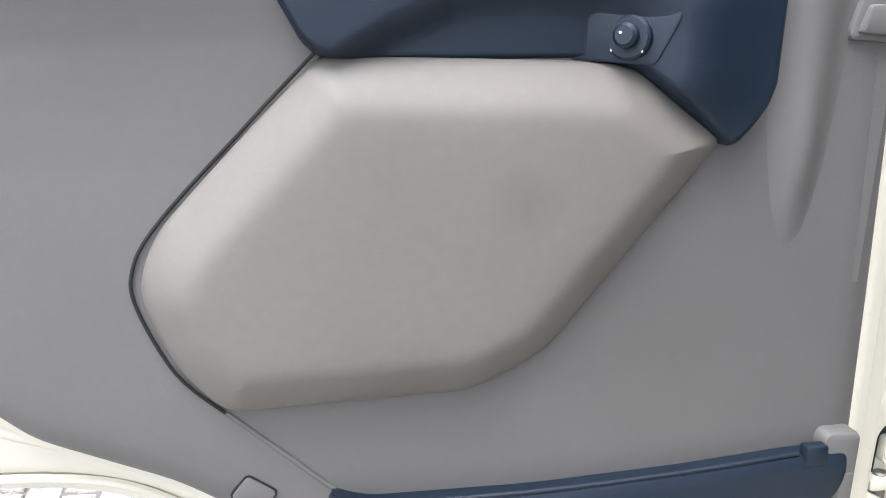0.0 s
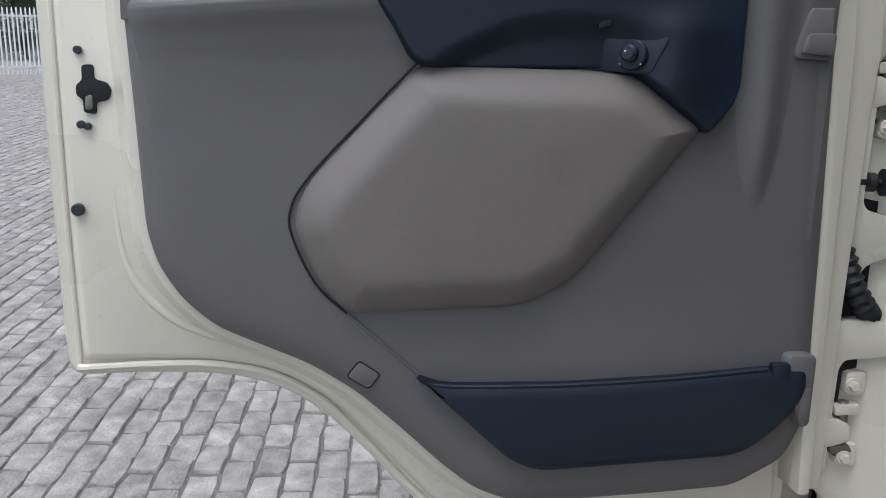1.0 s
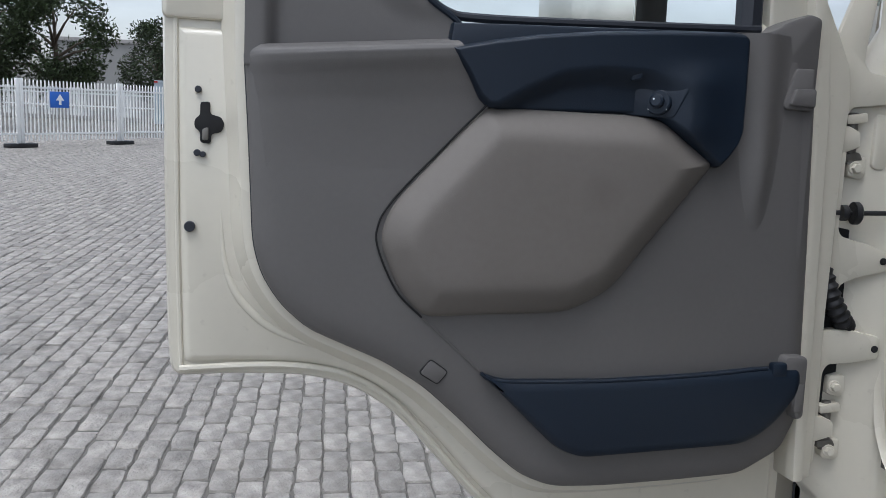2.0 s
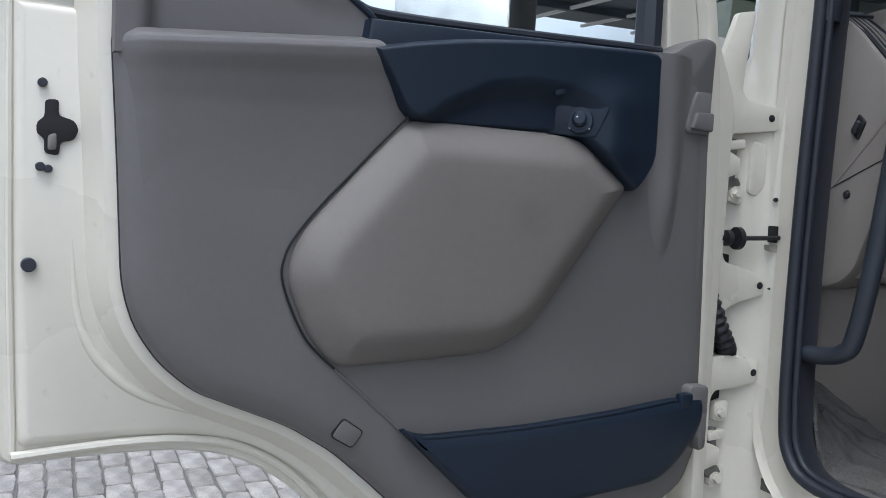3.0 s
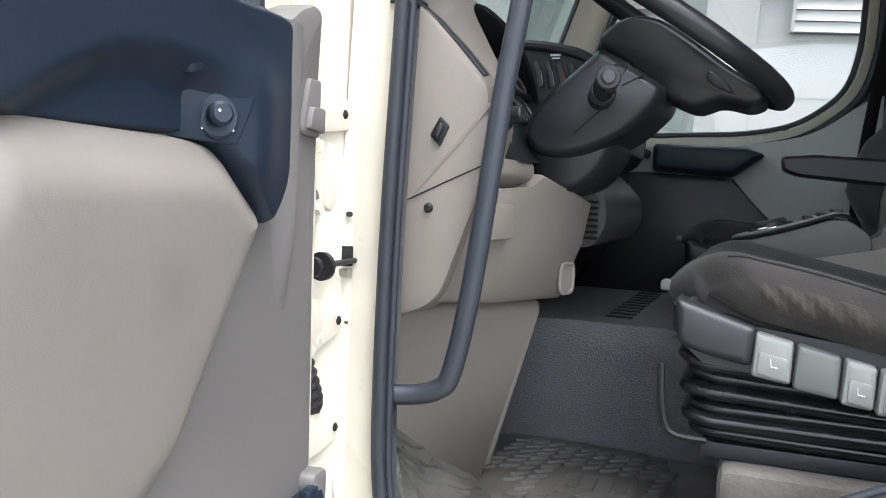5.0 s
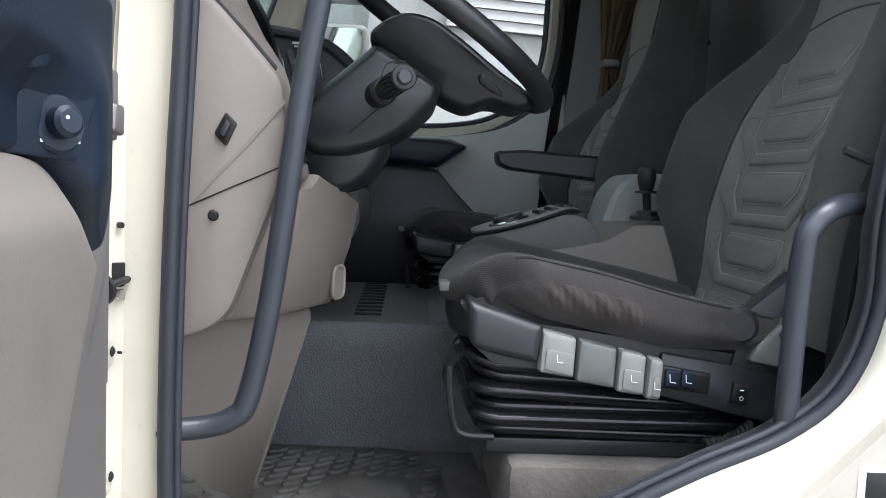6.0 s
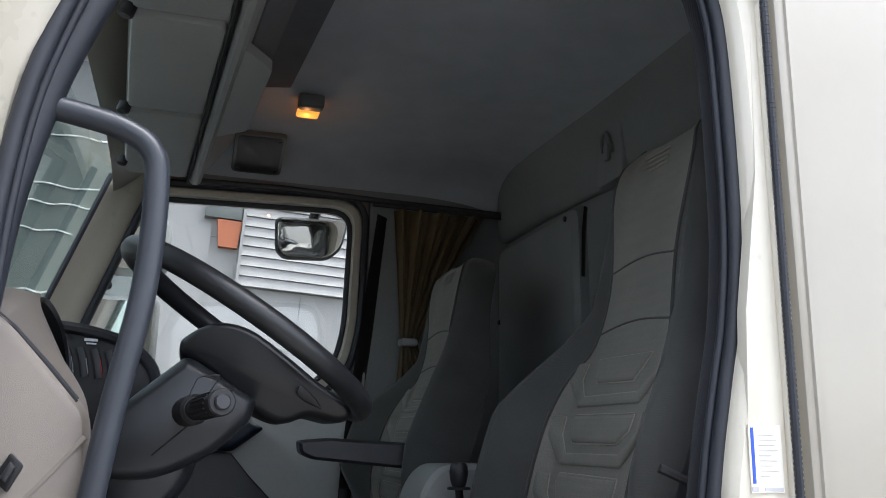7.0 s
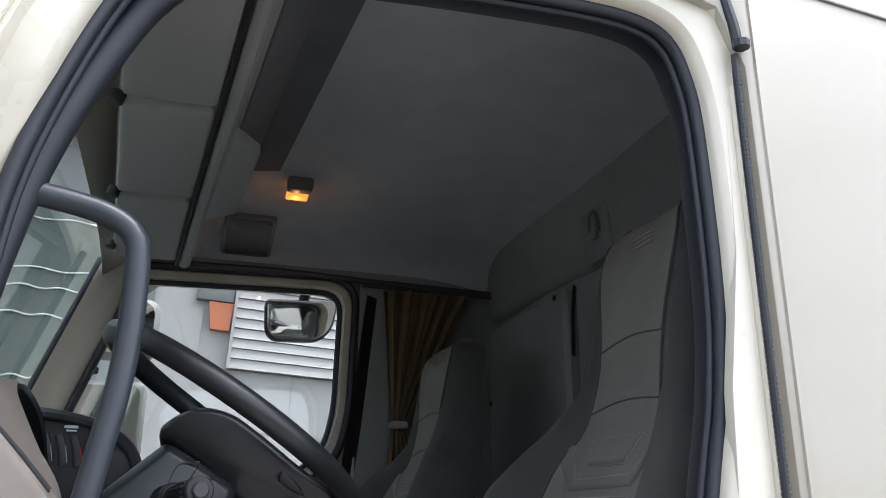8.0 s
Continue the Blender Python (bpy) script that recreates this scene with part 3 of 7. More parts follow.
# hinge covers, hinges, bolts on the pillar
COVERS = (([(-0.089, 1.964), (-0.05, 1.972), (-0.066, 1.862), (-0.068, 1.832), (-0.055, 1.818), (0.018, 1.81), (0.019, 1.769), (-0.082, 1.757), (-0.09, 1.745), (-0.094, 1.70), (-0.115, 1.70), (-0.122, 1.87)], 1.79),
          ([(-0.095, 1.69), (-0.085, 1.69), (-0.087, 1.545), (-0.08, 1.534), (-0.031, 1.522), (0.012, 1.504), (0.010, 1.474), (-0.045, 1.462), (-0.072, 1.45), (-0.083, 1.43), (-0.105, 1.42), (-0.105, 1.6)], 1.492),
          ([(-0.102, 1.366), (-0.05, 1.368), (0.009, 1.356), (0.009, 1.316), (-0.041, 1.307), (-0.084, 1.304), (-0.092, 1.29), (-0.094, 1.12), (-0.108, 1.12)], 1.334))
for o, z in COVERS:
    hc = part("hinge_cover", plate(B(), rounded(o, 0.008, 3), -0.009, 0.003, YZ, 0.003), PAINT, cab_body)
    part("cover_screw", disc(disc(B(), (0.002, 0.0, z), (1, 0, 0), 0.0065, 0.003, 14, 0.001), (0.0045, 0.0, z), (1, 0, 0), 0.0035, 0.002, 6), DARK, hc)
for z0, dz in ((1.70, 0.0), (1.183, 0.0)):
    arm_o = [(-0.125, z0 + 0.028), (-0.085, z0 + 0.026), (-0.064, z0 + 0.016), (-0.062, z0 - 0.01), (-0.09, z0 - 0.02), (-0.125, z0 - 0.026)]
    hin = part("door_hinge", plate(B(), rounded(arm_o, 0.004, 2), -0.022, 0.004, YZ, 0.003), PAINT, cab_body)
    part("hinge_ear", plate(B(), rounded([(-0.09, z0 + 0.044), (-0.052, z0 + 0.051), (-0.05, z0 + 0.033), (-0.088, z0 + 0.029)], 0.004, 2), -0.03, 0.0, YZ, 0.003), PAINT, hin)
    part("hinge_ear", plate(B(), rounded([(-0.088, z0 - 0.022), (-0.058, z0 - 0.018), (-0.05, z0 - 0.032), (-0.086, z0 - 0.036)], 0.004, 2), -0.03, -0.004, YZ, 0.003), DULL, hin, "rust-stained hinge knuckle")
    part("hinge_pin", disc(B(), (-0.014, -0.07, z0 - 0.04), (0, 0, 1), 0.009, 0.09, 14, 0.002), DULL, hin)
for z in (1.654, 1.262, 1.143):
    y0 = -0.062
    bb = plate(B(), rounded([(y0 - 0.012, z + 0.02), (y0 + 0.018, z + 0.022), (y0 + 0.019, z - 0.014), (y0 + 0.008, z - 0.02), (y0 - 0.014, z - 0.014)], 0.006, 2), -0.03, -0.006, YZ, 0.003)
    pl = part("hinge_plate", bb, PAINT, cab_body)
    disc(bb := B(), (-0.006, y0 - 0.002, z), (1, 0, 0.0), 0.0115, 0.003, 16, 0.001)
    disc(bb, (-0.003, y0 - 0.002, z), (1, 0, 0.0), 0.008, 0.009, 6, 0.001)
    part("hinge_bolt", bb, PAINT, pl)
# near-black plates for the shade in the gaps behind the hinges, check strap, cable boot
part("gap_shade_plate", plate(B(), rounded([(-0.083, 1.55), (-0.034, 1.541), (-0.033, 1.515), (-0.083, 1.52)], 0.006, 2), -0.05, -0.0185, YZ), DARK, cab_body)
part("gap_shade_plate", plate(B(), rounded([(-0.1, 1.365), (-0.031, 1.372), (-0.034, 1.455), (-0.06, 1.46), (-0.1, 1.46)], 0.01, 2), -0.05, -0.0185, YZ), DARK, cab_body)
part("gap_shade_plate", plate(B(), rounded([(-0.105, 1.305), (-0.045, 1.3), (-0.05, 1.287), (-0.076, 1.28), (-0.079, 1.15), (-0.105, 1.15)], 0.003, 2), -0.05, -0.0185, YZ), DARK, cab_body)
# shallow pressed pocket in the pillar
for z0, z1 in ((1.66, 1.75),):
    part("pressed_pocket", plate(B(), rounded([(-0.032, z1), (0.004, z1 - 0.006), (0.004, z0 + 0.012), (-0.014, z0 - 0.01), (-0.034, z0 - 0.004)], 0.008, 3), -0.03, -0.0045, YZ, 0.004), PAINT, cab_body)
part("strap_slot", box(B(), (-0.02, 0.017, 1.57), (0.0088, 0.039, 1.6), 0.002), DARK, cab_body, "dark square slot with chipped paint")
part("paint_chip", plate(B(), rounded([(0.01, 1.566), (0.042, 1.567), (0.043, 1.556), (0.033, 1.551), (0.022, 1.554), (0.012, 1.556)], 0.003, 2), -0.01, 0.0085, YZ), STEEL, cab_body, "bare metal where paint has chipped off")
part("paint_chip", disc(B(), (0.002, 0.022, 1.647), (1, -0.5, 0), 0.004, 0.006, 9), BLACK, cab_body)
part("paint_chip", disc(B(), (0.004, 0.02, 1.487), (1, -0.5, 0), 0.002, 0.005, 9), BLACK, cab_body)
b = sweep(B(), [(0.012, 0.028, 1.579), (0.008, -0.03, 1.577), (0.0, -0.115, 1.575)], 0.0045, 8)
disc(b, (0.008, -0.068, 1.576), (0.1, 1, 0), 0.02, 0.012, 18, 0.003)
disc(b, (0.006, -0.088, 1.576), (0.1, 1, 0), 0.014, 0.012, 16, 0.003)
solo("check_strap", b, BLACK, "black steel door check strap with rubber disc", "door strap", (0.0, 0.0, 1.57))
path = smooth([(-0.012, -0.112, 1.49), (-0.002, -0.102, 1.46), (0.002, -0.086, 1.42), (-0.004, -0.062, 1.385), (-0.02, -0.045, 1.37)], 16)
b = sweep(B(), path, lambda t: 0.0165 + 0.002 * math.sin(t * 75), 16)
solo("cable_boot", b, BLACK, "black corrugated rubber cable boot at the hinge", "cable boot", (-0.01, -0.08, 1.4))

# labels and striker on the rear jamb
for z, z2 in ((1.842, 1.77), (1.578, 1.506)):
    lab = thing("sticker", "white paper service sticker with a blue bar on cream paint", "sticker", (1.045, -0.026, z2), group="service stickers")
    part("paper", plate(B(), [(1.019, z2 - 0.012), (1.07, z2 - 0.012), (1.07, z + 0.004), (1.019, z + 0.004)], -0.0205, -0.0229, XZ), LABELM, lab)
    part("blue_bar", box(B(), (1.022, -0.0237, z2), (1.0265, -0.0226, z)), BLUE, lab)
    b = B()
    for k in range(9):
        w = (0.028, 0.034, 0.03, 0.036, 0.022, 0.033, 0.026, 0.035, 0.018)[k]
        box(b, (1.034, -0.0235, z - 0.01 - k * 0.0066), (1.034 + w * 0.8, -0.0226, z - 0.0092 - k * 0.0066))
    box(b, (1.02, -0.0235, z2 - 0.01), (1.03, -0.0226, z2 - 0.004))
    box(b, (1.04, -0.0235, z2 - 0.01), (1.068, -0.0226, z2 - 0.005))
    part("print", b, INK, lab)
st = thing("door_striker", "dull zinc door striker bolted to the jamb", "door striker", (1.035, -0.018, 1.69))
o = rounded([(1.0, 1.672), (1.018, 1.648), (1.052, 1.65), (1.068, 1.672), (1.066, 1.708), (1.05, 1.728), (1.022, 1.73), (1.002, 1.712)], 0.006, 3)
part("striker_plate", plate(B(), o, -0.012, -0.024, XZ, 0.003), DULL, st)
part("striker_pin", soften(loft(B(), [[(x, y, z) for y, z in ((-0.022, 1.679), (-0.022, 1.699), (-0.034, 1.696), (-0.034, 1.682))] for x in (1.006, 1.06)]), 0.003, 2), DULL, st)
part("pin_bolt", disc(B(), (1.032, -0.033, 1.689), (0, -1, 0), 0.0055, 0.004, 14, 0.001), STEEL, st)
part("pin_tip", disc(B(), (1.06, -0.029, 1.689), (1, 0, 0), 0.004, 0.007, 10, 0.001), STEEL, st)
for dx, dz in ((0.008, 0.026), (0.006, -0.026)):
    part("screw", disc(B(), (1.034 + dx, -0.0235, 1.69 + dz), (0, -1, 0), 0.0065, 0.003, 12, 0.001), DULL, st)
# maker's plate as plain bars
bd = thing("maker_badge", "grey badge plate with black bars on white paint", "badge", (1.0, -0.044, 1.33))
b = B()
for k in range(3):
    box(b, (0.942 + k * 0.04, -0.0452, 1.344), (0.975 + k * 0.04, -0.0415, 1.38), 0.0008)
for k in range(5):
    box(b, (0.944 + k * 0.022, -0.0448, 1.33), (0.961 + k * 0.022, -0.0415, 1.336))
part("badge_plate", plate(B(), rounded([(0.932, 1.318), (1.07, 1.318), (1.07, 1.388), (0.932, 1.388)], 0.004, 2), -0.04, -0.0432, XZ), PAPER, bd)
part("badge_bars", b, BLACK, bd)

# ---- the open driver's door, in its own plane: u along it, w out of it, z up ----
A8 = radians(8)
DOORM = Matrix(((math.sin(A8), math.cos(A8), 0, 0.03), (-math.cos(A8), math.sin(A8), 0, -0.08), (0, 0, 1, 0), (0, 0, 0, 1)))
DOOR = CAB @ DOORM
door = thing("door_1", "open cream truck door with a grey trim panel inside", "door", (0, 0, 0), DOOR, kind="structure")
lower = [(1.137, 1.84), (1.133, 1.55), (1.127, 1.34), (1.122, 1.297), (1.02, 1.299), (0.92, 1.295), (0.851, 1.278), (0.785, 1.238), (0.72, 1.17), (0.66, 1.10), (0.58, 1.02), (0.48, 0.965), (0.35, 0.945), (0.06, 0.945), (0.055, 1.3), (0.07, 1.6), (0.08, 1.84)]
b = pad(B(), lower, [(0, -0.085), (0, -0.062), (0.004, -0.056), (0.022, -0.054), (0.026, -0.048), (0.034, -0.045)], UW, [0.01, 0.05, 0.02, 0.02, 0.03, 0.05, 0.05, 0.05, 0.05, 0.05, 0.05, 0.05, 0.05, 0.05, 0.05, 0.05, 0.01], 3)
shell = part("door_shell", b, PAINT, door, sharp=40)
INNER = [(0.072, 1.1), (0.078, 1.23), (0.08, 1.32), (0.086, 1.49), (0.098, 1.76), (0.103, 1.84), (0.112, 1.93), (0.14, 2.05)]
for outer_edge, w1 in (([(0.11, 2.05), (0.088, 1.93), (0.075, 1.85), (0.066, 1.76), (0.06, 1.49), (0.056, 1.32), (0.052, 1.1)], 0.003), ([(0.1, 2.05), (0.076, 1.93), (0.042, 1.866), (0.02, 1.82), (0.014, 1.76), (0.02, 1.68), (0.021, 1.56), (0.024, 1.4), (0.025, 1.23), (0.026, 1.1)], -0.014)):
    part("hinge_edge", plate(B(), rounded(INNER + outer_edge, 0.006, 2), -0.08, w1, UW, 0.004), PAINT, door)


# pressed swages of the lower corner
for line, rr in (([(1.052, 1.56), (1.046, 1.48), (1.03, 1.43), (1.0, 1.393), (0.965, 1.368), (0.92, 1.349), (0.87, 1.33)], 0.007), ([(1.03, 1.52), (1.02, 1.46), (0.995, 1.42), (0.96, 1.392), (0.92, 1.372)], 0.005)):
    part("pressed_swage", sweep(B(), smooth([(u, -0.0475, z) for u, z in line], 6), lambda t, rr=rr: rr * (0.35 + 0.65 * math.sin(math.pi * t)), 10), PAINT, shell, sharp=80)
# pressed ribs of the shell
b = sweep(B(), smooth([(1.11, -0.051, 1.31), (1.0, -0.051, 1.314), (0.92, -0.051, 1.31), (0.85, -0.051, 1.294), (0.782, -0.051, 1.252), (0.72, -0.051, 1.187), (0.66, -0.051, 1.118), (0.58, -0.051, 1.04), (0.48, -0.051, 0.985), (0.35, -0.051, 0.965), (0.1, -0.051, 0.965)], 6), 0.0055, 8)
part("pressed_rib", b, PAINT, shell)
b = sweep(B(), smooth([(1.118, -0.054, 1.87), (1.115, -0.054, 1.55), (1.108, -0.054, 1.312)], 6), 0.004, 8)
part("pressed_rib", b, PAINT, shell)
# window frame: rear upright, top, front upright along the pillar
for o, w1 in (([(1.137, 1.83), (1.137, 2.4), (1.1, 2.52), (1.03, 2.52), (1.03, 1.83)], -0.0445), ([(1.11, 2.5), (1.03, 2.56), (0.3, 2.53), (0.3, 2.46), (1.06, 2.48)], -0.02), ([(0.08, 1.84), (0.085, 2.1), (0.16, 2.4), (0.3, 2.54), (0.33, 2.47), (0.22, 2.34), (0.19, 2.1), (0.175, 1.84)], -0.02)):
    part("window_frame", plate(B(), rounded(o, 0.01, 3), -0.085, w1, UW, 0.006), PAINT, door)
part("window_seal", sweep(B(), smooth([(0.21, -0.03, 1.85), (0.215, -0.03, 2.1), (0.24, -0.03, 2.35)], 5), 0.022, 8), RUBBER, door)
pn = part("window_pane", plate(B(), [(0.18, 1.8), (1.03, 1.8), (1.03, 2.5), (0.28, 2.5), (0.2, 2.2)], -0.052, -0.048, UW), GLASS, door)
pn.visible_shadow = False

panel = [(1.02, 1.785), (1.019, 1.77), (1.012, 1.66), (1.004, 1.51), (0.991, 1.463), (0.963, 1.419), (0.921, 1.381), (0.863, 1.355), (0.802, 1.328), (0.739, 1.287), (0.682, 1.236), (0.623, 1.179), (0.573, 1.137), (0.522, 1.116), (0.436, 1.113), (0.3, 1.117), (0.183, 1.123),
         (0.106, 1.164), (0.078, 1.226), (0.08, 1.32), (0.086, 1.488), (0.098, 1.761), (0.102, 1.88), (0.25, 1.84), (0.7, 1.795), (0.745, 1.795)]
po = rounded(panel, 0.02, 3)
trim = part("trim_panel", pad(B(), panel, [(0, -0.03), (0, 0.0), (0.003, 0.008), (0.01, 0.014), (0.03, 0.018), (0.05, 0.02)], UW, 0.02, 3), TRIM, door)
tall = [(1.032, 2.45)] + panel[1:-2] + [(0.98, 1.7), (0.98, 2.45)]
part("inner_step", pad(B(), rounded(tall, 0.02, 3), [(-0.034, -0.05), (-0.03, -0.043), (-0.02, -0.028), (-0.014, -0.014), (-0.006, -0.011), (0.02, -0.011)], UW), PAINT, shell)
b = sweep(B(), [(p[0], -0.008, p[1]) for p in po[:90]], 0.0016, 6)
part("panel_gasket", b, RUBBER, door)


def ledge(a, c):
    prof = ((1.54, 0.018), (1.61, 0.0196), (1.68, 0.0215), (1.73, 0.0255), (1.765, 0.033), (1.785, 0.0405), (1.7955, 0.042), (1.801, 0.0395), (1.805, 0.033), (1.808, 0.022), (1.812, 0.006))
    k = c * 10
    i = min(9, int(k))
    z, w = (prof[i][n] * (1 - k + i) + prof[i + 1][n] * (k - i) for n in (0, 1))
    u0 = 0.66 + (z - 1.722) * 0.64 if z > 1.722 else 0.66 + (1.722 - z) * 0.88
    u = u0 + (1.0 + 0.016 * ease(z, 1.56, 1.76) - u0) * a
    w = 0.0193 + (w - 0.0193) * (1 - 0.4 * ease(a, 0.4, 1.0)) - 0.024 * ease(a, 0.955, 1.0)
    w -= 0.007 * ease(a, 0.75, 0.97) * (1 - ease(z, 1.56, 1.68))
    lift = (0.009 * (1 - a) - 0.02 * a) * ease(z, 1.66, 1.79)
    return (u, w, z + lift)


part("trim_ledge", grid(B(), ledge, 16, 40), TRIM, door, sharp=80)
# upper trim behind the window: a flat rim, then a shallow recess up to the window's curved border
def win_u(z):
    """The border of the window opening, which sweeps up from the sill."""
    return 0.712 + 0.052 * ease(z, 1.838, 1.885) + 0.05 * ease(z, 1.87, 2.06)


def upper(a, c):
    z = 1.765 + 0.735 * c ** 1.6
    u0 = win_u(z)
    u = u0 + (1.02 - u0) * a
    w = 0.013 - 0.021 * (1 - ease(u, 0.972, 0.993)) + 0.012 * (1 - ease(u - u0, 0.0, 0.09))
    return (u, w, z)


ut = part("upper_trim", grid(B(), upper, 48, 40, lambda a, c: (upper(a, c)[0], -0.045, upper(a, c)[2])), TRIM, door, sharp=60)
part("trim_border", sweep(B(), [(win_u(z) - 0.004, 0.004, z) for z in [1.838 + 0.006 * k for k in range(110)]], 0.005, 8), NAVY, ut, "dark rubber border of the window")
# window ledge strip and front corner cap
part("sill_strip", plate(B(), [(0.2, 1.80), (0.73, 1.79), (0.722, 1.842), (0.632, 1.846), (0.5, 1.851), (0.2, 1.862)], -0.04, 0.024, UW, 0.005), NAVY, door)
part("glass_wiper", sweep(B(), smooth([(0.758, -0.012, 1.882), (0.725, -0.012, 1.862), (0.68, -0.012, 1.856), (0.5, -0.012, 1.8605), (0.2, -0.012, 1.8725)], 6), 0.007, 8), RUBBER, door)
cap = rounded([(0.103, 1.7), (0.106, 1.893), (0.128, 1.899), (0.172, 1.884), (0.196, 1.868), (0.222, 1.861), (0.25, 1.858), (0.25, 1.7)], [0, 0.008, 0.012, 0.02, 0.03, 0.02, 0.004, 0], 3)
part("corner_cap", pad(B(), cap, [(0, -0.03), (0, 0.0145), (0.0024, 0.0201), (0.008, 0.0225)], lambda a, b2, h: (a, h - 0.008 * (1 - ease(b2, 1.7, 1.82)), b2)), TRIM, door)


def swell(a, c):
    u, z = 0.11 + 0.15 * a, 1.5 + 0.36 * c
    return (u, 0.018 + 0.018 * math.exp(-((u - 0.2 - 0.01 * c) / (0.012 + 0.025 * c)) ** 2) * ease(z, 1.515, 1.66), z)


part("panel_swell", grid(B(), swell, 20, 20), TRIM, trim, sharp=80)

# navy grip trim: one moulded surface with a hollow for the fingers and the slanted seat of the knob
TOPS = ((0.246, 1.845), (0.258, 1.8555), (0.276, 1.857), (0.39, 1.851), (0.5, 1.843), (0.592, 1.832), (0.66, 1.82), (0.728, 1.805))
LOWS = ((0.246, 1.76), (0.2475, 1.725), (0.251, 1.7), (0.258, 1.678), (0.27, 1.66), (0.282, 1.647), (0.288, 1.6455), (0.385, 1.716), (0.4, 1.7185), (0.435, 1.721), (0.634, 1.716), (0.668, 1.7225), (0.68, 1.733), (0.7, 1.768), (0.728, 1.8045))
ARCH = ((0.246, 1.70), (0.33, 1.76), (0.36, 1.776), (0.42, 1.786), (0.49, 1.789), (0.55, 1.779), (0.61, 1.752), (0.66, 1.722), (0.73, 1.70))


def along(line, u):
    for (a, p), (b, q) in zip(line, line[1:]):
        if u <= b:
            return p + (q - p) * (u - a) / (b - a)
    return line[-1][1]


def knob_plane(u):
    """The seat of the mirror knob turns towards the driver."""
    return 0.061 - (u - 0.347) * 0.42


def grip_w(u, z):
    hood_w = 0.047 + 0.0125 * math.exp(-((u - 0.335) / 0.05) ** 2) * (1 - ease(z, 1.765, 1.82)) * ease(z, 1.65, 1.715)
    inside = (1 - ease(z, along(ARCH, u) - 0.03, along(ARCH, u) + 0.006)) * ease(u, 0.335, 0.352)
    hollow = max(0.026, knob_plane(u) - 0.0015)
    w = hood_w + (min(hollow, hood_w) - hood_w) * inside
    near = min(along(TOPS, u) - z, (z - along(LOWS, u)) * (0.75 if u < 0.4 or u > 0.66 else 1.0), (u - 0.246) * 0.9, (0.728 - u) * 0.7)
    return w - 0.012 * max(0.0, 1 - max(0.0, near) / 0.007) ** 2


def grip_pt(a, c):
    u = 0.246 + 0.482 * (0.5 - 0.5 * math.cos(math.pi * a)) * 0.35 + 0.482 * a * 0.65
    lo, hi = along(LOWS, u), along(TOPS, u)
    z = lo + (hi - lo) * (0.5 - 0.5 * math.cos(math.pi * c)) * 0.4 + (hi - lo) * c * 0.6
    return (u, grip_w(u, z), z)


grip = part("grip_trim", grid(B(), grip_pt, 110, 44, lambda a, c: (grip_pt(a, c)[0], 0.008, grip_pt(a, c)[2])), NAVY, door, "dark navy moulded grip", sharp=60)


def wedge(u, z, h):
    return (u, knob_plane(u) + h * 0.87, z)


kb = rounded([(0.444, 1.722), (0.447, 1.762), (0.43, 1.768), (0.353, 1.766), (0.374, 1.7185)], [0.004, 0.008, 0.008, 0.008, 0.006], 3)
part("knob_panel", pad(B(), kb, [(0, -0.012), (0, -0.0012), (0.0015, 0.0)], wedge), NAVY, grip)
part("pull_tab", soften(loft(B(), [[(0.444, 0.026, z0), (0.427, 0.026, z0 + 0.004), (0.427, 0.045, z0 + 0.004), (0.444, 0.041, z0)] for z0 in (1.772, 1.786)]), 0.003, 2), NAVY, grip)
ctl = thing("mirror_knob", "black mirror adjuster knob with white marks", "knob", (0, 0, 0), DOOR)
KA = Vector((0.66, 0.74, 0.08)).normalized()
KT = Vector((0.74, -0.66, 0)).normalized()
KC = Vector(wedge(0.397, 1.742, 0.0))


def dial(a, b2, h):
    return KC + KT * a + Vector((0, 0, 1)) * b2 + KA * h


part("dial", disc(B(), dial(0, 0, -0.012), KA, 0.0195, 0.017, 32, 0.002), NAVY, ctl)
part("turn_knob", disc(B(), dial(0, 0.001, 0.004), KA, 0.0108, 0.013, 24, 0.003), NAVY, ctl)
part("pointer_dot", disc(B(), dial(0.003, 0.003, 0.0168), KA, 0.0013, 0.0006, 10), WHITE, ctl)
for du, dz, tri in ((0.0125, -0.0105, 1), (-0.0125, -0.0105, 1), (0, -0.0155, 0)):
    b = B()
    if tri:
        s = 1 if du > 0 else -1
        loft(b, [[dial(du - 0.002 * s, dz - 0.002, h), dial(du + 0.002 * s, dz - 0.002, h), dial(du + 0.002 * s, dz + 0.002, h)] for h in (0.004, 0.0056)])
    else:
        sweep(b, [dial(0.0018 * math.cos(q), dz + 0.0018 * math.sin(q), 0.0052) for q in [k * math.pi / 6 for k in range(12)]], 0.0007, 5, closed=True)
    part("dial_mark", b, WHITE, ctl)

# six-sided pad over the loudspeaker
hexo = [(0.668, 1.722), (0.435, 1.721), (0.385, 1.718), (0.287, 1.652), (0.452, 1.447), (0.52, 1.411), (0.752, 1.404), (0.792, 1.447), (0.822, 1.52), (0.806, 1.57)]
b = pad(B(), hexo, [(0, 0.015), (0, 0.024), (0.002, 0.029), (0.006, 0.0335), (0.012, 0.0385), (0.022, 0.0455), (0.031, 0.0515), (0.038, 0.0552), (0.045, 0.0574), (0.053, 0.0584), (0.075, 0.0586)], UW, [0.02, 0.03, 0.03, 0.015, 0.025, 0.03, 0.02, 0.06, 0.06, 0.06], 6)
part("speaker_pad", b, PAD, door, "taupe six-sided padded cover", sharp=60)
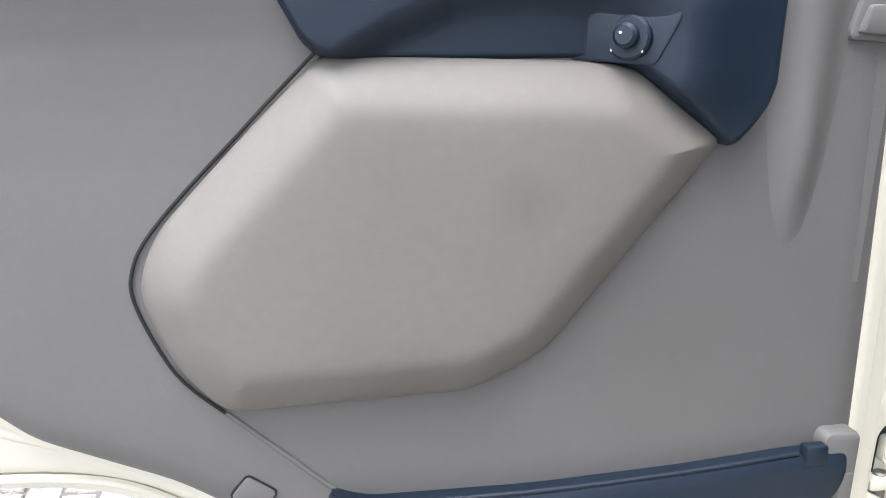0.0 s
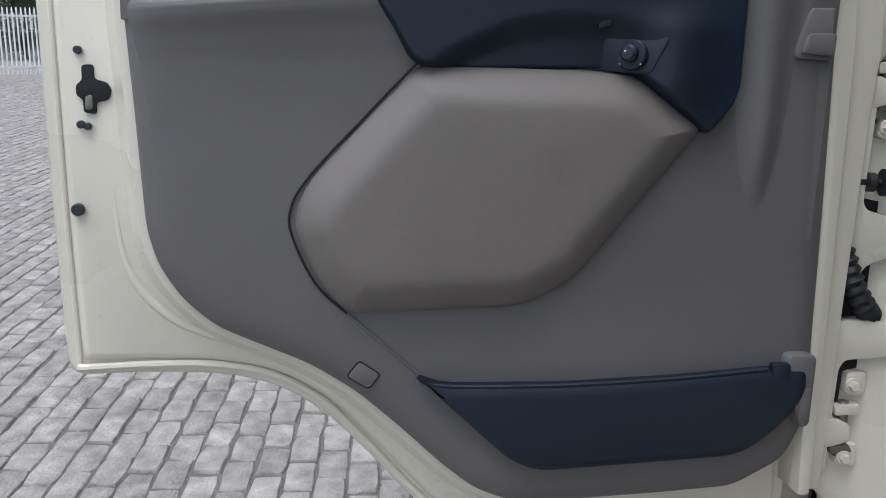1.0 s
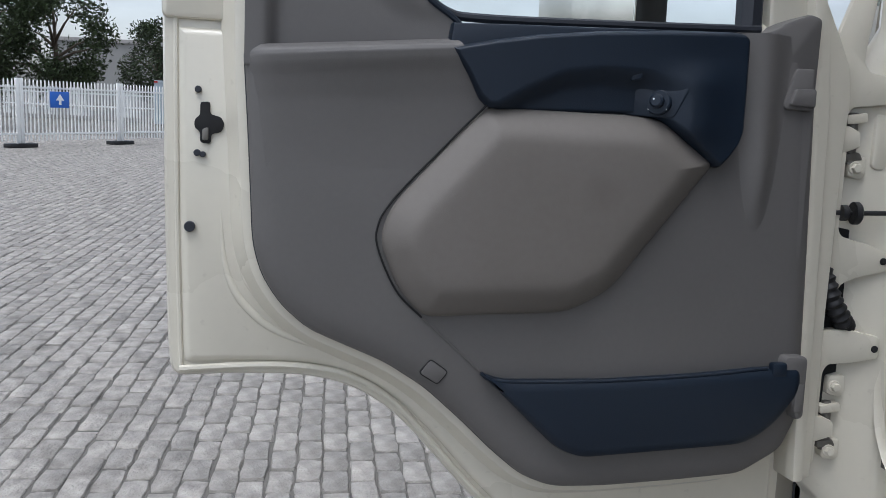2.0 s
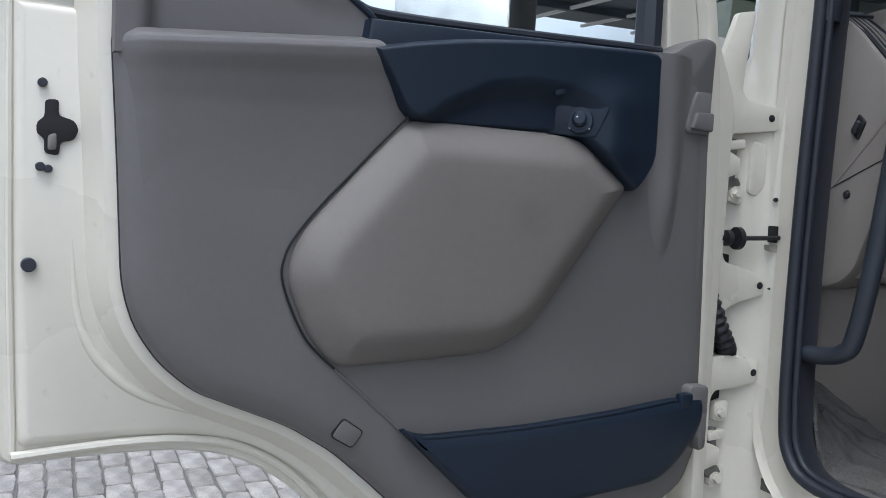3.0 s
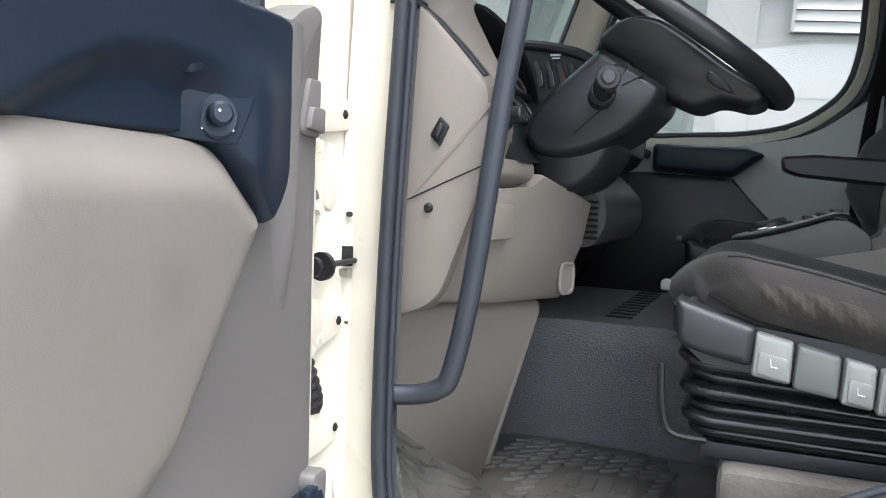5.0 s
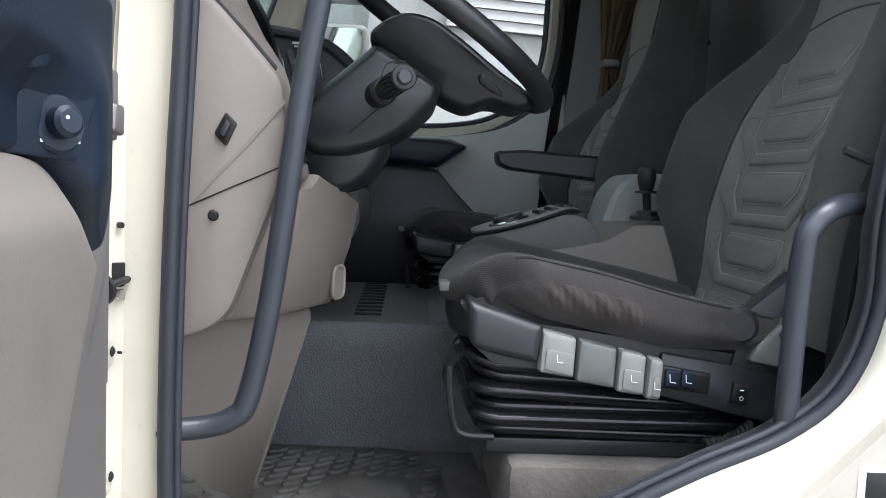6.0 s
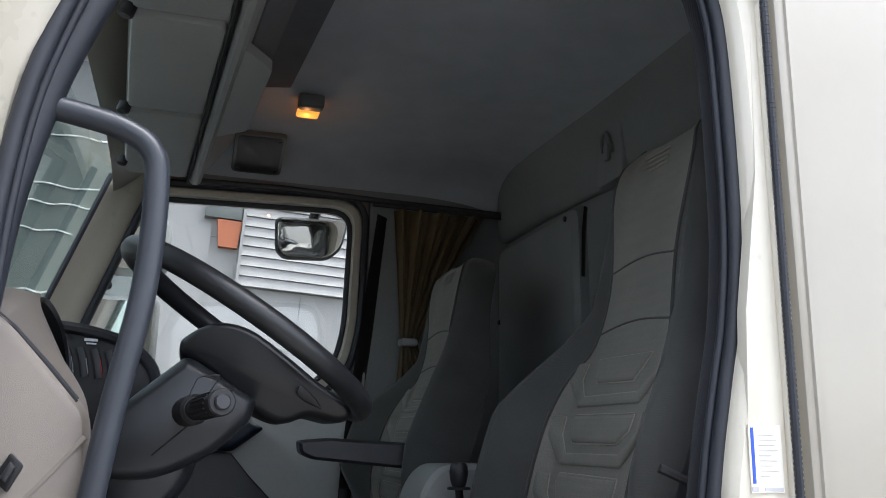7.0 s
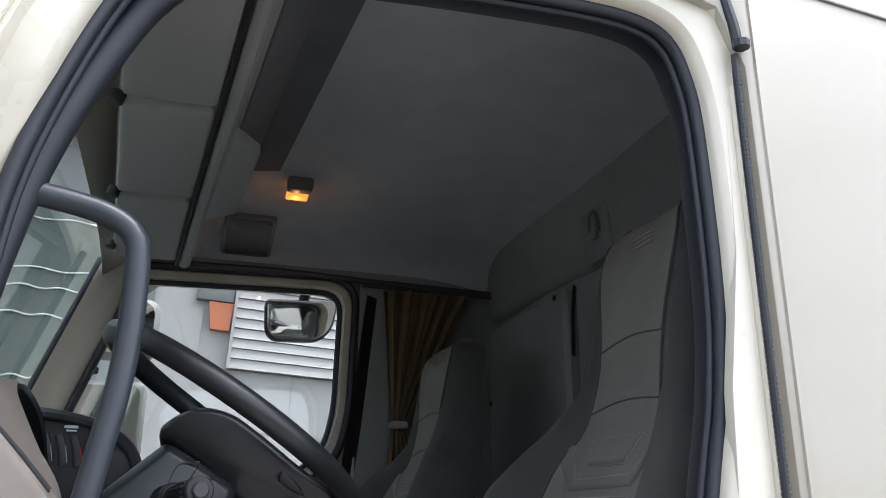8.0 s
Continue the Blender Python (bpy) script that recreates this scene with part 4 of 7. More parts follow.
gro = smooth([(0.669, 0.0325, 1.724), (0.705, 0.0264, 1.686), (0.74, 0.023, 1.648), (0.775, 0.021, 1.611), (0.806, 0.0225, 1.575), (0.823, 0.0225, 1.545), (0.824, 0.0225, 1.51), (0.794, 0.0225, 1.444), (0.753, 0.0225, 1.4025)], 6)
part("pad_gap", sweep(B(), gro, 0.0016, 8), DARK, door)
part("panel_seam", sweep(B(), [(0.753, 0.0205, 1.4025), (0.70, 0.0205, 1.355), (0.655, 0.0205, 1.314)], 0.0024, 8), TRIM, trim)

# map pocket
pk = [(0.661, 1.318), (0.625, 1.304), (0.456, 1.301), (0.293, 1.307), (0.17, 1.316), (0.105, 1.316), (0.1, 1.28), (0.14, 1.225), (0.195, 1.188), (0.49, 1.176), (0.53, 1.193)]
pocket = part("map_pocket", pad(B(), pk, [(0, 0.018), (0, 0.034), (0.002, 0.04), (0.008, 0.044), (0.016, 0.045)], UW, [0.008, 0.03, 0.03, 0.03, 0.01, 0.01, 0.02, 0.03, 0.03, 0.02, 0.02], 4), NAVY, door)
part("pocket_lip", sweep(B(), smooth([(0.66, 0.036, 1.318), (0.625, 0.038, 1.305), (0.456, 0.038, 1.302), (0.293, 0.038, 1.308), (0.165, 0.038, 1.318)], 5), 0.0032, 8), NAVY, pocket)
ec = rounded([(0.09, 1.335), (0.133, 1.338), (0.137, 1.318), (0.122, 1.30), (0.118, 1.26), (0.105, 1.225), (0.09, 1.23)], 0.008, 3)
part("pocket_end_cap", plate(B(), ec, 0.015, 0.04, UW, 0.006), TRIM, door)
part("pocket_nub", box(B(), (0.133, 0.03, 1.303), (0.16, 0.046, 1.327), 0.004, 2), NAVY, pocket)
part("end_cap_step", plate(B(), rounded([(0.094, 1.29), (0.112, 1.29), (0.112, 1.24), (0.094, 1.24)], 0.004, 2), 0.02, 0.042, UW, 0.003), TRIM, door)
# stop block, square cap, smudges
sb = rounded([(0.116, 1.811), (0.148, 1.81), (0.153, 1.8), (0.168, 1.752), (0.165, 1.744), (0.116, 1.743)], 0.004, 3)
stop = part("stop_block", plate(B(), sb, 0.012, 0.026, UW, 0.003), TRIM, door)
part("stop_step", plate(B(), rounded([(0.114, 1.778), (0.152, 1.777), (0.161, 1.751), (0.114, 1.748)], 0.004, 3), 0.022, 0.032, UW, 0.003), TRIM, stop)
sq = rounded([(0.752, 1.3155), (0.736, 1.336), (0.709, 1.3165), (0.724, 1.298)], 0.005, 3)
part("square_cap_gap", plate(B(), inset(sq, -0.0015), 0.017, 0.0206, UW), DARK, trim)
part("square_cap", plate(B(), sq, 0.017, 0.0225, UW, 0.0015), TRIM, door)
# lock in the door's edge
lk = rounded([(1.082, 1.711), (1.068, 1.712), (1.068, 1.694), (1.052, 1.69), (1.047, 1.68), (1.052, 1.668), (1.066, 1.665), (1.067, 1.65), (1.082, 1.652), (1.082, 1.668), (1.09, 1.673), (1.09, 1.686), (1.082, 1.692)], 0.004, 2)
lock = part("door_lock", plate(B(), lk, -0.06, -0.0405, UW, 0.001), DARK, door)
part("lock_claw", plate(B(), rounded([(1.079, 1.672), (1.07, 1.675), (1.07, 1.656), (1.079, 1.655)], 0.003, 2), -0.045, -0.0385, UW, 0.001), DULL, lock)
for u, z, r in ((1.085, 1.729, 0.005), (1.086, 1.637, 0.005), (1.078, 1.635, 0.0045), (1.096, 1.528, 0.008), (0.615, 1.179, 0.003)):
    disc(b := B(), (u, -0.045 if u > 0.7 else -0.03, z), (0, 1, 0), r, 0.008 if u > 0.7 else 0.022, 16, 0.001)
    part("rubber_plug", b, RUBBER, door)

# outside mirror of this door, seen through its window
mir = thing("side_mirror", "tall black side mirror outside the driver's window", "mirror", (0.4, -0.3, 1.95), DOOR)
MQ = Matrix.Translation((0.285, -0.37, 0)) @ Matrix.Rotation(radians(-64), 4, "Z")


def mirror_box(lo, hi, r):
    b2 = box(B(), lo, hi, r, 3)
    b2.transform(MQ)
    return b2


part("housing", mirror_box((-0.05, -0.1, 1.8), (0.25, 0.0, 2.45), 0.03), BLACK, mir)
part("mirror_face", mirror_box((-0.035, -0.004, 1.82), (0.235, 0.004, 2.43), 0.003), MIRROR, mir)
part("arm", sweep(B(), [(0.1, -0.07, 2.25), (0.16, -0.25, 2.25), (0.27, -0.4, 2.25)], 0.016, 10), BLACK, mir)


# ---- cab interior ----
# ceiling and wall linings
def liner(a, c):
    y = 0.03 + 1.912 * c
    x = 0.28 + 1.15 * a
    z = 2.815 - 0.12 * max(0, (0.12 - c) / 0.12) ** 2
    k = min(1.0, max(0.0, (y - 1.63) / 0.312))
    z -= 0.115 * (1 - math.sqrt(1 - 0.985 * k ** 2.2))
    k = max(0.0, (a - 0.6) / 0.4)
    return Vector((x, y, z - 0.10 * (1 - math.sqrt(1 - 0.9 * k ** 2.5))))


solo("ceiling", grid(B(), liner, 28, 60, lambda a, c: liner(a, c) + Vector((0, 0, 0.02))), LINER, "dark grey felt headliner of the cab", "ceiling", (0.8, 1.0, 2.8), kind="structure")
solo("wall_rear", plate(B(), [(0.03, 1.1), (2.0, 1.1), (2.0, 2.8), (0.03, 2.8)], 1.46, 1.44, YZ), WALLM, "grey lined rear wall of the cab", "wall", (1.45, 1.0, 1.1), kind="structure")
solo("wall_left", plate(B(), [(1.03, 1.1), (1.46, 1.1), (1.46, 2.78), (0.97, 2.66), (1.07, 2.5), (1.08, 2.1), (1.03, 1.75)], 0.035, 0.055, XZ), NIGHT, "navy lining behind the door frame, darkened for its shade", "wall", (1.25, 0.045, 1.1), kind="structure")
b = plate(B(), [(0.9, 1.1), (1.46, 1.1), (1.46, 2.87), (0.25, 2.87), (0.25, 2.7), (0.9, 2.69)], 1.965, 1.94, XZ)
solo("wall_right", b, WALLM, "grey lining beside the passenger seat", "wall", (1.2, 1.95, 1.1), kind="structure")
rp = thing("rear_wall_pad", "large grey padded panel on the rear wall", "wall panel", (1.43, 1.6, 1.85))
part("pad", pad(B(), [(1.25, 1.88), (1.93, 1.88), (1.93, 2.53), (1.27, 2.53)], [(0, 1.44), (0, 1.41), (0.015, 1.395), (0.05, 1.39)], YZ, 0.05, 4), WALLM, rp)
for y, z in ((1.9, 2.25), (1.32, 2.5)):
    part("stud", disc(B(), (1.392, y, z), (-1, 0, 0), 0.009, 0.006, 12, 0.002), BLACK, rp)
solo("pull_strap", sweep(B(), [(1.39, 1.175, 2.5), (1.38, 1.172, 2.42), (1.376, 1.172, 2.29)], 0.011, 8, squash=0.35), BLACK, "black webbing strap hanging on the rear wall", "strap", (1.385, 1.172, 2.29))
# reaches below the floor so the shaded gap by the pillar reads dark
solo("wall_front", plate(B(), [(0.0, 0.86), (2.0, 0.86), (2.0, 2.0), (0.15, 2.0), (0.13, 1.8), (0.0, 1.78)], -0.23, -0.2, YZ), NIGHT, "lined bulkhead under the dashboard, darkened for its shade", "wall", (-0.2, 1.0, 1.1), kind="structure")
solo("wall_footwell", plate(B(), [(-0.22, 1.1), (0.0, 1.1), (0.0, 1.9), (-0.22, 1.9)], 1.99, 1.945, XZ), NIGHT, "lining of the passenger footwell, darkened for its shade", "wall", (-0.1, 1.95, 1.1), kind="structure")
# floor, mats, engine tunnel
solo("floor", box(B(), (-0.22, 0.03, 1.118), (1.44, 1.94, 1.14)), CARPET, "grey carpet on the cab floor", "floor", (0.6, 1.0, 1.12), kind="structure")
mt = thing("floor_mat", "worn black ribbed rubber floor mat", "mat", (0.3, 0.33, 1.14))
part("mat", plate(B(), rounded([(0.05, 0.07), (0.56, 0.07), (0.52, 0.3), (0.46, 0.42), (0.445, 0.6), (0.39, 0.72), (0.06, 0.73)], [0.03, 0.03, 0.08, 0.08, 0.08, 0.05, 0.03], 4), 1.139, 1.15, XY, 0.004), MATM, mt)
ca, sa = 0.76, 0.65
for i in range(-9, 22):
    for j in range(-12, 24):
        p0, q0 = 0.052 * i + 0.026 * (j % 2), 0.025 * j
        x, y = 0.3 + p0 * ca - q0 * sa - 0.12, 0.34 + p0 * sa + q0 * ca - 0.1
        if not (0.09 < x < 0.45 - 0.2 * max(0, y - 0.5) and 0.15 < y < 0.69) or (0.22 < x < 0.41 and 0.37 < y < 0.54) or x < 0.16 and 0.34 < y < 0.46:
            continue
        a_, b_ = 0.021, 0.0068
        o = [(x + (k0 * a_) * ca - (k1 * b_ + 0.004 * k0 * k0) * sa, y + (k0 * a_) * sa + (k1 * b_ + 0.004 * k0 * k0) * ca) for k0, k1 in ((-1, -0.5), (-0.5, -1), (0.5, -1), (1, -0.5), (1, 0.5), (0.5, 1), (-0.5, 1), (-1, 0.5))]
        part("tread", plate(B(), o, 1.149, 1.1565, XY, 0.0025), MATM, mt)
for k in range(7):
    x = 0.1 + k * 0.062
    part("edge_rib", plate(B(), rounded([(x, 0.085), (x + 0.05, 0.08), (x + 0.055, 0.125), (x + 0.01, 0.13)], 0.006, 2), 1.149, 1.155, XY, 0.003), MATM, mt)
part("name_panel", plate(B(), rounded([(0.245, 0.39), (0.39, 0.39), (0.382, 0.522), (0.248, 0.508)], 0.006, 2), 1.149, 1.154, XY, 0.002), MATM, mt)
for k in range(4):
    part("panel_bar", plate(B(), [(0.26 + k * 0.031, 0.42), (0.28 + k * 0.031, 0.42), (0.278 + k * 0.031, 0.49), (0.258 + k * 0.031, 0.49)], 1.153, 1.157, XY), MATM, mt)


def flap(a, c):
    """Upturned corner of the mat: a runs down towards the seat, c from the kick panel out to the sill."""
    p = Vector((0.006 + 0.078 * a, 0.1 + 0.295 * a, 1.342 - 0.182 * a))
    q = Vector((0.052, 0.086, 1.34)).lerp(Vector((0.092, 0.092, 1.165)), min(1.0, a * 1.7))
    if a > 0.588:
        q = Vector((0.092, 0.092, 1.165)).lerp(Vector((0.27, 0.15, 1.157)), (a - 0.588) / 0.412)
    sag = 0.035 * math.sin(math.pi * c) * (1 - a) * ease(a, 0.0, 0.3)
    return p.lerp(q, c) + Vector((0.0, 0.0, -sag + 0.0015 * math.sin(a * 40 + c * 9)))


part("upturned_flap", grid(B(), lambda a, c: flap(a, 0.62 * c), 30, 12, lambda a, c: flap(a, 0.62 * c) - Vector((0.004, 0.002, 0.006))), MATM, mt, "upturned ribbed corner of the mat", sharp=60)
part("pebbled_edge", grid(B(), lambda a, c: flap(a, 0.6 + 0.4 * c) + Vector((0.0, 0, 0.002)), 30, 8, lambda a, c: flap(a, 0.6 + 0.4 * c) - Vector((0.004, 0.002, 0.006))), PEBBLE, mt, "pebbled grey edge of the mat", sharp=60)
for k, (c, a0, a1) in enumerate(((0.1, 0.12, 0.5), (0.2, 0.3, 0.75), (0.3, 0.15, 0.55), (0.4, 0.3, 0.85), (0.5, 0.2, 0.6), (0.16, 0.6, 0.92), (0.33, 0.65, 0.95))):
    part("flap_rib", sweep(B(), [flap(a0 + (a1 - a0) * i / 8, c + 0.04 * math.sin(i * 0.5 + k)) + Vector((0.001, 0, 0.0)) for i in range(9)], 0.0042, 8, squash=0.6), MATM, mt)
part("mat_stud", disc(B(), flap(0.2, 0.55), (0.8, -0.3, 0.5), 0.008, 0.007, 14, 0.002), BLACK, mt)
sillc = plate(B(), rounded([(0.075, 0.03), (0.52, 0.03), (0.62, 0.08), (0.5, 0.12), (0.07, 0.1)], 0.01, 2), 1.14, 1.165, XY, 0.006)
solo("sill_cover", sillc, CARPET, "textured grey step cover inside the sill", "sill cover", (0.3, 0.07, 1.14))
tun = thing("engine_tunnel", "black pebbled engine tunnel cover between the seats", "tunnel cover", (0.4, 1.0, 1.14))
tp = [(0.735, 1.139), (0.725, 1.2), (0.69, 1.36), (0.685, 1.4), (0.70, 1.42), (1.0, 1.421), (1.42, 1.421), (1.46, 1.39), (1.5, 1.139)]
part("cover", loft(B(), [[(x, y, z + min(0.06, max(0, x - 0.42) * 0.42)) if z > 1.2 else (x, y, z) for y, z in tp] for x in (-0.2, 0.0, 0.2, 0.35, 0.42, 0.5, 0.7, 1.0, 1.4)]), TUNNEL, tun, sharp=50)
part("top_carpet", plate(B(), rounded([(0.08, 0.7), (0.42, 0.7), (0.42, 1.4), (0.08, 1.4)], 0.02, 3), 1.41, 1.4235, XY, 0.004), MATC, tun)
for k in range(11):
    part("vent_slot", box(B(), (0.252, 0.79 + k * 0.058, 1.42), (0.312, 0.815 + k * 0.058, 1.4255)), DARK, tun)
mound = [(0.63, 1.14), (0.645, 1.3), (0.655, 1.4), (0.69, 1.455), (0.76, 1.475), (1.1, 1.48), (1.3, 1.48), (1.38, 1.44), (1.42, 1.14)]
part("rear_mound", loft(B(), [[(x + (1.6 - z) * 0.25, y, z * k + 1.14 * (1 - k)) for y, z in mound] for x, k in ((0.41, 0.55), (0.43, 0.85), (0.48, 0.98), (0.55, 1.0), (1.35, 1.0))]), TUNNEL, tun, sharp=60)

# dashboard body running across the cab
dash = thing("dashboard", "charcoal truck dashboard with a beige end panel", "dashboard", (0.0, 1.0, 1.5))
dprof = [(-0.24, 1.55), (-0.24, 1.99), (-0.1, 2.015), (0.05, 2.01), (0.12, 1.985), (0.15, 1.93), (0.13, 1.84), (0.14, 1.74), (0.12, 1.6), (0.02, 1.45)]
part("body", loft(B(), [[(x + dx, y, z) for x, z in dprof] for y, dx in ((0.46, -0.11), (0.62, -0.11), (0.765, -0.11), (0.8, 0.05), (1.3, 0.05), (1.5, 0.0), (1.93, -0.02))]), DASH_DARK, dash, sharp=50)
side = [(0.052, 1.49), (0.04, 1.975), (0.062, 1.972), (0.1, 1.943), (0.145, 1.895), (0.192, 1.842), (0.203, 1.735), (0.13, 1.53), (0.1, 1.505)]
part("side_panel", pad(B(), rounded(side, [0.01, 0.01, 0.01, 0.02, 0.02, 0.015, 0.01, 0.03, 0.03], 4), [(0, 0.14), (0, 0.09), (0.004, 0.083), (0.012, 0.08)], XZ), DASH, dash)
part("side_block", loft(B(), [[(x, y, z) for x, z in ((-0.2, 1.5), (0.05, 1.5), (0.1, 1.52), (0.17, 1.73), (0.165, 1.8), (0.125, 1.87), (0.02, 1.962), (-0.2, 1.99))] for y in (0.12, 0.17, 0.24)]), DASH, dash)
# swollen surround left of the dials, and the dark hood over them
edge0 = [(0.19, 0.16, 1.735), (0.189, 0.16, 1.79), (0.176, 0.16, 1.852), (0.15, 0.16, 1.884), (0.1, 0.16, 1.931), (0.06, 0.16, 1.968), (0.02, 0.165, 1.985)]
edge1 = [(0.165, 0.25, 1.735), (0.178, 0.252, 1.775), (0.175, 0.252, 1.835), (0.155, 0.25, 1.888), (0.128, 0.247, 1.94), (0.106, 0.243, 1.984), (0.097, 0.28, 2.008)]
lines = []
for e0, e1 in zip(edge0, edge1):
    e0, e1 = Vector(e0), Vector(e1)
    m = (e0 + e1) / 2 + Vector((0.006, -0.004, 0.01))
    lines.append([e0 + Vector((-0.03, 0, -0.01)), e0, m, e1 + Vector((0.0, -0.006, 0)), e1, e1 + Vector((-0.006, 0.008, -0.004)), e1 + Vector((-0.08, 0.015, -0.01))])
lines = [smooth([l[k] for l in lines], 5) for k in range(7)]
part("dial_surround", loft(B(), lines, cap=False, closed=False), DASH, dash, "beige moulded surround beside the dials", sharp=50)
part("side_seam", sweep(B(), [(0.05, 0.0795, 1.662), (0.13, 0.0795, 1.7), (0.202, 0.0795, 1.733)], 0.0011, 6), DARK, dash)
part("side_crease", sweep(B(), [(0.07, 0.081, 1.672), (0.15, 0.081, 1.76), (0.195, 0.081, 1.815)], 0.004, 8, squash=0.5), DASH, dash)
# vent strip along the sloping edge
vline = ((0.05, 1.982), (0.07, 1.966), (0.105, 1.938), (0.148, 1.894), (0.182, 1.856))
part("vent_strip", loft(B(), [[(x, 0.088, z), (x - 0.016, 0.162, z + 0.008), (x - 0.028, 0.162, z - 0.004), (x - 0.012, 0.088, z - 0.012)] for x, z in vline]), BLACK, dash, "black slotted vent strip")
for k in range(5):
    y = 0.096 + k * 0.014
    part("vent_fin", sweep(B(), [(x - 0.016 * (y - 0.088) / 0.074, y, z + 0.008 * (y - 0.088) / 0.074 + 0.001) for x, z in vline[1:]], 0.0025, 6), CHARC, dash)
part("vent_end", sweep(B(), [(0.068, 0.086, 1.97), (0.052, 0.165, 1.979)], 0.004, 6), BLACK, dash)
# hood and dials in front of the wheel
hd = smooth([(0.1, 0.27, 2.006), (0.1, 0.33, 2.012), (0.1, 0.42, 2.008), (0.1, 0.514, 1.994), (0.1, 0.6, 1.965), (0.1, 0.67, 1.92), (0.1, 0.72, 1.86), (0.1, 0.74, 1.78)], 6)
b = loft(B(), [[p + Vector(d) for p in hd] for d in ((-0.3, 0.05, -0.03), (-0.12, 0.016, 0.006), (-0.02, 0.002, 0.003), (0.0, 0, -0.003), (-0.003, -0.005, -0.01), (-0.1, -0.012, -0.02))], cap=False, closed=False)
part("binnacle_hood", b, DASH_DARK, dash, sharp=60)


def face_x(z):
    return 0.128 - (z - 1.84) * 0.72


part("dial_face", loft(B(), [[(face_x(z) + d, y, z) for y, z in ((0.25, 1.985), (0.6, 1.985), (0.68, 1.93), (0.74, 1.75), (0.24, 1.74))] for d in (-0.03, 0.0)]), DASH_DARK, dash)
FN = Vector((0.81, 0, 0.58))
for y, z, r in ((0.36, 1.842, 0.03), (0.43, 1.842, 0.03), (0.5, 1.845, 0.03), (0.34, 1.93, 0.045), (0.47, 1.94, 0.05), (0.59, 1.925, 0.045)):
    cc = Vector((face_x(z), y, z))
    ring_ = [cc + FN * 0.006 + Vector((0, 1, 0)) * r * math.cos(q) + Vector((-0.58, 0, 0.81)) * r * math.sin(q) for q in [k * math.pi / 12 for k in range(24)]]
    di = part("dial_ring", sweep(B(), ring_, 0.004, 8, closed=True), DULL, dash)
    part("dial_plate", disc(B(), cc, FN, r - 0.004, 0.003, 24), DASH_DARK, di)
    part("needle", sweep(B(), [cc + FN * 0.006, cc + FN * 0.006 + Vector((-0.02, -r * 0.5, r * 0.4))], 0.0015, 5), WHITE, di)
part("divider", sweep(B(), [(face_x(1.885) + 0.006, 0.27, 1.885), (face_x(1.885) + 0.006, 0.62, 1.885)], 0.007, 6), DASH_DARK, dash)
part("display", loft(B(), [[Vector((face_x(z), y, z)) + FN * h for y, z in ((0.3, 1.9), (0.36, 1.9), (0.36, 1.925), (0.3, 1.925))] for h in (0.0, 0.004)]), PAPER, dash)
# centre console face with switches
pod = rounded([(-0.2, 2.03), (0.047, 2.026), (0.163, 2.01), (0.211, 1.986), (0.248, 1.943), (0.262, 1.87), (0.25, 1.78), (0.1, 1.7), (-0.2, 1.7)], [0, 0.05, 0.05, 0.03, 0.04, 0.05, 0.03, 0.03, 0], 4)
cf = part("centre_pod", plate(B(), pod, 1.25, 0.755, XZ, 0.006), BLACK, dash, "black centre pod with a row of switches")
part("pod_rim", sweep(B(), smooth([(x, 0.752, z) for x, z in ((-0.15, 2.026), (0.047, 2.022), (0.15, 2.006), (0.2, 1.984), (0.238, 1.945), (0.253, 1.88))], 5), 0.011, 8), CHARC, cf)
for k in range(5):
    x = 0.055 + k * 0.026
    sk = part("switch", sweep(B(), smooth([(x - 0.006, 0.752, 1.985 - k * 0.002), (x + 0.002, 0.75, 1.962 - k * 0.002), (x + 0.008, 0.752, 1.93 - k * 0.002)], 4), 0.008, 8, squash=0.5), CHARC, cf)
    part("switch_mark", sweep(B(), [(x + 0.008, 0.747, 1.965 - k * 0.002), (x + 0.014, 0.747, 1.935 - k * 0.002)], 0.001, 5), INK if k != 3 else RED, sk)
part("badge_bar", box(B(), (0.108, 0.749, 1.994), (0.132, 0.753, 1.999)), WHITE, cf)
part("badge_bar", box(B(), (0.112, 0.749, 1.988), (0.13, 0.753, 1.991)), WHITE, cf)
for k in range(5):
    sk = part("switch", box(B(), (0.248, 0.79 + k * 0.085, 1.86), (0.262, 0.85 + k * 0.085, 1.925), 0.006), GREYP if k else RED, cf)
part("slot_panel", box(B(), (0.246, 0.78, 1.795), (0.262, 1.2, 1.845), 0.006), GREYP, cf)
part("tray_edge", box(B(), (0.1, 1.23, 1.83), (0.19, 1.9, 1.86), 0.01), DASH_DARK, dash)
lc = part("lower_console", pad(B(), [(0.05, 1.56), (0.24, 1.585), (0.265, 1.63), (0.26, 1.69), (0.2, 1.75), (0.05, 1.75)], [(0.01, 0.66), (0, 0.67), (0, 1.2)], XZ, 0.015, 3), TRIM, dash)
for k in range(7):
    part("vent_slat", box(B(), (0.2, 0.652, 1.6 + k * 0.0125), (0.25, 0.663, 1.606 + k * 0.0125)), DARK, lc)
sp = part("switch_panel", box(B(), (0.19, 0.76, 1.755), (0.206, 1.06, 1.81), 0.008, 3), BLACK, dash)
for y, z in ((0.8, 1.785), (0.87, 1.79), (0.93, 1.79), (0.93, 1.773), (0.985, 1.783)):
    part("switch_mark", box(B(), (0.2055, y - 0.006, z - 0.003), (0.2068, y + 0.006, z + 0.003), 0.0004), INK, sp)
part("ignition_barrel", disc(disc(B(), (0.165, 0.18, 1.802), (1, -0.1, 0.1), 0.02, 0.03, 18, 0.003), (0.19, 0.177, 1.805), (1, -0.2, 0.2), 0.013, 0.03, 14, 0.003), BLACK, dash)
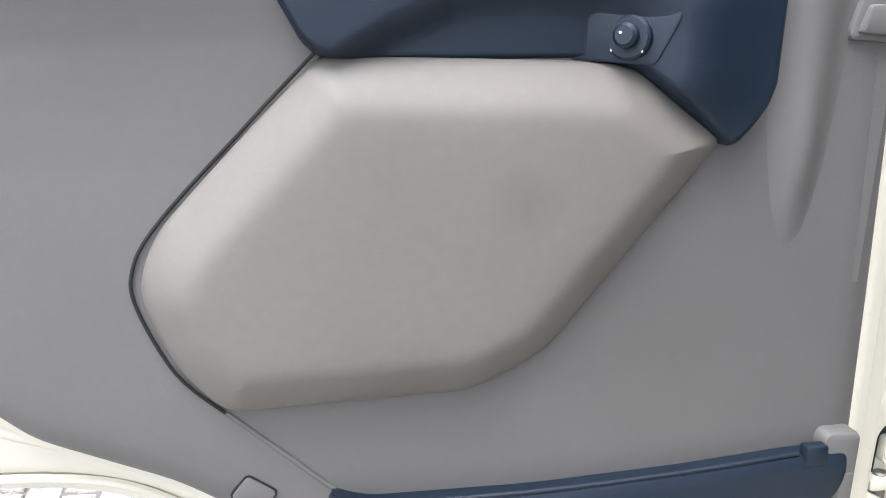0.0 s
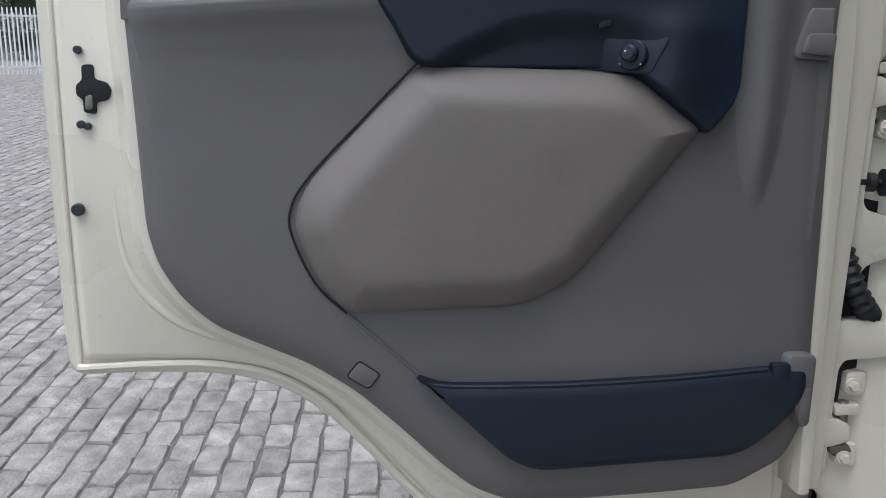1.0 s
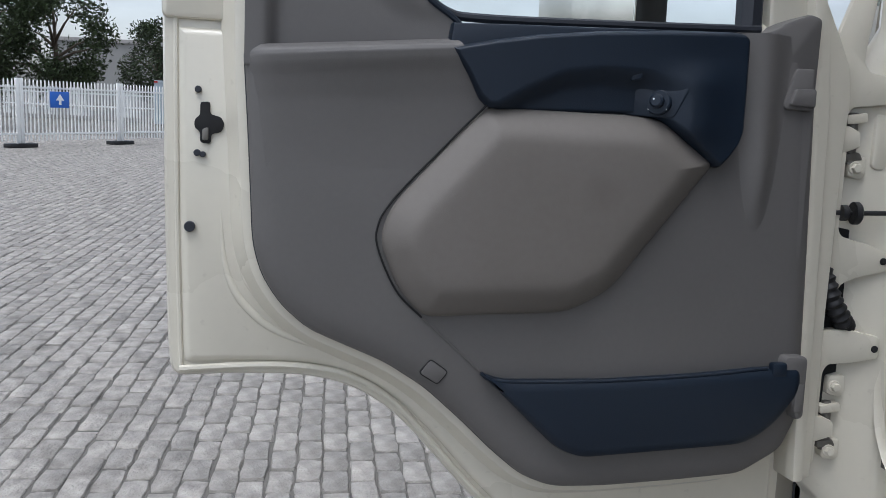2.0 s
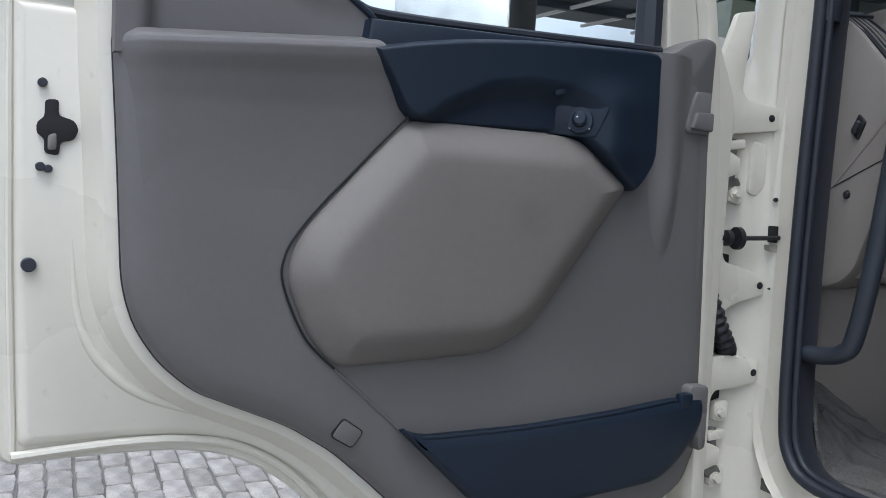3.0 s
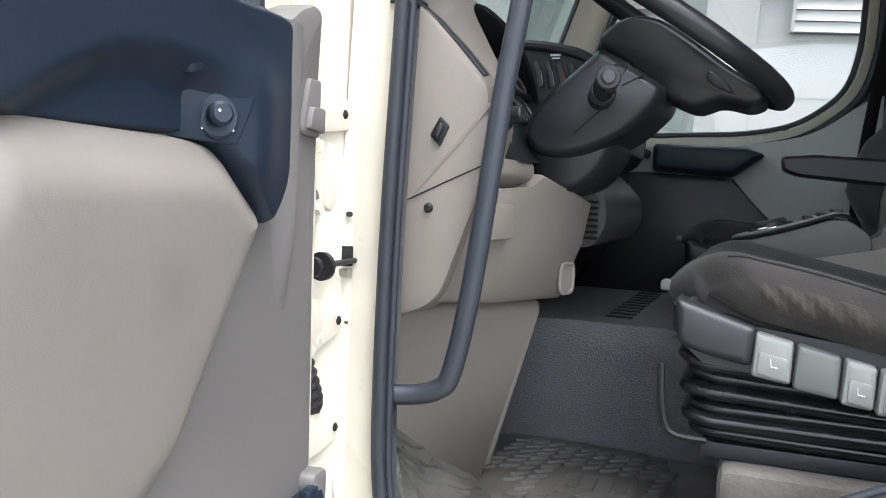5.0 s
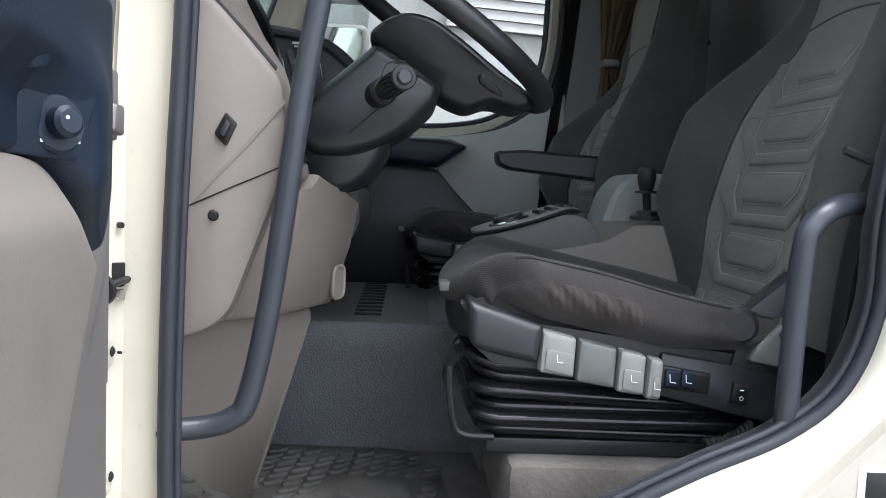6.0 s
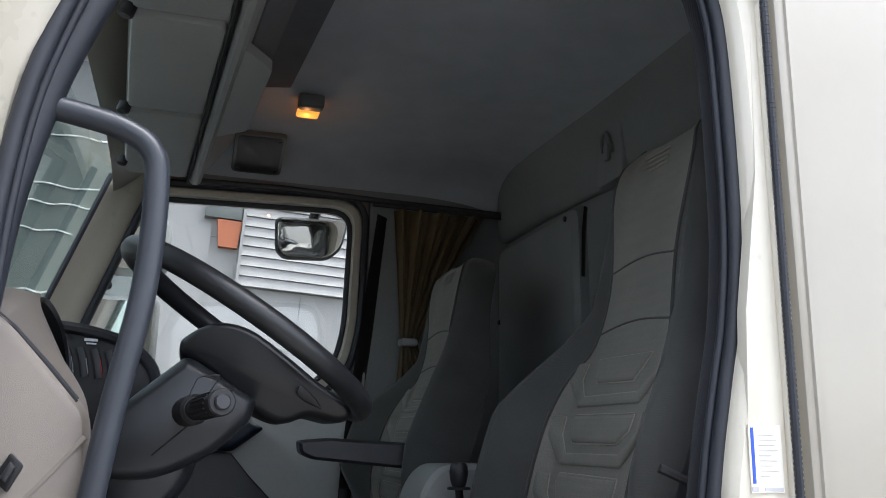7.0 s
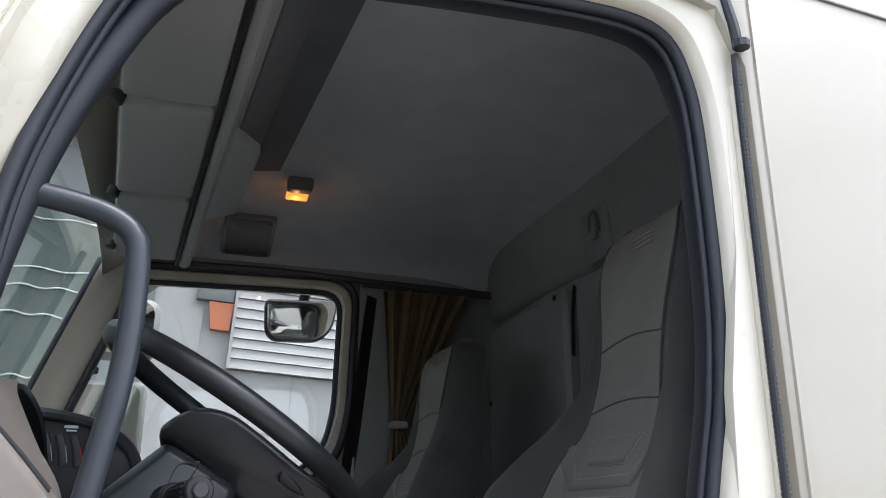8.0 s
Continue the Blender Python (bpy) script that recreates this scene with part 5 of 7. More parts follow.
# knee panel and kick panel under the wheel
kp = part("knee_panel", soften(slabs(B(), [(0.188, 0.13, 1.695), (0.21, 0.29, 1.695), (0.216, 0.315, 1.724), (0.25, 0.385, 1.698), (0.277, 0.455, 1.677), (0.262, 0.46, 1.6), (0.235, 0.41, 1.502), (0.18, 0.22, 1.51), (0.125, 0.1, 1.518), (0.165, 0.1, 1.62)],
                               [(0.0, 0.13, 1.69), (0.0, 0.29, 1.69), (0.02, 0.33, 1.72), (0.05, 0.4, 1.7), (0.08, 0.5, 1.68), (0.08, 0.5, 1.6), (0.05, 0.46, 1.5), (0.0, 0.22, 1.5), (0.0, 0.1, 1.51), (0.0, 0.1, 1.62)]), 0.006, 2), DASH, dash, sharp=50)
part("shelf_lip", soften(loft(B(), [[(0.08, y, 1.70), (0.08, y, 1.742), (x, y, 1.742), (x + 0.004, y, 1.715), (x - 0.045, y, 1.686)] for y, x in ((0.12, 0.19), (0.2, 0.192), (0.325, 0.198))]), 0.006, 2), DASH, kp, sharp=50)
lid = [(0.178, 0.144), (0.2, 0.217)]
part("fuse_lid", soften(loft(B(), [[(lid[0][0] + d, lid[0][1], 1.672), (lid[1][0] + d, lid[1][1], 1.67), (lid[1][0] + d - 0.002, lid[1][1], 1.615), (lid[0][0] + d - 0.002, lid[0][1], 1.613)] for d in (-0.01, 0.0005)]), 0.002, 2), DASH, kp)
ov = [Vector((0.247 + 0.0075 * p.x, 0.405 + 0.0185 * p.x, 1.54 + 0.0006 * p.x + p.y)) for p in [Vector((abs(math.cos(q)) ** 0.5 * math.copysign(1, math.cos(q)), 0.027 * abs(math.sin(q)) ** 0.6 * math.copysign(1, math.sin(q)))) for q in [0.1 + k * math.pi / 12 for k in range(24)]]]
part("oval_grip", sweep(B(), ov, 0.0036, 8, closed=True), DASH, kp)
part("oval_recess", loft(B(), [[p + Vector((-0.001, -0.001, 0)) for p in ov], [p + Vector((-0.01, 0.01, 0)) for p in ov]]), DASH, kp)
part("kick_panel", soften(slabs(B(), [(0.04, 0.1, 1.51), (0.222, 0.4, 1.505), (0.124, 0.422, 1.15), (0.085, 0.43, 1.14), (-0.04, 0.1, 1.15)], [(-0.1, 0.1, 1.51), (-0.1, 0.5, 1.505), (-0.1, 0.5, 1.15), (-0.1, 0.5, 1.14), (-0.1, 0.1, 1.14)]), 0.028, 5), DASH, dash, sharp=60)
for x, y, z, r in ((0.105, 0.081, 1.661, 0.0055),):
    part("trim_screw", disc(disc(B(), (x, y, z), (0, -1, 0), r * 1.4, 0.002, 18, 0.001), (x, y - 0.002, z), (0, -1, 0), r, 0.004, 12, 0.001), BLACK, dash)
sw = thing("rocker_switch", "small black rocker switch in the dash end", "switch", (0.118, 0.08, 1.774))
q = rounded([(0.104, 1.768), (0.12, 1.752), (0.134, 1.782), (0.119, 1.797)], 0.003, 2)
part("bezel", plate(B(), q, 0.085, 0.076, XZ, 0.002), BLACK, sw)
part("rocker", plate(B(), inset(q, 0.006), 0.08, 0.069, XZ, 0.003), CHARC, sw)

# steering wheel and column
WC, E1, NW = Vector((0.394, 0.45, 1.99)), Vector((0.842, 0, -0.539)), Vector((0.539, 0, 0.842))
E2 = Vector((0, 1, 0))
wheel = thing("steering_wheel", "large black leather steering wheel", "steering wheel", WC)
rim = [WC + E1 * 0.231 * math.cos(k * math.pi / 24) + E2 * 0.231 * math.sin(k * math.pi / 24) for k in range(48)]
part("rim", sweep(B(), rim, 0.0185, 16, closed=True), LEATHER, wheel, sharp=80)


def wheel_pt(a, c, h):
    return WC + E1 * a + E2 * c + NW * h


hub = [(-0.066, -0.096), (-0.076, -0.078), (-0.064, -0.045), (-0.04, -0.018), (0.0, -0.003), (0.06, -0.004), (0.13, -0.01), (0.2, -0.008), (0.222, -0.022), (0.205, -0.046), (0.155, -0.062), (0.135, -0.096), (0.08, -0.107), (0.03, -0.098), (-0.02, -0.094)]


def hub_pt(a, h, y):
    return (WC.x + E1.x * a + NW.x * h, 0.45 + (y - 0.45) * (1.08 + 3.2 * h if a < 0.1 else 1.08 + 3.2 * h - 2.5 * (a - 0.1)), WC.z + E1.z * a + NW.z * h)


horn = part("horn_pad", pad(B(), hub, [(0.012, 0.35), (0.007, 0.353), (0.003, 0.36), (0, 0.375), (0, 0.525), (0.003, 0.54), (0.012, 0.55)], hub_pt, [0.008, 0.008, 0.03, 0.03, 0.04, 0.05, 0.05, 0.02, 0.012, 0.02, 0.02, 0.02, 0.03, 0.03, 0.02], 4), LEATHER, wheel, sharp=50)
part("spoke_button", pad(B(), rounded([(0.115, -0.032), (0.15, -0.034), (0.17, -0.042), (0.14, -0.048), (0.118, -0.046)], 0.005, 3), [(0, 0.36), (0, 0.349), (0.002, 0.347)], hub_pt), DASH_DARK, horn)
part("pad_seam", sweep(B(), [wheel_pt(-0.05, c, -0.029) for c in (-0.075, -0.04, 0, 0.04, 0.075)], 0.0016, 6), DARK, horn)
col = thing("steering_column", "charcoal plastic steering column shroud", "steering column", (0.25, 0.5, 1.7))
cs = [(0.176, 1.817), (0.199, 1.851), (0.296, 1.937), (0.31, 1.934), (0.355, 1.908), (0.409, 1.874), (0.402, 1.844), (0.351, 1.792), (0.291, 1.763), (0.253, 1.753), (0.197, 1.755), (0.174, 1.783)]
part("shroud", pad(B(), cs, [(0.018, 0.323), (0.012, 0.326), (0.005, 0.334), (0.0015, 0.346), (0, 0.37), (0, 0.55), (0.01, 0.57), (0.03, 0.58)], XZ, [0.015, 0.02, 0.008, 0.008, 0.02, 0.01, 0.012, 0.04, 0.04, 0.03, 0.03, 0.02], 4), DASH_DARK, col, sharp=50)
low = [(0.158, 1.77), (0.165, 1.735), (0.19, 1.707), (0.23, 1.687), (0.276, 1.699), (0.313, 1.737), (0.332, 1.79), (0.25, 1.84), (0.17, 1.83)]
part("lower_shroud", pad(B(), low, [(0.022, 0.364), (0.014, 0.368), (0.005, 0.38), (0, 0.4), (0, 0.56), (0.02, 0.58)], XZ, 0.03, 4), DASH_DARK, col, sharp=50)
part("shroud_seam", sweep(B(), [(0.262, 0.322, 1.79), (0.322, 0.3215, 1.845)], 0.0012, 6), DARK, col)
part("shroud_seam", sweep(B(), [(0.34, 0.3215, 1.872), (0.372, 0.3235, 1.888)], 0.0012, 6), DARK, col)
rc = rounded([(0.303, 1.865), (0.335, 1.88), (0.352, 1.91), (0.318, 1.905)], 0.008, 3)
part("shroud_recess", sweep(B(), [(p[0], 0.323, p[1]) for p in rc], 0.001, 6, closed=True), DASH_DARK, col)
stalk = thing("column_stalk", "black ribbed indicator stalk on the column", "stalk", (0.35, 0.34, 1.85))
SA = (Vector((0.347, 0.162, 1.862)) - Vector((0.304, 0.335, 1.853))).normalized()
S0 = Vector((0.304, 0.335, 1.853))
part("stem", disc(B(), S0, SA, 0.022, 0.06, 18, 0.004), BLACK, stalk)
b = disc(B(), S0 + SA * 0.06, SA, 0.016, 0.115, 20, 0.004)
part("sleeve", b, BLACK, stalk)
for k in range(16):
    q = 2 * math.pi * k / 16
    qm = SA.to_track_quat("Z", "Y").to_matrix()
    o = qm @ Vector((0.0165 * math.cos(q), 0.0165 * math.sin(q), 0))
    part("rib", sweep(B(), [S0 + o + SA * 0.085, S0 + o + SA * 0.155], 0.0016, 5), BLACK, stalk)
part("end_cap", disc(B(), S0 + SA * 0.172, SA, 0.0185, 0.014, 24, 0.002), BLACK, stalk)
part("end_button", disc(B(), S0 + SA * 0.186, SA, 0.011, 0.005, 20, 0.002), CHARC, stalk)

# entry grab bars
gr = thing("grab_bar", "dark coated tubular grab bar at the windscreen pillar", "grab bar", (0.06, 0.06, 1.38))
gp = smooth([(0.045, 0.045, 1.38), (0.1, 0.06, 1.382), (0.138, 0.062, 1.394), (0.16, 0.062, 1.425), (0.186, 0.062, 1.56), (0.219, 0.062, 1.825), (0.244, 0.062, 1.99), (0.247, 0.062, 2.12), (0.236, 0.062, 2.165), (0.2, 0.06, 2.188), (0.14, 0.055, 2.2), (0.09, 0.05, 2.205)], 8)
part("tube", sweep(B(), gp, 0.0155, 16), TUBE, gr, sharp=80)
for c in ((0.108, 0.052, 2.203),):
    fl = part("end_flange", disc(B(), c, (-1, -0.2, 0), 0.024, 0.012, 20, 0.003), TUBE, gr)
    part("flange_screw", disc(B(), Vector(c) + Vector((0.0, -0.02, 0)), (0, -1, 0), 0.005, 0.006, 10, 0.001), BLACK, fl)
gr2 = thing("grab_bar", "dark coated tubular grab bar beside the seat", "grab bar", (0.87, 0.03, 1.3))
gp = smooth([(0.872, 0.04, 1.28), (0.872, 0.035, 1.45), (0.876, 0.03, 1.64), (0.888, 0.032, 1.682), (0.92, 0.045, 1.704), (0.98, 0.095, 1.712), (1.06, 0.16, 1.712)], 8)
part("tube", sweep(B(), gp, 0.0155, 16), TUBE, gr2, sharp=80)
for c, ax in (((0.872, 0.04, 1.275), (0, 0, 1)), ((1.06, 0.16, 1.712), (1, 0.6, 0))):
    part("end_flange", disc(B(), c, ax, 0.024, 0.012, 20, 0.003), TUBE, gr2)


# ---- seats ----
SB0, SB1 = Vector((0.98, 0, 1.56)), Vector((1.268, 0, 2.455))
SU = (SB1 - SB0).normalized()
SN = Vector((-SU.z, 0, SU.x))


def half(s):
    return 0.295 if s < 0.35 else 0.295 - 0.11 * ease(s, 0.35, 0.8)


def lean(s):
    """The head part bends forwards."""
    return 0.045 * ease(s, 0.5, 0.95)


def back_pt(q, s, h=0.0):
    """The seat back's front: q across (-1..1), s up (0..1), h off the surface."""
    if q < 0:
        # the bolster on the entry side is worn down
        bol = 0.09 * max(0, (-q - 0.5) / 0.5) ** 1.4 * (1 if s < 0.5 else max(0.12, 1 - (s - 0.5) / 0.3)) * min(1, 0.55 + max(s, 0) * 2)
    else:
        bol = 0.125 * ease(q, 0.52, 0.86) * (1 if s < 0.32 else max(0.08, 1 - (s - 0.32) / 0.3)) * min(1, max(0.15, 0.45 + s * 5))
    edge = -(0.05 if q < 0 else 0.07) * max(0, (abs(q) - 0.86) / 0.14) ** 2
    top = -0.035 * max(0, (s - 0.92) / 0.08) ** 2
    lum = 0.02 * math.sin(math.pi * min(1, max(0, s) / 0.5))
    return SB0 + SU * (s * 0.933) + SN * (max(bol + edge + top + lum, 0.02 * s - 0.085) + lean(s) + h) + Vector((0, 0.462 + q * half(s) * (1 - 0.42 * max(0, (s - 0.88) / 0.12) ** 2.5), 0))


def back_rear(q, s):
    return SB0 + SU * (s * 0.933 - 0.0) - SN * (0.11 - 0.02 * s - lean(s)) + Vector((0, 0.462 + q * half(s) * 0.97 * (1 - 0.42 * max(0, (s - 0.88) / 0.12) ** 2.5), 0))


def cloth_q(s):
    """Half the width of the centre cloth: it narrows to a waist under the head part."""
    return 0.62 - 0.08 * ease(s, 0.42, 0.53) + 0.26 * ease(s, 0.58, 0.9)


def make_seat(base):
    st = thing("driver_seat", "worn dark cloth truck seat with grey chevron panels", "seat", base, group="cab seats")
    b = grid(B(), lambda a, c: back_pt(2 * a - 1, 1.07 * c - 0.07), 32, 40, lambda a, c: back_rear(2 * a - 1, 1.07 * c - 0.07))
    bk = part("backrest", b, SEATDARK, st, sharp=70)
    b = grid(B(), lambda a, c: back_pt((2 * a - 1) * cloth_q(-0.06 + c * 1.055), -0.06 + c * 1.055, 0.004), 20, 44)
    part("centre_cloth", b, SEATMID, bk, "grey woven centre panel", sharp=80)
    # chevron panels
    for k in range(-1, 4):
        s = 0.003 + k * 0.1275
        inner = [(-0.42, s + 0.083), (0.37, s + 0.086), (0.39, s + 0.066), (0.31, s + 0.026), (-0.3, s + 0.024), (-0.41, s + 0.05)]
        outer = [(-0.6, s + 0.085), (-0.52, s + 0.085), (-0.5, s + 0.045), (-0.36, s + 0.002), (0.36, s + 0.002), (0.5, s + 0.045), (0.52, s + 0.085), (0.6, s + 0.085), (0.6, s + 0.035), (0.41, s - 0.022), (-0.41, s - 0.022), (-0.6, s + 0.035)]
        if k == 3:
            inner = [(-0.4, s + 0.086), (0.37, s + 0.09), (0.24, s + 0.032), (-0.26, s + 0.028)]
        o = rounded(inner, 0.006, 2)
        ch = part("chevron_inset", pad(B(), o, [(0, 0.002), (0.0, 0.006), (0.004, 0.0095), (0.01, 0.0105)], back_pt), SEATMID, bk, sharp=60)
        part("piping", sweep(B(), [back_pt(p[0], p[1], 0.0055) for p in inset(o, -0.002)], 0.0014, 5, closed=True), SEATLIGHT, ch)
        ch = part("chevron", pad(B(), rounded(outer, 0.006, 2), [(0, 0.002), (0, 0.006), (0.004, 0.009)], back_pt), SEATMID, bk, sharp=60)
        part("piping", sweep(B(), [back_pt(q, z, 0.0055) for q, z in ((-0.52, s + 0.085), (-0.5, s + 0.045), (-0.36, s + 0.002), (0, s + 0.002), (0.36, s + 0.002), (0.5, s + 0.045), (0.52, s + 0.085))], 0.0013, 5), SEATLIGHT, ch)
    for s in (0.535, 0.675):
        part("stitch_line", sweep(B(), [back_pt(q * 0.124 * cloth_q(s), s + 0.02 * math.cos(q * 0.16), 0.0045) for q in range(-8, 9)], 0.0022, 6), SEATDARK, bk)
    for sy in (-1, 1):
        part("welt", sweep(B(), [back_pt((0.01 + cloth_q(0.04 + 0.05 * k)) * sy, 0.04 + 0.05 * k, 0.003) for k in range(20)], 0.0035, 6), SEATDARK, bk)
    for z0, q0 in ((0.9, 0.1), (0.912, 0.25), (0.925, 0.2), (0.937, 0.25)):
        part("embroidery_bar", sweep(B(), [back_pt(-0.28, z0, 0.006), back_pt(q0, z0, 0.006)], 0.0025, 5), SEATLIGHT, bk)
    # cushion
    def cush(a, c0):
        c = max(0.0, (c0 - 0.12) / 0.88)
        q = 2 * a - 1
        k = abs(q)
        xf = 0.428 + 0.075 * min(1, k / 0.82) ** 3
        x = xf + (0.945 - xf) * c
        front = 1 - min(1, c / 0.16)
        sgn = 1 if q > 0 else -1
        top = 1.614 - 0.1 * c - 0.042 * front ** 2.2
        low = 1.53 - 0.052 * min(1, c / 0.6) + 0.012 * front
        w = 0.252 - 0.035 * front ** 2
        # across: flat seat, raised bolster, round shoulder, bulging side, tucked under
        if k < 0.55:
            y, z = w * k / 0.55 * 0.62, top - 0.018 * (1 - (k / 0.55) ** 2)
        elif k < 0.72:
            t = (k - 0.55) / 0.17
            y, z = w * (0.62 + 0.28 * t), top + 0.016 * math.sin(t * 1.9)
        elif k < 0.82:
            t = (k - 0.72) / 0.1
            y, z = w * (0.9 + 0.1 * math.sin(t * 1.57)), top + 0.0145 - 0.03 * (1 - math.cos(t * 1.57))
        else:
            t = (k - 0.82) / 0.18
            zt = top - 0.0155
            y, z = w * (1.0 + 0.02 * math.sin(t * 3.1) - 0.10 * t ** 3), zt + (low - zt) * t
        patch = ease(x, 0.5, 0.56) * (1 - ease(x, 0.68, 0.76)) * ease(k, 0.78, 0.84) * (1 - ease(k, 0.92, 0.97))
        y += 0.0016 * patch * math.sin(190 * x + 120 * z + 2 * math.sin(40 * z)) + 0.005 * ease(k, 0.75, 0.85) * math.sin(17 * x + 30 * z)
        z += 0.005 * math.sin(c * 9 + q * 2) * (1 - k) + 0.003 * math.sin(x * 31 - k * 9) * ease(k, 0.5, 0.7) * (1 - k)
        if c0 < 0.12:
            t = 1 - c0 / 0.12
            x += 0.03 * t * t - 0.012 * math.sin(t * 3.1)
            y *= 1 - 0.06 * t * t
            z += (min(z, 1.505) - z) * t
        return Vector((x, 0.455 + sgn * y, z))
    b = grid(B(), cush, 80, 84)
    cu = part("cushion", b, CUSHION, st, "worn brown velour cushion with creases", sharp=75)
    part("cushion_welt", sweep(B(), [cush(0.125, 0.2 + 0.04 * k) + Vector((0, -0.001, 0.001)) for k in range(20)], 0.0025, 6), CUSHION, cu)
    def rub(a, c):
        p = cush(0.028 + 0.062 * a, 0.24 + 0.36 * c)
        win = math.sin(math.pi * a) ** 0.5 * ease(c, 0, 0.12) * (1 - ease(c, 0.75, 1.0))
        p.y += 0.0015 - win * (0.0035 + 0.0009 * math.sin(c * 95 + a * 9 + 1.4 * math.sin(a * 6)))
        return p
    part("rubbed_patch", grid(B(), rub, 16, 70), PATCH, cu, "rubbed creased patch of velour", sharp=80)
    part("cushion_core", loft(B(), [[(x, y, z) for x, z in ((0.45, 1.53), (0.5, 1.55), (0.92, 1.475), (0.92, 1.43), (0.6, 1.46), (0.47, 1.5))] for y in (0.25, 0.66)]), CUSHION, cu)
    # pan, bellows, base
    part("seat_pan", loft(B(), [[(x, y, z) for x, z in ((0.46, 1.52), (0.47, 1.47), (0.5, 1.445), (1.0, 1.39), (1.05, 1.42), (1.05, 1.45))] for y in (0.232, 0.68)]), CHARC, st)
    part("side_cover", pad(B(), [(0.456, 1.545), (0.5, 1.53), (0.573, 1.508), (0.566, 1.45), (0.5, 1.462), (0.462, 1.474)], [(0.012, 0.205), (0.004, 0.208), (0, 0.216), (0, 0.31)], XZ, [0.01, 0.02, 0.006, 0.006, 0.02, 0.015], 4), CHARC, st, sharp=50)
    part("front_cover", pad(B(), [(0.438, 0.36), (0.438, 0.56), (0.48, 0.66), (0.58, 0.66), (0.58, 0.3), (0.47, 0.3)], [(0.01, 1.466), (0.003, 1.47), (0, 1.48), (0, 1.53), (0.004, 1.538)], XY, [0.03, 0.03, 0.03, 0.01, 0.01, 0.03], 4), CHARC, st, sharp=50)
    for k in range(6):
        e = (0.0, 0.012, 0.002, 0.016, 0.006, 0.02)[k]
        o = rounded([(0.478 - e, 0.262 - e), (1.0 + e, 0.262 - e), (1.0 + e, 0.66 + e), (0.478 - e, 0.66 + e)], 0.05, 6)

        def fan(x, y, h, k=k):
            top_z = 1.462 - 0.115 * max(0.0, x - 0.5) - 0.02 * math.sin((x - 0.45) * 9)
            return (x, y, 1.318 + (top_z - 1.318) * (k + 0.5) / 6 + h + 0.004 * math.sin(x * 23 + k * 1.7 + y * 9))
        part("bellows_fold", pad(B(), o, [(0.03, -0.013), (0.012, -0.012), (0.003, -0.006), (0, 0.0), (0.003, 0.006), (0.012, 0.012), (0.03, 0.013)], fan), BELLOW, st, sharp=80)
    part("base_plate", box(B(), (0.5, 0.275, 1.29), (1.05, 0.68, 1.315), 0.004), CHARC, st)
    part("pedestal", box(B(), (0.53, 0.225, 1.14), (1.04, 0.62, 1.288), 0.02), CARPET, st)
    part("lever", sweep(B(), smooth([(0.435, 0.27, 1.43), (0.44, 0.262, 1.37), (0.455, 0.262, 1.325), (0.51, 0.265, 1.318)], 5), 0.006, 8), BLACK, st)
    part("front_lever", box(B(), (0.418, 0.345, 1.538), (0.45, 0.385, 1.555), 0.004), GREYD, st)
    for x0, x1, m in ((0.572, 0.624, GREYP), (0.629, 0.687, GREYD), (0.692, 0.733, GREYP), (0.738, 0.76, GREYP)):
        f = lambda x: 1.503 - (x - 0.57) * 0.22
        o = rounded([(x0, f(x0)), (x1, f(x1)), (x1 - 0.002, f(x1) - 0.062), (x0 - 0.004, f(x0) - 0.066)], 0.006, 3)
        sl = part("seat_switch", plate(B(), o, 0.26, 0.206, XZ, 0.008), m, st, "grey seat adjusting paddle")
        if m is GREYP:
            cx, cz = (x0 + x1) / 2, f(x0) - 0.045
            part("paddle_face", plate(B(), rounded([(x0 + 0.006, f(x0) - 0.028), (x1 - 0.006, f(x1) - 0.024), (x1 - 0.007, f(x1) - 0.057), (x0 + 0.004, f(x0) - 0.06)], 0.004, 2), 0.21, 0.2035, XZ, 0.0015), GREYP, sl)
            part("seat_symbol", sweep(B(), [(cx - 0.004, 0.203, cz + 0.008), (cx - 0.003, 0.203, cz - 0.003), (cx + 0.006, 0.203, cz - 0.004)], 0.0009, 5), PAPER, sl)
    part("side_rail", soften(loft(B(), [[(x, y, z) for x, z in ((0.76, 1.472), (0.87, 1.455), (1.05, 1.42), (1.05, 1.34), (0.75, 1.405))] for y in (0.222, 0.3)]), 0.005, 2), CHARC, st)
    hs = part("heater_panel", plate(B(), rounded([(0.757, 1.453), (0.837, 1.441), (0.835, 1.408), (0.756, 1.418)], 0.004, 2), 0.23, 0.216, XZ, 0.003), BLACK, st)
    for x in (0.764, 0.789):
        hz = part("heater_switch", plate(B(), rounded([(x, 1.448), (x + 0.021, 1.445), (x + 0.021, 1.418), (x, 1.421)], 0.003, 2), 0.22, 0.210, XZ, 0.002), NAVY, hs)
        part("switch_symbol", sweep(B(), [(x + 0.006, 0.2095, 1.44), (x + 0.007, 0.2095, 1.428), (x + 0.016, 0.2095, 1.427)], 0.0009, 5), PAPER, hz)
    rk = part("rocker", plate(B(), rounded([(0.872, 1.43), (0.9, 1.425), (0.897, 1.395), (0.871, 1.4)], 0.003, 2), 0.23, 0.214, XZ, 0.003), BLACK, st)
    part("rocker_mark", box(B(), (0.882, 0.2125, 1.417), (0.888, 0.2145, 1.4185)), WHITE, rk)
    part("rocker_mark", sweep(B(), [(0.885 + 0.003 * math.cos(q), 0.2135, 1.405 + 0.003 * math.sin(q)) for q in [k * math.pi / 6 for k in range(12)]], 0.0007, 5, closed=True), WHITE, rk)
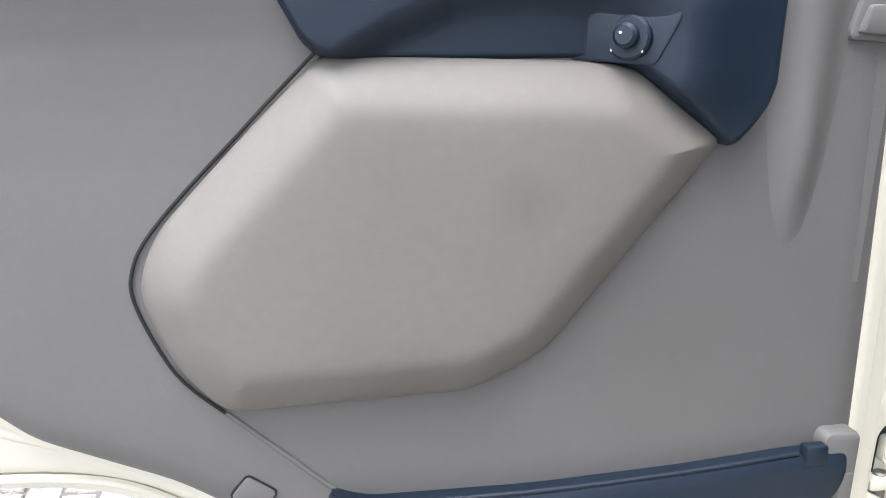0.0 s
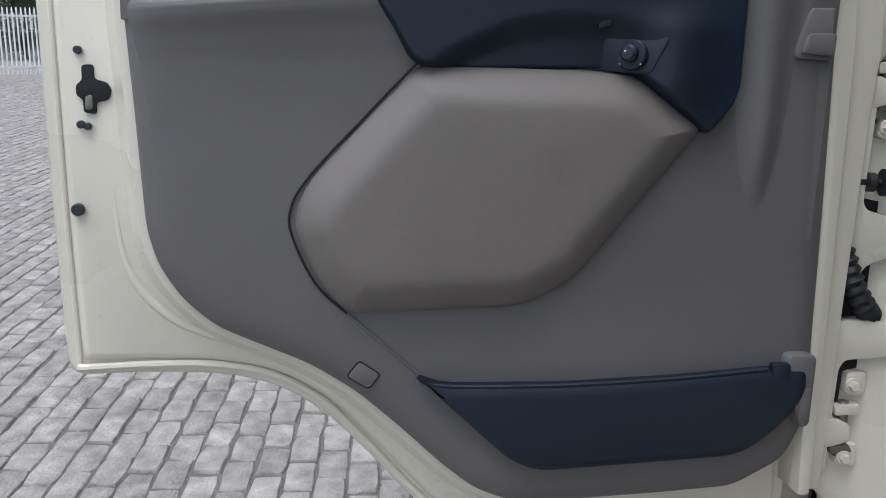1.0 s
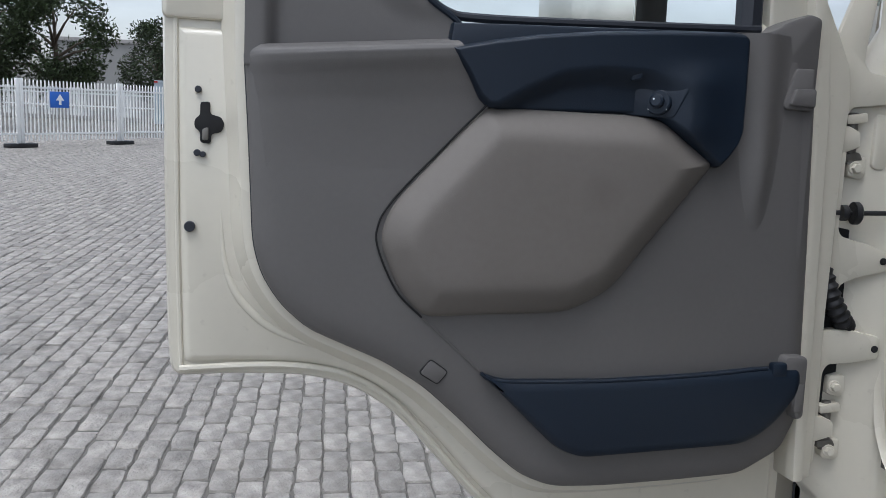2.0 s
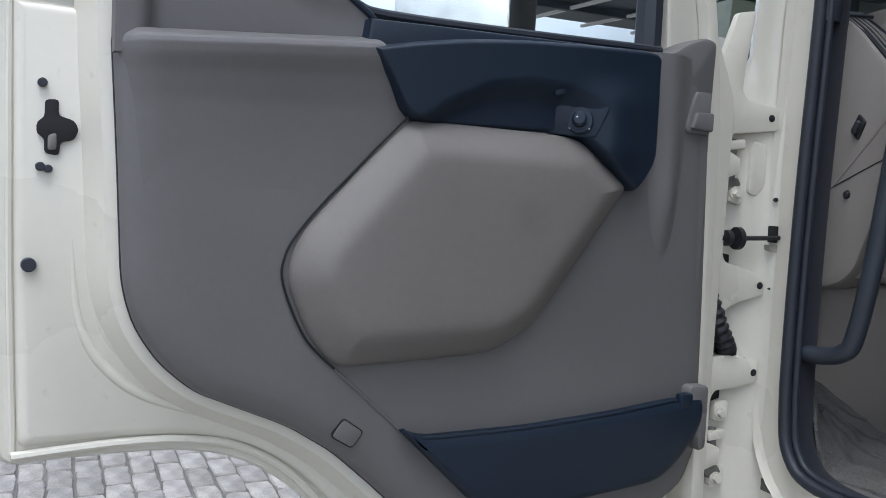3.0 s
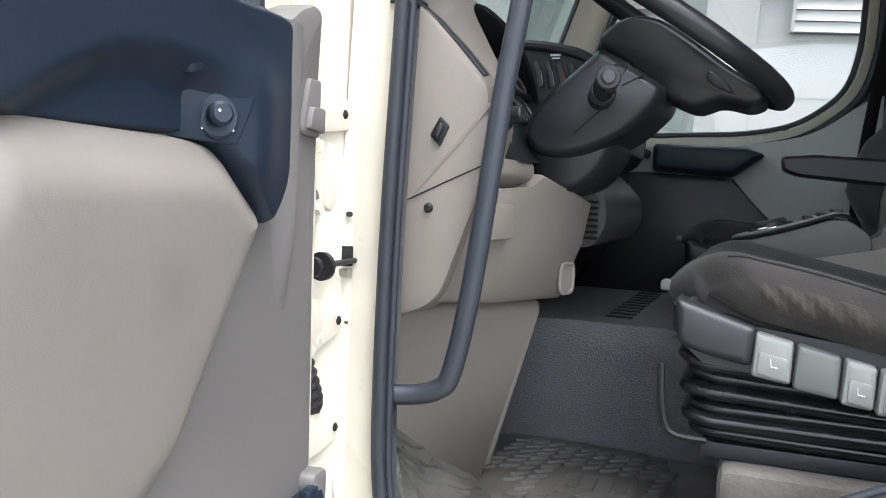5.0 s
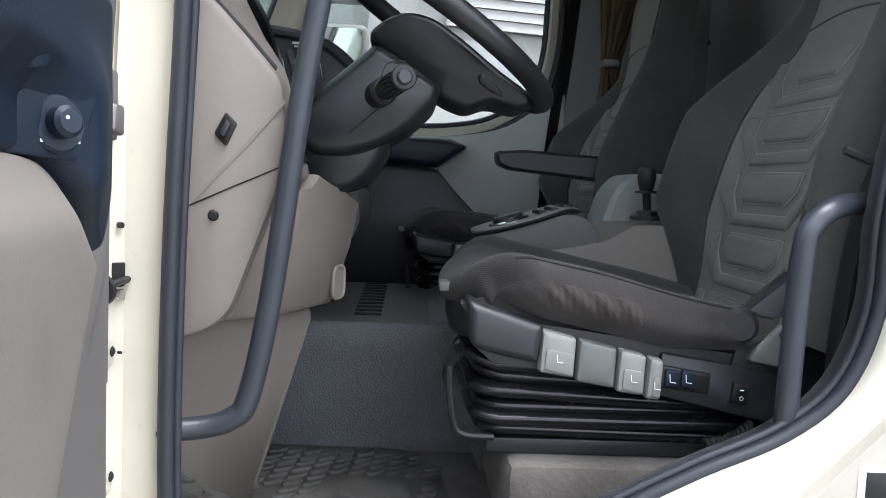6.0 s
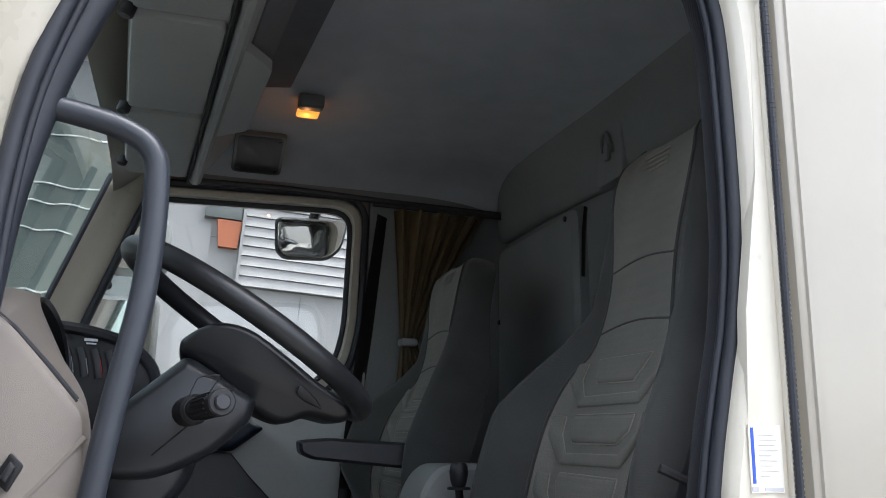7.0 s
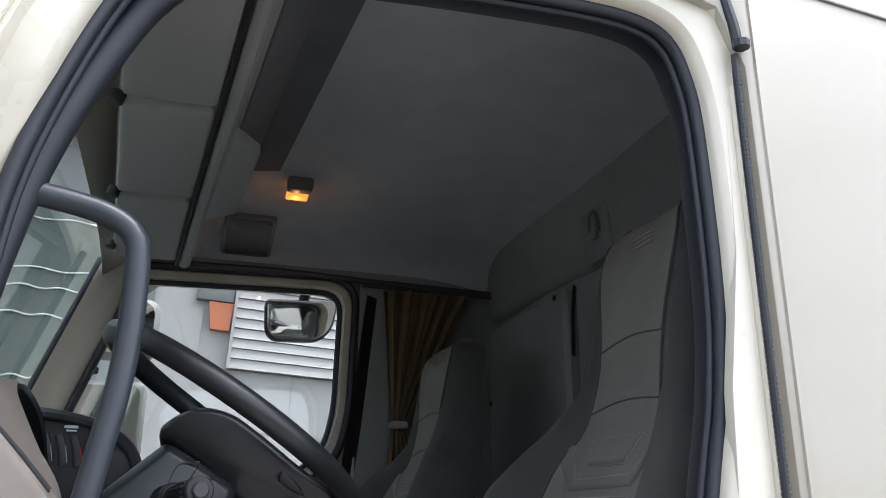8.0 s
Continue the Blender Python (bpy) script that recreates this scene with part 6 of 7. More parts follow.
    kn = part("tilt_knob", disc(B(), (0.876, 0.235, 1.515), (-0.12, -1, 0.1), 0.029, 0.034, 28, 0.008), BLACK, st)
    part("knob_ring", sweep(B(), [(0.8755 + 0.0293 * math.cos(q), 0.2185, 1.517 + 0.0293 * math.sin(q)) for q in [k * math.pi / 12 for k in range(24)]], 0.0016, 6, closed=True), CHARC, kn)
    hg = part("hinge_bracket", soften(loft(B(), [[(x, y, z) for x, z in ((0.868, 1.45), (0.89, 1.54), (0.96, 1.6), (1.08, 1.62), (1.1, 1.42), (0.95, 1.41))] for y in (0.225, 0.27)]), 0.008, 2), CHARC, st)
    part("release_tab", soften(loft(B(), [[(x, y, z) for x, z in ((0.9, 1.492), (0.945, 1.534), (0.95, 1.455), (0.889, 1.466))] for y in (0.2, 0.23)]), 0.004, 2), GREYD, hg)
    coil = [Vector((0.828 + 0.07 * t, 0.2, 1.334 + 0.034 * t * t)) + Vector((0.0, math.cos(t * 75), math.sin(t * 75))) * 0.0085 for t in [k / 110 for k in range(111)]]
    part("coiled_cable", sweep(B(), coil, 0.0032, 6), BLACK, st)
    return st


seat = make_seat((0.75, 0.455, 1.14))
seat2 = copy_thing(seat, CAB @ Matrix.Translation((0.69, 1.5, 1.27)) @ Matrix.Rotation(radians(-3.5), 4, "Y") @ Matrix.Scale(0.82, 4, (0, 0, 1)))
solo("seat_plinth", box(B(), (0.45, 1.24, 1.14), (1.12, 1.76, 1.26), 0.015), CARPET, "carpeted plinth under the passenger seat", "plinth", (0.8, 1.5, 1.14))
seat2.name = "passenger_seat"
# passenger's fold-down armrest
ar = thing("armrest", "black fold-down armrest of the passenger seat", "armrest", (0.8, 1.33, 1.75))
part("armrest_pad", pad(B(), [(0.6, 1.815), (0.68, 1.822), (0.99, 1.808), (0.99, 1.735), (0.64, 1.765), (0.605, 1.78)], [(0.008, 1.29), (0, 1.3), (0, 1.365), (0.008, 1.375)], XZ, 0.01, 3), CHARC, ar)
# belts
bl = thing("seat_belt", "black seat belt with chrome buckle tongue", "seat belt", (1.05, 0.1, 1.4))
part("webbing", sweep(B(), smooth([(1.26, 0.2, 2.4), (1.16, 0.17, 2.1), (1.06, 0.14, 1.85), (1.0, 0.125, 1.7), (0.985, 0.14, 1.5), (1.0, 0.16, 1.35)], 6), 0.024, 10, squash=0.12), BLACK, bl)
part("tongue", sweep(B(), [(1.0, 0.085, 1.765), (1.045, 0.075, 1.757)], 0.006, 8, squash=0.5), CHROME, bl)
part("tongue_cover", sweep(B(), [(0.955, 0.095, 1.785), (1.0, 0.086, 1.765)], 0.007, 8), BLACK, bl)
rec = solo("belt_recess", plate(B(), rounded([(0.97, 2.54), (1.13, 2.54), (1.13, 2.76), (0.97, 2.76)], 0.03, 4), 1.43, 1.4, YZ, 0.008), WALLM, "moulded recess with a belt guide in the rear wall", "wall recess", (1.38, 1.05, 2.54))
part("belt_guide", sweep(B(), smooth([(1.392, 1.01, 2.62), (1.388, 1.02, 2.67), (1.388, 1.04, 2.685), (1.388, 1.06, 2.67), (1.392, 1.065, 2.63)], 5), 0.005, 8), GREYD, rec)
part("guide_slot", box(B(), (1.384, 1.025, 2.6), (1.398, 1.052, 2.65), 0.006), WALLM, rec)
solo("seat_belt_passenger", sweep(B(), smooth([(0.95, 1.935, 2.62), (0.9, 1.925, 2.2), (0.86, 1.92, 1.85), (0.84, 1.91, 1.55)], 6), 0.036, 10, squash=0.12), BLACK, "black seat belt hanging by the passenger door", "seat belt", (0.88, 1.92, 1.55))
b = box(B(), (0.82, 1.89, 1.6), (0.86, 1.92, 1.66), 0.005)
solo("belt_buckle", b, BLACK, "black belt buckle by the passenger door", "belt buckle", (0.84, 1.9, 1.6))
# centre console with gear lever
cons = thing("centre_console", "beige centre console with a black control tray", "console", (0.8, 0.85, 1.5))
part("console_body", loft(B(), [[(x, y, z) for x, z in ((0.54, 1.47), (0.6, 1.57), (0.78, 1.61), (0.84, 1.645), (0.98, 1.65), (1.05, 1.6), (1.05, 1.4), (0.54, 1.4))] for y in (0.715, 0.728, 1.0, 1.02)]), DASH, cons, sharp=30)
part("console_bin", pad(B(), [(0.82, 1.58), (0.86, 1.715), (0.9, 1.762), (1.06, 1.765), (1.1, 1.6), (1.08, 1.5), (0.82, 1.5)], [(0.012, 0.985), (0, 1.0), (0, 1.18), (0.012, 1.2)], XZ, 0.03, 4), LINERMID, cons)
tray = part("control_tray", pad(B(), [(0.514, 1.604), (0.556, 1.62), (0.602, 1.633), (0.696, 1.666), (0.732, 1.662), (0.772, 1.63), (0.765, 1.585), (0.52, 1.585)], [(0.01, 0.728), (0.002, 0.731), (0, 0.74), (0, 0.955), (0.01, 0.965)], XZ, [0.006, 0.02, 0.02, 0.02, 0.02, 0.02, 0.005, 0.005], 3), TRIM, cons, sharp=50)
tl = [(0.508, 1.6115, 0.05), (0.52, 1.616, 0.085), (0.556, 1.6265, 0.112), (0.602, 1.64, 0.122), (0.65, 1.656, 0.12), (0.7, 1.6735, 0.112), (0.728, 1.672, 0.09)]
part("tray_plate", loft(B(), [[(x, 0.845 - w, z), (x, 0.845 + w, z), (x, 0.845 + w, z + 0.005), (x, 0.845 - w, z + 0.005)] for x, z, w in tl]), GREYP, tray, "silver-grey control plate")
part("plate_edge", sweep(B(), smooth([(x, 0.845 - w - 0.002, z - 0.002) for x, z, w in tl], 4), 0.004, 6), BLACK, tray)
rd_ = part("dial_base", disc(B(), (0.585, 0.80, 1.638), (-0.3, 0, 1), 0.046, 0.007, 28, 0.003), CHROME, tray)
part("rotary_dial", disc(B(), (0.583, 0.80, 1.644), (-0.3, 0, 1), 0.034, 0.012, 28, 0.005), CHARC, rd_)
for k in range(3):
    part("tray_button", box(B(), (0.645 + k * 0.026, 0.77, 1.655 + k * 0.009), (0.665 + k * 0.026, 0.87, 1.668 + k * 0.008), 0.003), BLACK, tray)
gl = thing("gear_lever", "black gear lever with a knob and collar", "gear lever", (0.9, 0.83, 1.64))
part("boot", disc(disc(B(), (0.9, 0.835, 1.655), (0, 0, 1), 0.038, 0.012, 24, 0.005), (0.9, 0.835, 1.665), (0, 0, 1), 0.024, 0.012, 20, 0.004), CHARC, gl)
part("shaft", sweep(B(), [(0.9, 0.835, 1.675), (0.893, 0.826, 1.72)], 0.009, 12), BLACK, gl)
part("collar", disc(B(), (0.893, 0.826, 1.715), (0, 0, 1), 0.026, 0.006, 20, 0.002), BLACK, gl)
part("knob", sweep(B(), [(0.893, 0.826, 1.72), (0.892, 0.825, 1.735), (0.892, 0.824, 1.752), (0.892, 0.824, 1.765), (0.892, 0.824, 1.772)], lambda t: 0.014 + 0.007 * math.sin(t * 3.0), 16), BLACK, gl)

# right door lining
rd = thing("right_door_lining", "grey moulded lining of the passenger door", "door lining", (0.4, 1.94, 1.3))
lin = [(-0.1, 1.2), (0.9, 1.2), (0.9, 2.06), (0.83, 2.02), (0.7, 1.92), (0.5, 1.885), (-0.1, 1.87)]
part("lining", plate(B(), rounded(lin, [0, 0, 0.02, 0.05, 0.1, 0.1, 0.02], 4), 1.96, 1.925, XZ, 0.006), LINING, rd)
part("door_armrest", pad(B(), [(0.2, 1.88), (0.5, 1.875), (0.56, 1.85), (0.46, 1.775), (0.2, 1.79)], [(0, 1.93), (0, 1.86), (0.01, 1.845), (0.02, 1.84)], XZ, 0.015, 4), NAVY, rd)
part("lower_lining", plate(B(), rounded([(-0.1, 1.21), (0.72, 1.21), (0.7, 1.45), (0.62, 1.6), (0.52, 1.7), (0.455, 1.772), (0.2, 1.785), (-0.1, 1.79)], [0, 0, 0.05, 0.05, 0.04, 0.02, 0.02, 0], 3), 1.93, 1.9215, XZ, 0.002), CHARC, rd, "charcoal lower part of the lining")
part("lining_seam", sweep(B(), [(0.46, 1.922, 1.77), (0.52, 1.922, 1.7), (0.62, 1.922, 1.6)], 0.0016, 6), DARK, rd)
# curtain by the passenger seat
cur = thing("curtain", "ochre cloth curtain tied back beside the passenger window", "curtain", (1.05, 1.88, 1.6))


def cloth(a, c):
    z = 2.64 - 1.15 * c
    tie = max(0.0, 1 - abs((z - 2.15) / 0.52)) ** 0.9
    w = 0.37 * (1 - 0.86 * tie)
    x = 0.972 + 0.04 * tie + w * a
    return Vector((x, 1.885 + (0.019 * math.sin(a * 34 + 0.9 * c + 1.5 * math.sin(a * 7)) + 0.01 * math.sin(a * 61 + c * 2)) * (1 - 0.4 * tie) - 0.02 * tie, z))


part("cloth", grid(B(), cloth, 96, 30, lambda a, c: cloth(a, c) + Vector((0, 0.002, 0))), CURTAIN, cur, sharp=80)
part("tie_band", box(B(), (1.005, 1.835, 2.14), (1.066, 1.9, 2.168), 0.01), GREYP, cur, "pale cloth tie band")
part("rail", sweep(B(), [(0.9, 1.9, 2.655), (1.42, 1.9, 2.65)], 0.008, 8), CHARC, cur)

# overhead console over the windscreen; its edge swings rearwards towards the driver
def swing(bm):
    for v in bm.verts:
        v.co.x -= 0.07 * (v.co.y - 1.4)
    return bm


oh = thing("overhead_console", "grey overhead console with three flaps above the windscreen", "overhead console", (0.2, 1.0, 2.6))
part("shelf_body", swing(loft(B(), [[(x, y, z) for x, z in ((0.08, 2.64), (0.29, 2.625), (0.33, 2.65), (0.40, 2.75), (0.42, 2.88), (0.1, 2.88))] for y in (0.06, 1.7)])), LINERMID, oh)
for y0, y1 in ((0.08, 0.575), (0.6, 1.1), (1.125, 1.66)):
    part("flap", swing(plate(B(), rounded([(0.085, y0), (0.268, y0), (0.268, y1), (0.085, y1)], 0.02, 3), 2.645, 2.61, XY, 0.01)), LINERMID, oh)
for y in (0.59, 1.112, 1.55):
    part("flap_pivot", swing(disc(B(), (0.082, y, 2.625), (-0.3, 0, -1), 0.016, 0.025, 14, 0.004)), BLACK, oh)
part("front_rail", swing(sweep(B(), [(0.3, 0.06, 2.628), (0.3, 1.72, 2.628)], 0.02, 10)), LINERMID, oh)
part("rail_groove", swing(sweep(B(), [(0.274, 0.06, 2.614), (0.274, 1.7, 2.614)], 0.006, 6)), DARK, oh)
part("bin_lid", plate(B(), rounded([(0.35, 0.69), (0.372, 0.701), (0.43, 0.782), (0.403, 1.191), (0.319, 1.268), (0.31, 1.2)], 0.012, 3), 2.64, 2.616, XY, 0.004), LINERMID, oh)
# closed sloping panel; its dark colour imitates the shadowed recess
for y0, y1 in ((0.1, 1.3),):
    part("bin_shade_panel", swing(loft(B(), [[(0.335, y, 2.648), (0.405, y, 2.752), (0.43, y, 2.795), (0.515, y, 2.806), (0.515, y, 2.812), (0.4, y, 2.812), (0.32, y, 2.66)] for y in (y0, y1)])), BINSHADE, oh, "dark felt panel in place of the shaded storage recess")
part("paper_slip", box(B(), (0.43, 0.62, 2.78), (0.44, 0.66, 2.84), 0.001), WHITE, oh)
hr = [(1.445, 2.56), (1.425, 2.56), (1.41, 2.57), (1.4, 2.6), (1.39, 2.7), (1.36, 2.78), (1.33, 2.82), (1.445, 2.83)]
solo("rear_header", loft(B(), [[(x + 0.012 * (1 - ease(y, 1.0, 1.5)), y, z - (0.03 if z < 2.6 else 0) * (1 - ease(y, 0.9, 1.5))) for x, z in hr] for y in (0.06, 0.5, 0.9, 1.1, 1.3, 1.5, 1.75, 1.935)]), WALLM, "grey moulded header above the rear wall", "header", (1.4, 1.0, 2.56), kind="structure", sharp=70)
spk = thing("roof_speaker", "square grey loudspeaker cover under the ceiling", "speaker", (0.46, 1.9, 2.72))
def cove(x, s_, h):
    """A place on the sloping cove: x, distance up the slope, depth below it."""
    return (x, 1.922 - 0.957 * s_ - 0.29 * h, 2.735 + 0.29 * s_ - 0.957 * h)


part("speaker_frame", plate(B(), rounded([(0.392, 0.0), (0.563, 0.0), (0.562, 0.232), (0.392, 0.228)], 0.022, 4), -0.03, 0.004, cove, 0.003), GREYD, spk)
part("grille", plate(B(), rounded([(0.402, 0.012), (0.552, 0.012), (0.551, 0.22), (0.402, 0.216)], 0.018, 4), -0.01, 0.0055, cove, 0.001), CHARC, spk)
for x, q in ((0.412, 0.028), (0.54, 0.028), (0.54, 0.2)):
    part("grille_screw", disc(B(), cove(x, q, 0.005), (0, -0.29, -0.957), 0.005, 0.003, 10), BLACK, spk)
solo("side_trim_edge", sweep(B(), [(0.25, 1.93, 2.685), (0.6, 1.93, 2.69), (0.95, 1.92, 2.675), (1.42, 1.9, 2.66)], 0.012, 8), CHARC, "dark edge of the headliner over the side window", "trim", (0.8, 1.92, 2.68), kind="structure")
lampt = thing("roof_lamp", "small roof lamp glowing amber", "lamp", (0.59, 1.375, 2.78))
part("lamp_body", box(B(), (0.553, 1.345, 2.776), (0.63, 1.395, 2.825), 0.012, 3), GREYD, lampt)
part("lamp_lens", box(B(), (0.556, 1.395, 2.772), (0.622, 1.44, 2.792), 0.006), amber, lampt, "amber glowing lamp lens")
lamp = new("roof_lamp_light", bpy.data.lights.new("roof_lamp_light", "POINT"))
lamp.data.energy, lamp.data.color, lamp.data.shadow_soft_size = 0.03, (1, 0.42, 0.13), 0.006
lamp.matrix_world = CAB @ Matrix.Translation((0.585, 1.42, 2.755))

# inner windscreen pillar trim at the left and things outside the right window
solo("pillar_trim", sweep(B(), smooth([(0.075, 0.035, 1.95), (0.088, 0.045, 2.1), (0.13, 0.05, 2.28), (0.21, 0.055, 2.47), (0.28, 0.055, 2.56)], 6), 0.022, 12), RUBBER, "dark trim of the windscreen pillar", "trim", (0.08, 0.04, 1.95), kind="structure")
km = thing("kerb_mirror", "black kerb mirror outside the passenger window", "mirror", (0.7, 2.16, 2.5))
part("housing", pad(B(), [(0.575, 2.645), (0.86, 2.655), (0.84, 2.54), (0.79, 2.495), (0.62, 2.49), (0.585, 2.52)], [(0.006, 0.004), (0, 0.012), (0.005, 0.05), (0.04, 0.08)], lambda a, b2, h: (a, 2.158 - (b2 - 2.57) * 0.25 + h + 1.1 * (b2 - 2.58) ** 2 + 0.5 * (a - 0.72) ** 2, b2), 0.03, 4), BLACK, km)
part("mirror_face", pad(B(), [(0.585, 2.637), (0.85, 2.646), (0.832, 2.545), (0.785, 2.502), (0.625, 2.498), (0.594, 2.525)], [(0, 0.004), (0, 0.0), (0.006, -0.0015)], lambda a, b2, h: (a, 2.15 - (b2 - 2.57) * 0.25 + h + 1.1 * (b2 - 2.58) ** 2 + 0.5 * (a - 0.72) ** 2, b2), 0.03, 4), MIRROR, km)
part("bracket", sweep(B(), [(0.74, 2.12, 2.72), (0.73, 2.18, 2.67), (0.72, 2.19, 2.63)], 0.02, 8), BLACK, km)
rm = thing("main_mirror", "grey double mirror outside the passenger window", "mirror", (0.1, 2.3, 2.0))
part("housing", box(B(), (-0.06, 2.25, 1.98), (0.186, 2.36, 2.32), 0.03, 3), GREYP, rm)
part("mirror_face", plate(B(), rounded([(-0.05, 2.0), (0.165, 2.0), (0.165, 2.3), (-0.05, 2.3)], 0.03, 4), 2.252, 2.245, XZ), MIRROR, rm)
part("upper_housing", box(B(), (-0.03, 2.25, 2.4), (0.205, 2.36, 2.64), 0.05, 3), GREYP, rm)
part("upper_mirror_face", plate(B(), rounded([(-0.015, 2.42), (0.185, 2.42), (0.185, 2.62), (-0.015, 2.62)], 0.06, 5), 2.252, 2.245, XZ), MIRROR, rm)
for z in (2.05, 2.36):
    part("arm", sweep(B(), [(-0.1, 2.07, z), (-0.08, 2.2, z), (0.0, 2.3, z)], 0.016, 8), BLACK, rm)


# ---- the yard, in world coordinates ----
# hall behind the truck's far side
HY = 7.0
hall = thing("warehouse", "light grey warehouse with louvred cladding", "building", (0, HY, 0), WORLD)
part("wall", box(B(), (-10.3, HY, 0), (12, HY + 0.4, 5.6)), CLAD, hall)
for x in (-6.4, -2.6, 1.2, 5.0):
    part("panel_joint", box(B(), (x, HY - 0.012, 0), (x + 0.03, HY + 0.01, 5.6)), GREYP, hall)
for z in (1.0, 2.0, 3.0, 4.0, 5.0):
    part("panel_joint", box(B(), (-10.3, HY - 0.008, z), (12, HY + 0.01, z + 0.02)), GREYP, hall)
lv = part("louvre_frame", box(B(), (0.58, HY - 0.03, 3.55), (4.6, HY, 4.42), 0.01), BAY, hall)
for k in range(9):
    z = 3.56 + k * 0.096
    part("louvre_slat", loft(B(), [[(x, HY - 0.03, z), (x, HY - 0.075, z), (x, HY - 0.07, z + 0.006), (x, HY - 0.058, z + 0.0915), (x, HY - 0.03, z + 0.0915)] for x in (0.6, 4.58)]), CLAD, lv)
for x in (0.57, 4.58):
    part("louvre_side", box(B(), (x, HY - 0.11, 3.55), (x + 0.03, HY, 4.44)), CLAD, lv)
part("fascia", box(B(), (0.6, HY - 0.12, 4.44), (6, HY, 5.4), 0.01), CLAD, hall)
part("orange_sign", plate(B(), [(0.38, 3.9), (0.55, 3.9), (0.57, 4.16), (0.34, 4.16)], HY, HY - 0.08, XZ), ORANGE, hall)
part("dark_hatch", box(B(), (0.22, HY - 0.09, 4.17), (0.56, HY, 4.38), 0.005), BAY, hall)
part("bay_panel", box(B(), (-8, HY - 0.03, 0.1), (0.3, HY, 4.1)), CLAD, hall)
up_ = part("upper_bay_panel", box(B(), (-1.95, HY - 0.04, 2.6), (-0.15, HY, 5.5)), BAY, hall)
# wavy white bars imitate the reflections seen in the windscreen
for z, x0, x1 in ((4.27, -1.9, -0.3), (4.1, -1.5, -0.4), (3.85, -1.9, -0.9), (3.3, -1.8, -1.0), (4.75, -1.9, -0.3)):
    part("reflection_strip", sweep(B(), [(x0 + (x1 - x0) * k / 24, HY - 0.05, z + 0.012 * math.sin(k * 0.9 + z * 7)) for k in range(25)], 0.009, 6), WHITE, up_)
part("roof_edge", box(B(), (-10.5, HY - 0.3, 5.6), (12, HY + 0.6, 5.8)), CLAD, hall)
part("strip_light", box(B(), (-8, HY - 0.05, 3.6), (-5.5, HY, 3.66)), WHITE, hall)
# dark loading canopy along the hall, ahead of the truck
cano = thing("loading_canopy", "dark loading canopy with strip lights on the warehouse", "canopy", (-6, 5.5, 4.0), WORLD)
part("slab", box(B(), (-10.2, 4.1, 4.08), (-5.0, HY - 0.01, 4.5), 0.02), CANOPY, cano)
for x in (-9, -7.5, -6):
    part("joist", box(B(), (x, 4.15, 3.98), (x + 0.1, HY - 0.01, 4.08)), CANOPY, cano)
for y in (4.7, 5.6, 6.5):
    part("strip_light", box(B(), (-10.1, y, 3.99), (-5.2, y + 0.05, 4.03)), WHITE, cano)
for x in (-10.05, -6.2):
    part("post", sweep(B(), [(x, 6.8, 0), (x, 6.8, 4.08)], 0.07, 10), CANOPY, cano)

# fence of movable panels
FD = Vector((-0.88, 0.475, 0)).normalized()
F0 = Vector((-35.9, -8.5, 0))
fence = thing("fence_panel", "white movable palisade fence panel on rubber feet", "fence", (0, 0, 0), Matrix.Identity(4), group="yard fence")
FL = 4.4
for x in (0.06, FL - 0.06):
    part("post", box(B(), (x - 0.06, -0.04, 0.1), (x + 0.06, 0.04, 2.3), 0.008), FENCE, fence)
for z in (0.42, 1.98):
    part("rail", box(B(), (0.1, -0.03, z), (FL - 0.1, 0.03, z + 0.06)), FENCE, fence)
for k in range(26):
    x = 0.24 + k * 0.157
    part("pale", loft(B(), [[(x - 0.017, y, 0.22), (x + 0.017, y, 0.22), (x + 0.017, y, 2.2), (x, y, 2.27), (x - 0.017, y, 2.2)] for y in (-0.02, 0.02)]), FENCE, fence)
for x in (-0.3, FL - 0.5):
    part("foot", box(B(), (x, -0.2, 0.0), (x + 0.8, 0.2, 0.14), 0.02), BLACK, fence)
for k in range(7):
    o = F0 - FD * (FL + 0.05) * (k + 1)
    mtx = Matrix.Translation(o) @ Matrix.Rotation(math.atan2(FD.y, FD.x), 4, "Z")
    if k:
        copy_thing(fence, mtx)
    else:
        fence.matrix_basis = mtx
sgn = thing("direction_sign", "blue square sign with a white arrow on the fence", "sign", (0, 0, 0), Matrix.Translation(F0 - FD * 7.4 + Vector((0.1, 0.1, 0))) @ Matrix.Rotation(math.atan2(FD.y, FD.x), 4, "Z"))
part("sign_plate", box(B(), (-0.45, -0.12, 1.35), (0.35, -0.09, 1.9), 0.01), SIGNB, sgn)
part("arrow", plate(B(), [(-0.1, 1.45), (0.0, 1.45), (0.0, 1.6), (0.12, 1.6), (-0.05, 1.82), (-0.22, 1.6), (-0.1, 1.6)], -0.12, -0.128, XZ), WHITE, sgn)

# site cabin
cb = thing("site_cabin", "pale blue-grey corrugated steel container", "container", (0, 0, 0), Matrix.Translation((-52.0, -14.4, 0)) @ Matrix.Rotation(radians(12), 4, "Z"))
part("box_body", box(B(), (-2.4, 0, 0.1), (0, 2.9, 2.75), 0.03), CONTAINER, cb)
for k in range(16):
    part("rib", box(B(), (0, 0.12 + k * 0.172, 0.25), (0.05, 0.2 + k * 0.172, 2.6)), CONTAINER, cb)
for z in (0.1, 2.62):
    part("rail", box(B(), (-0.02, 0, z), (0.07, 2.9, z + 0.13)), CONTAINER, cb)
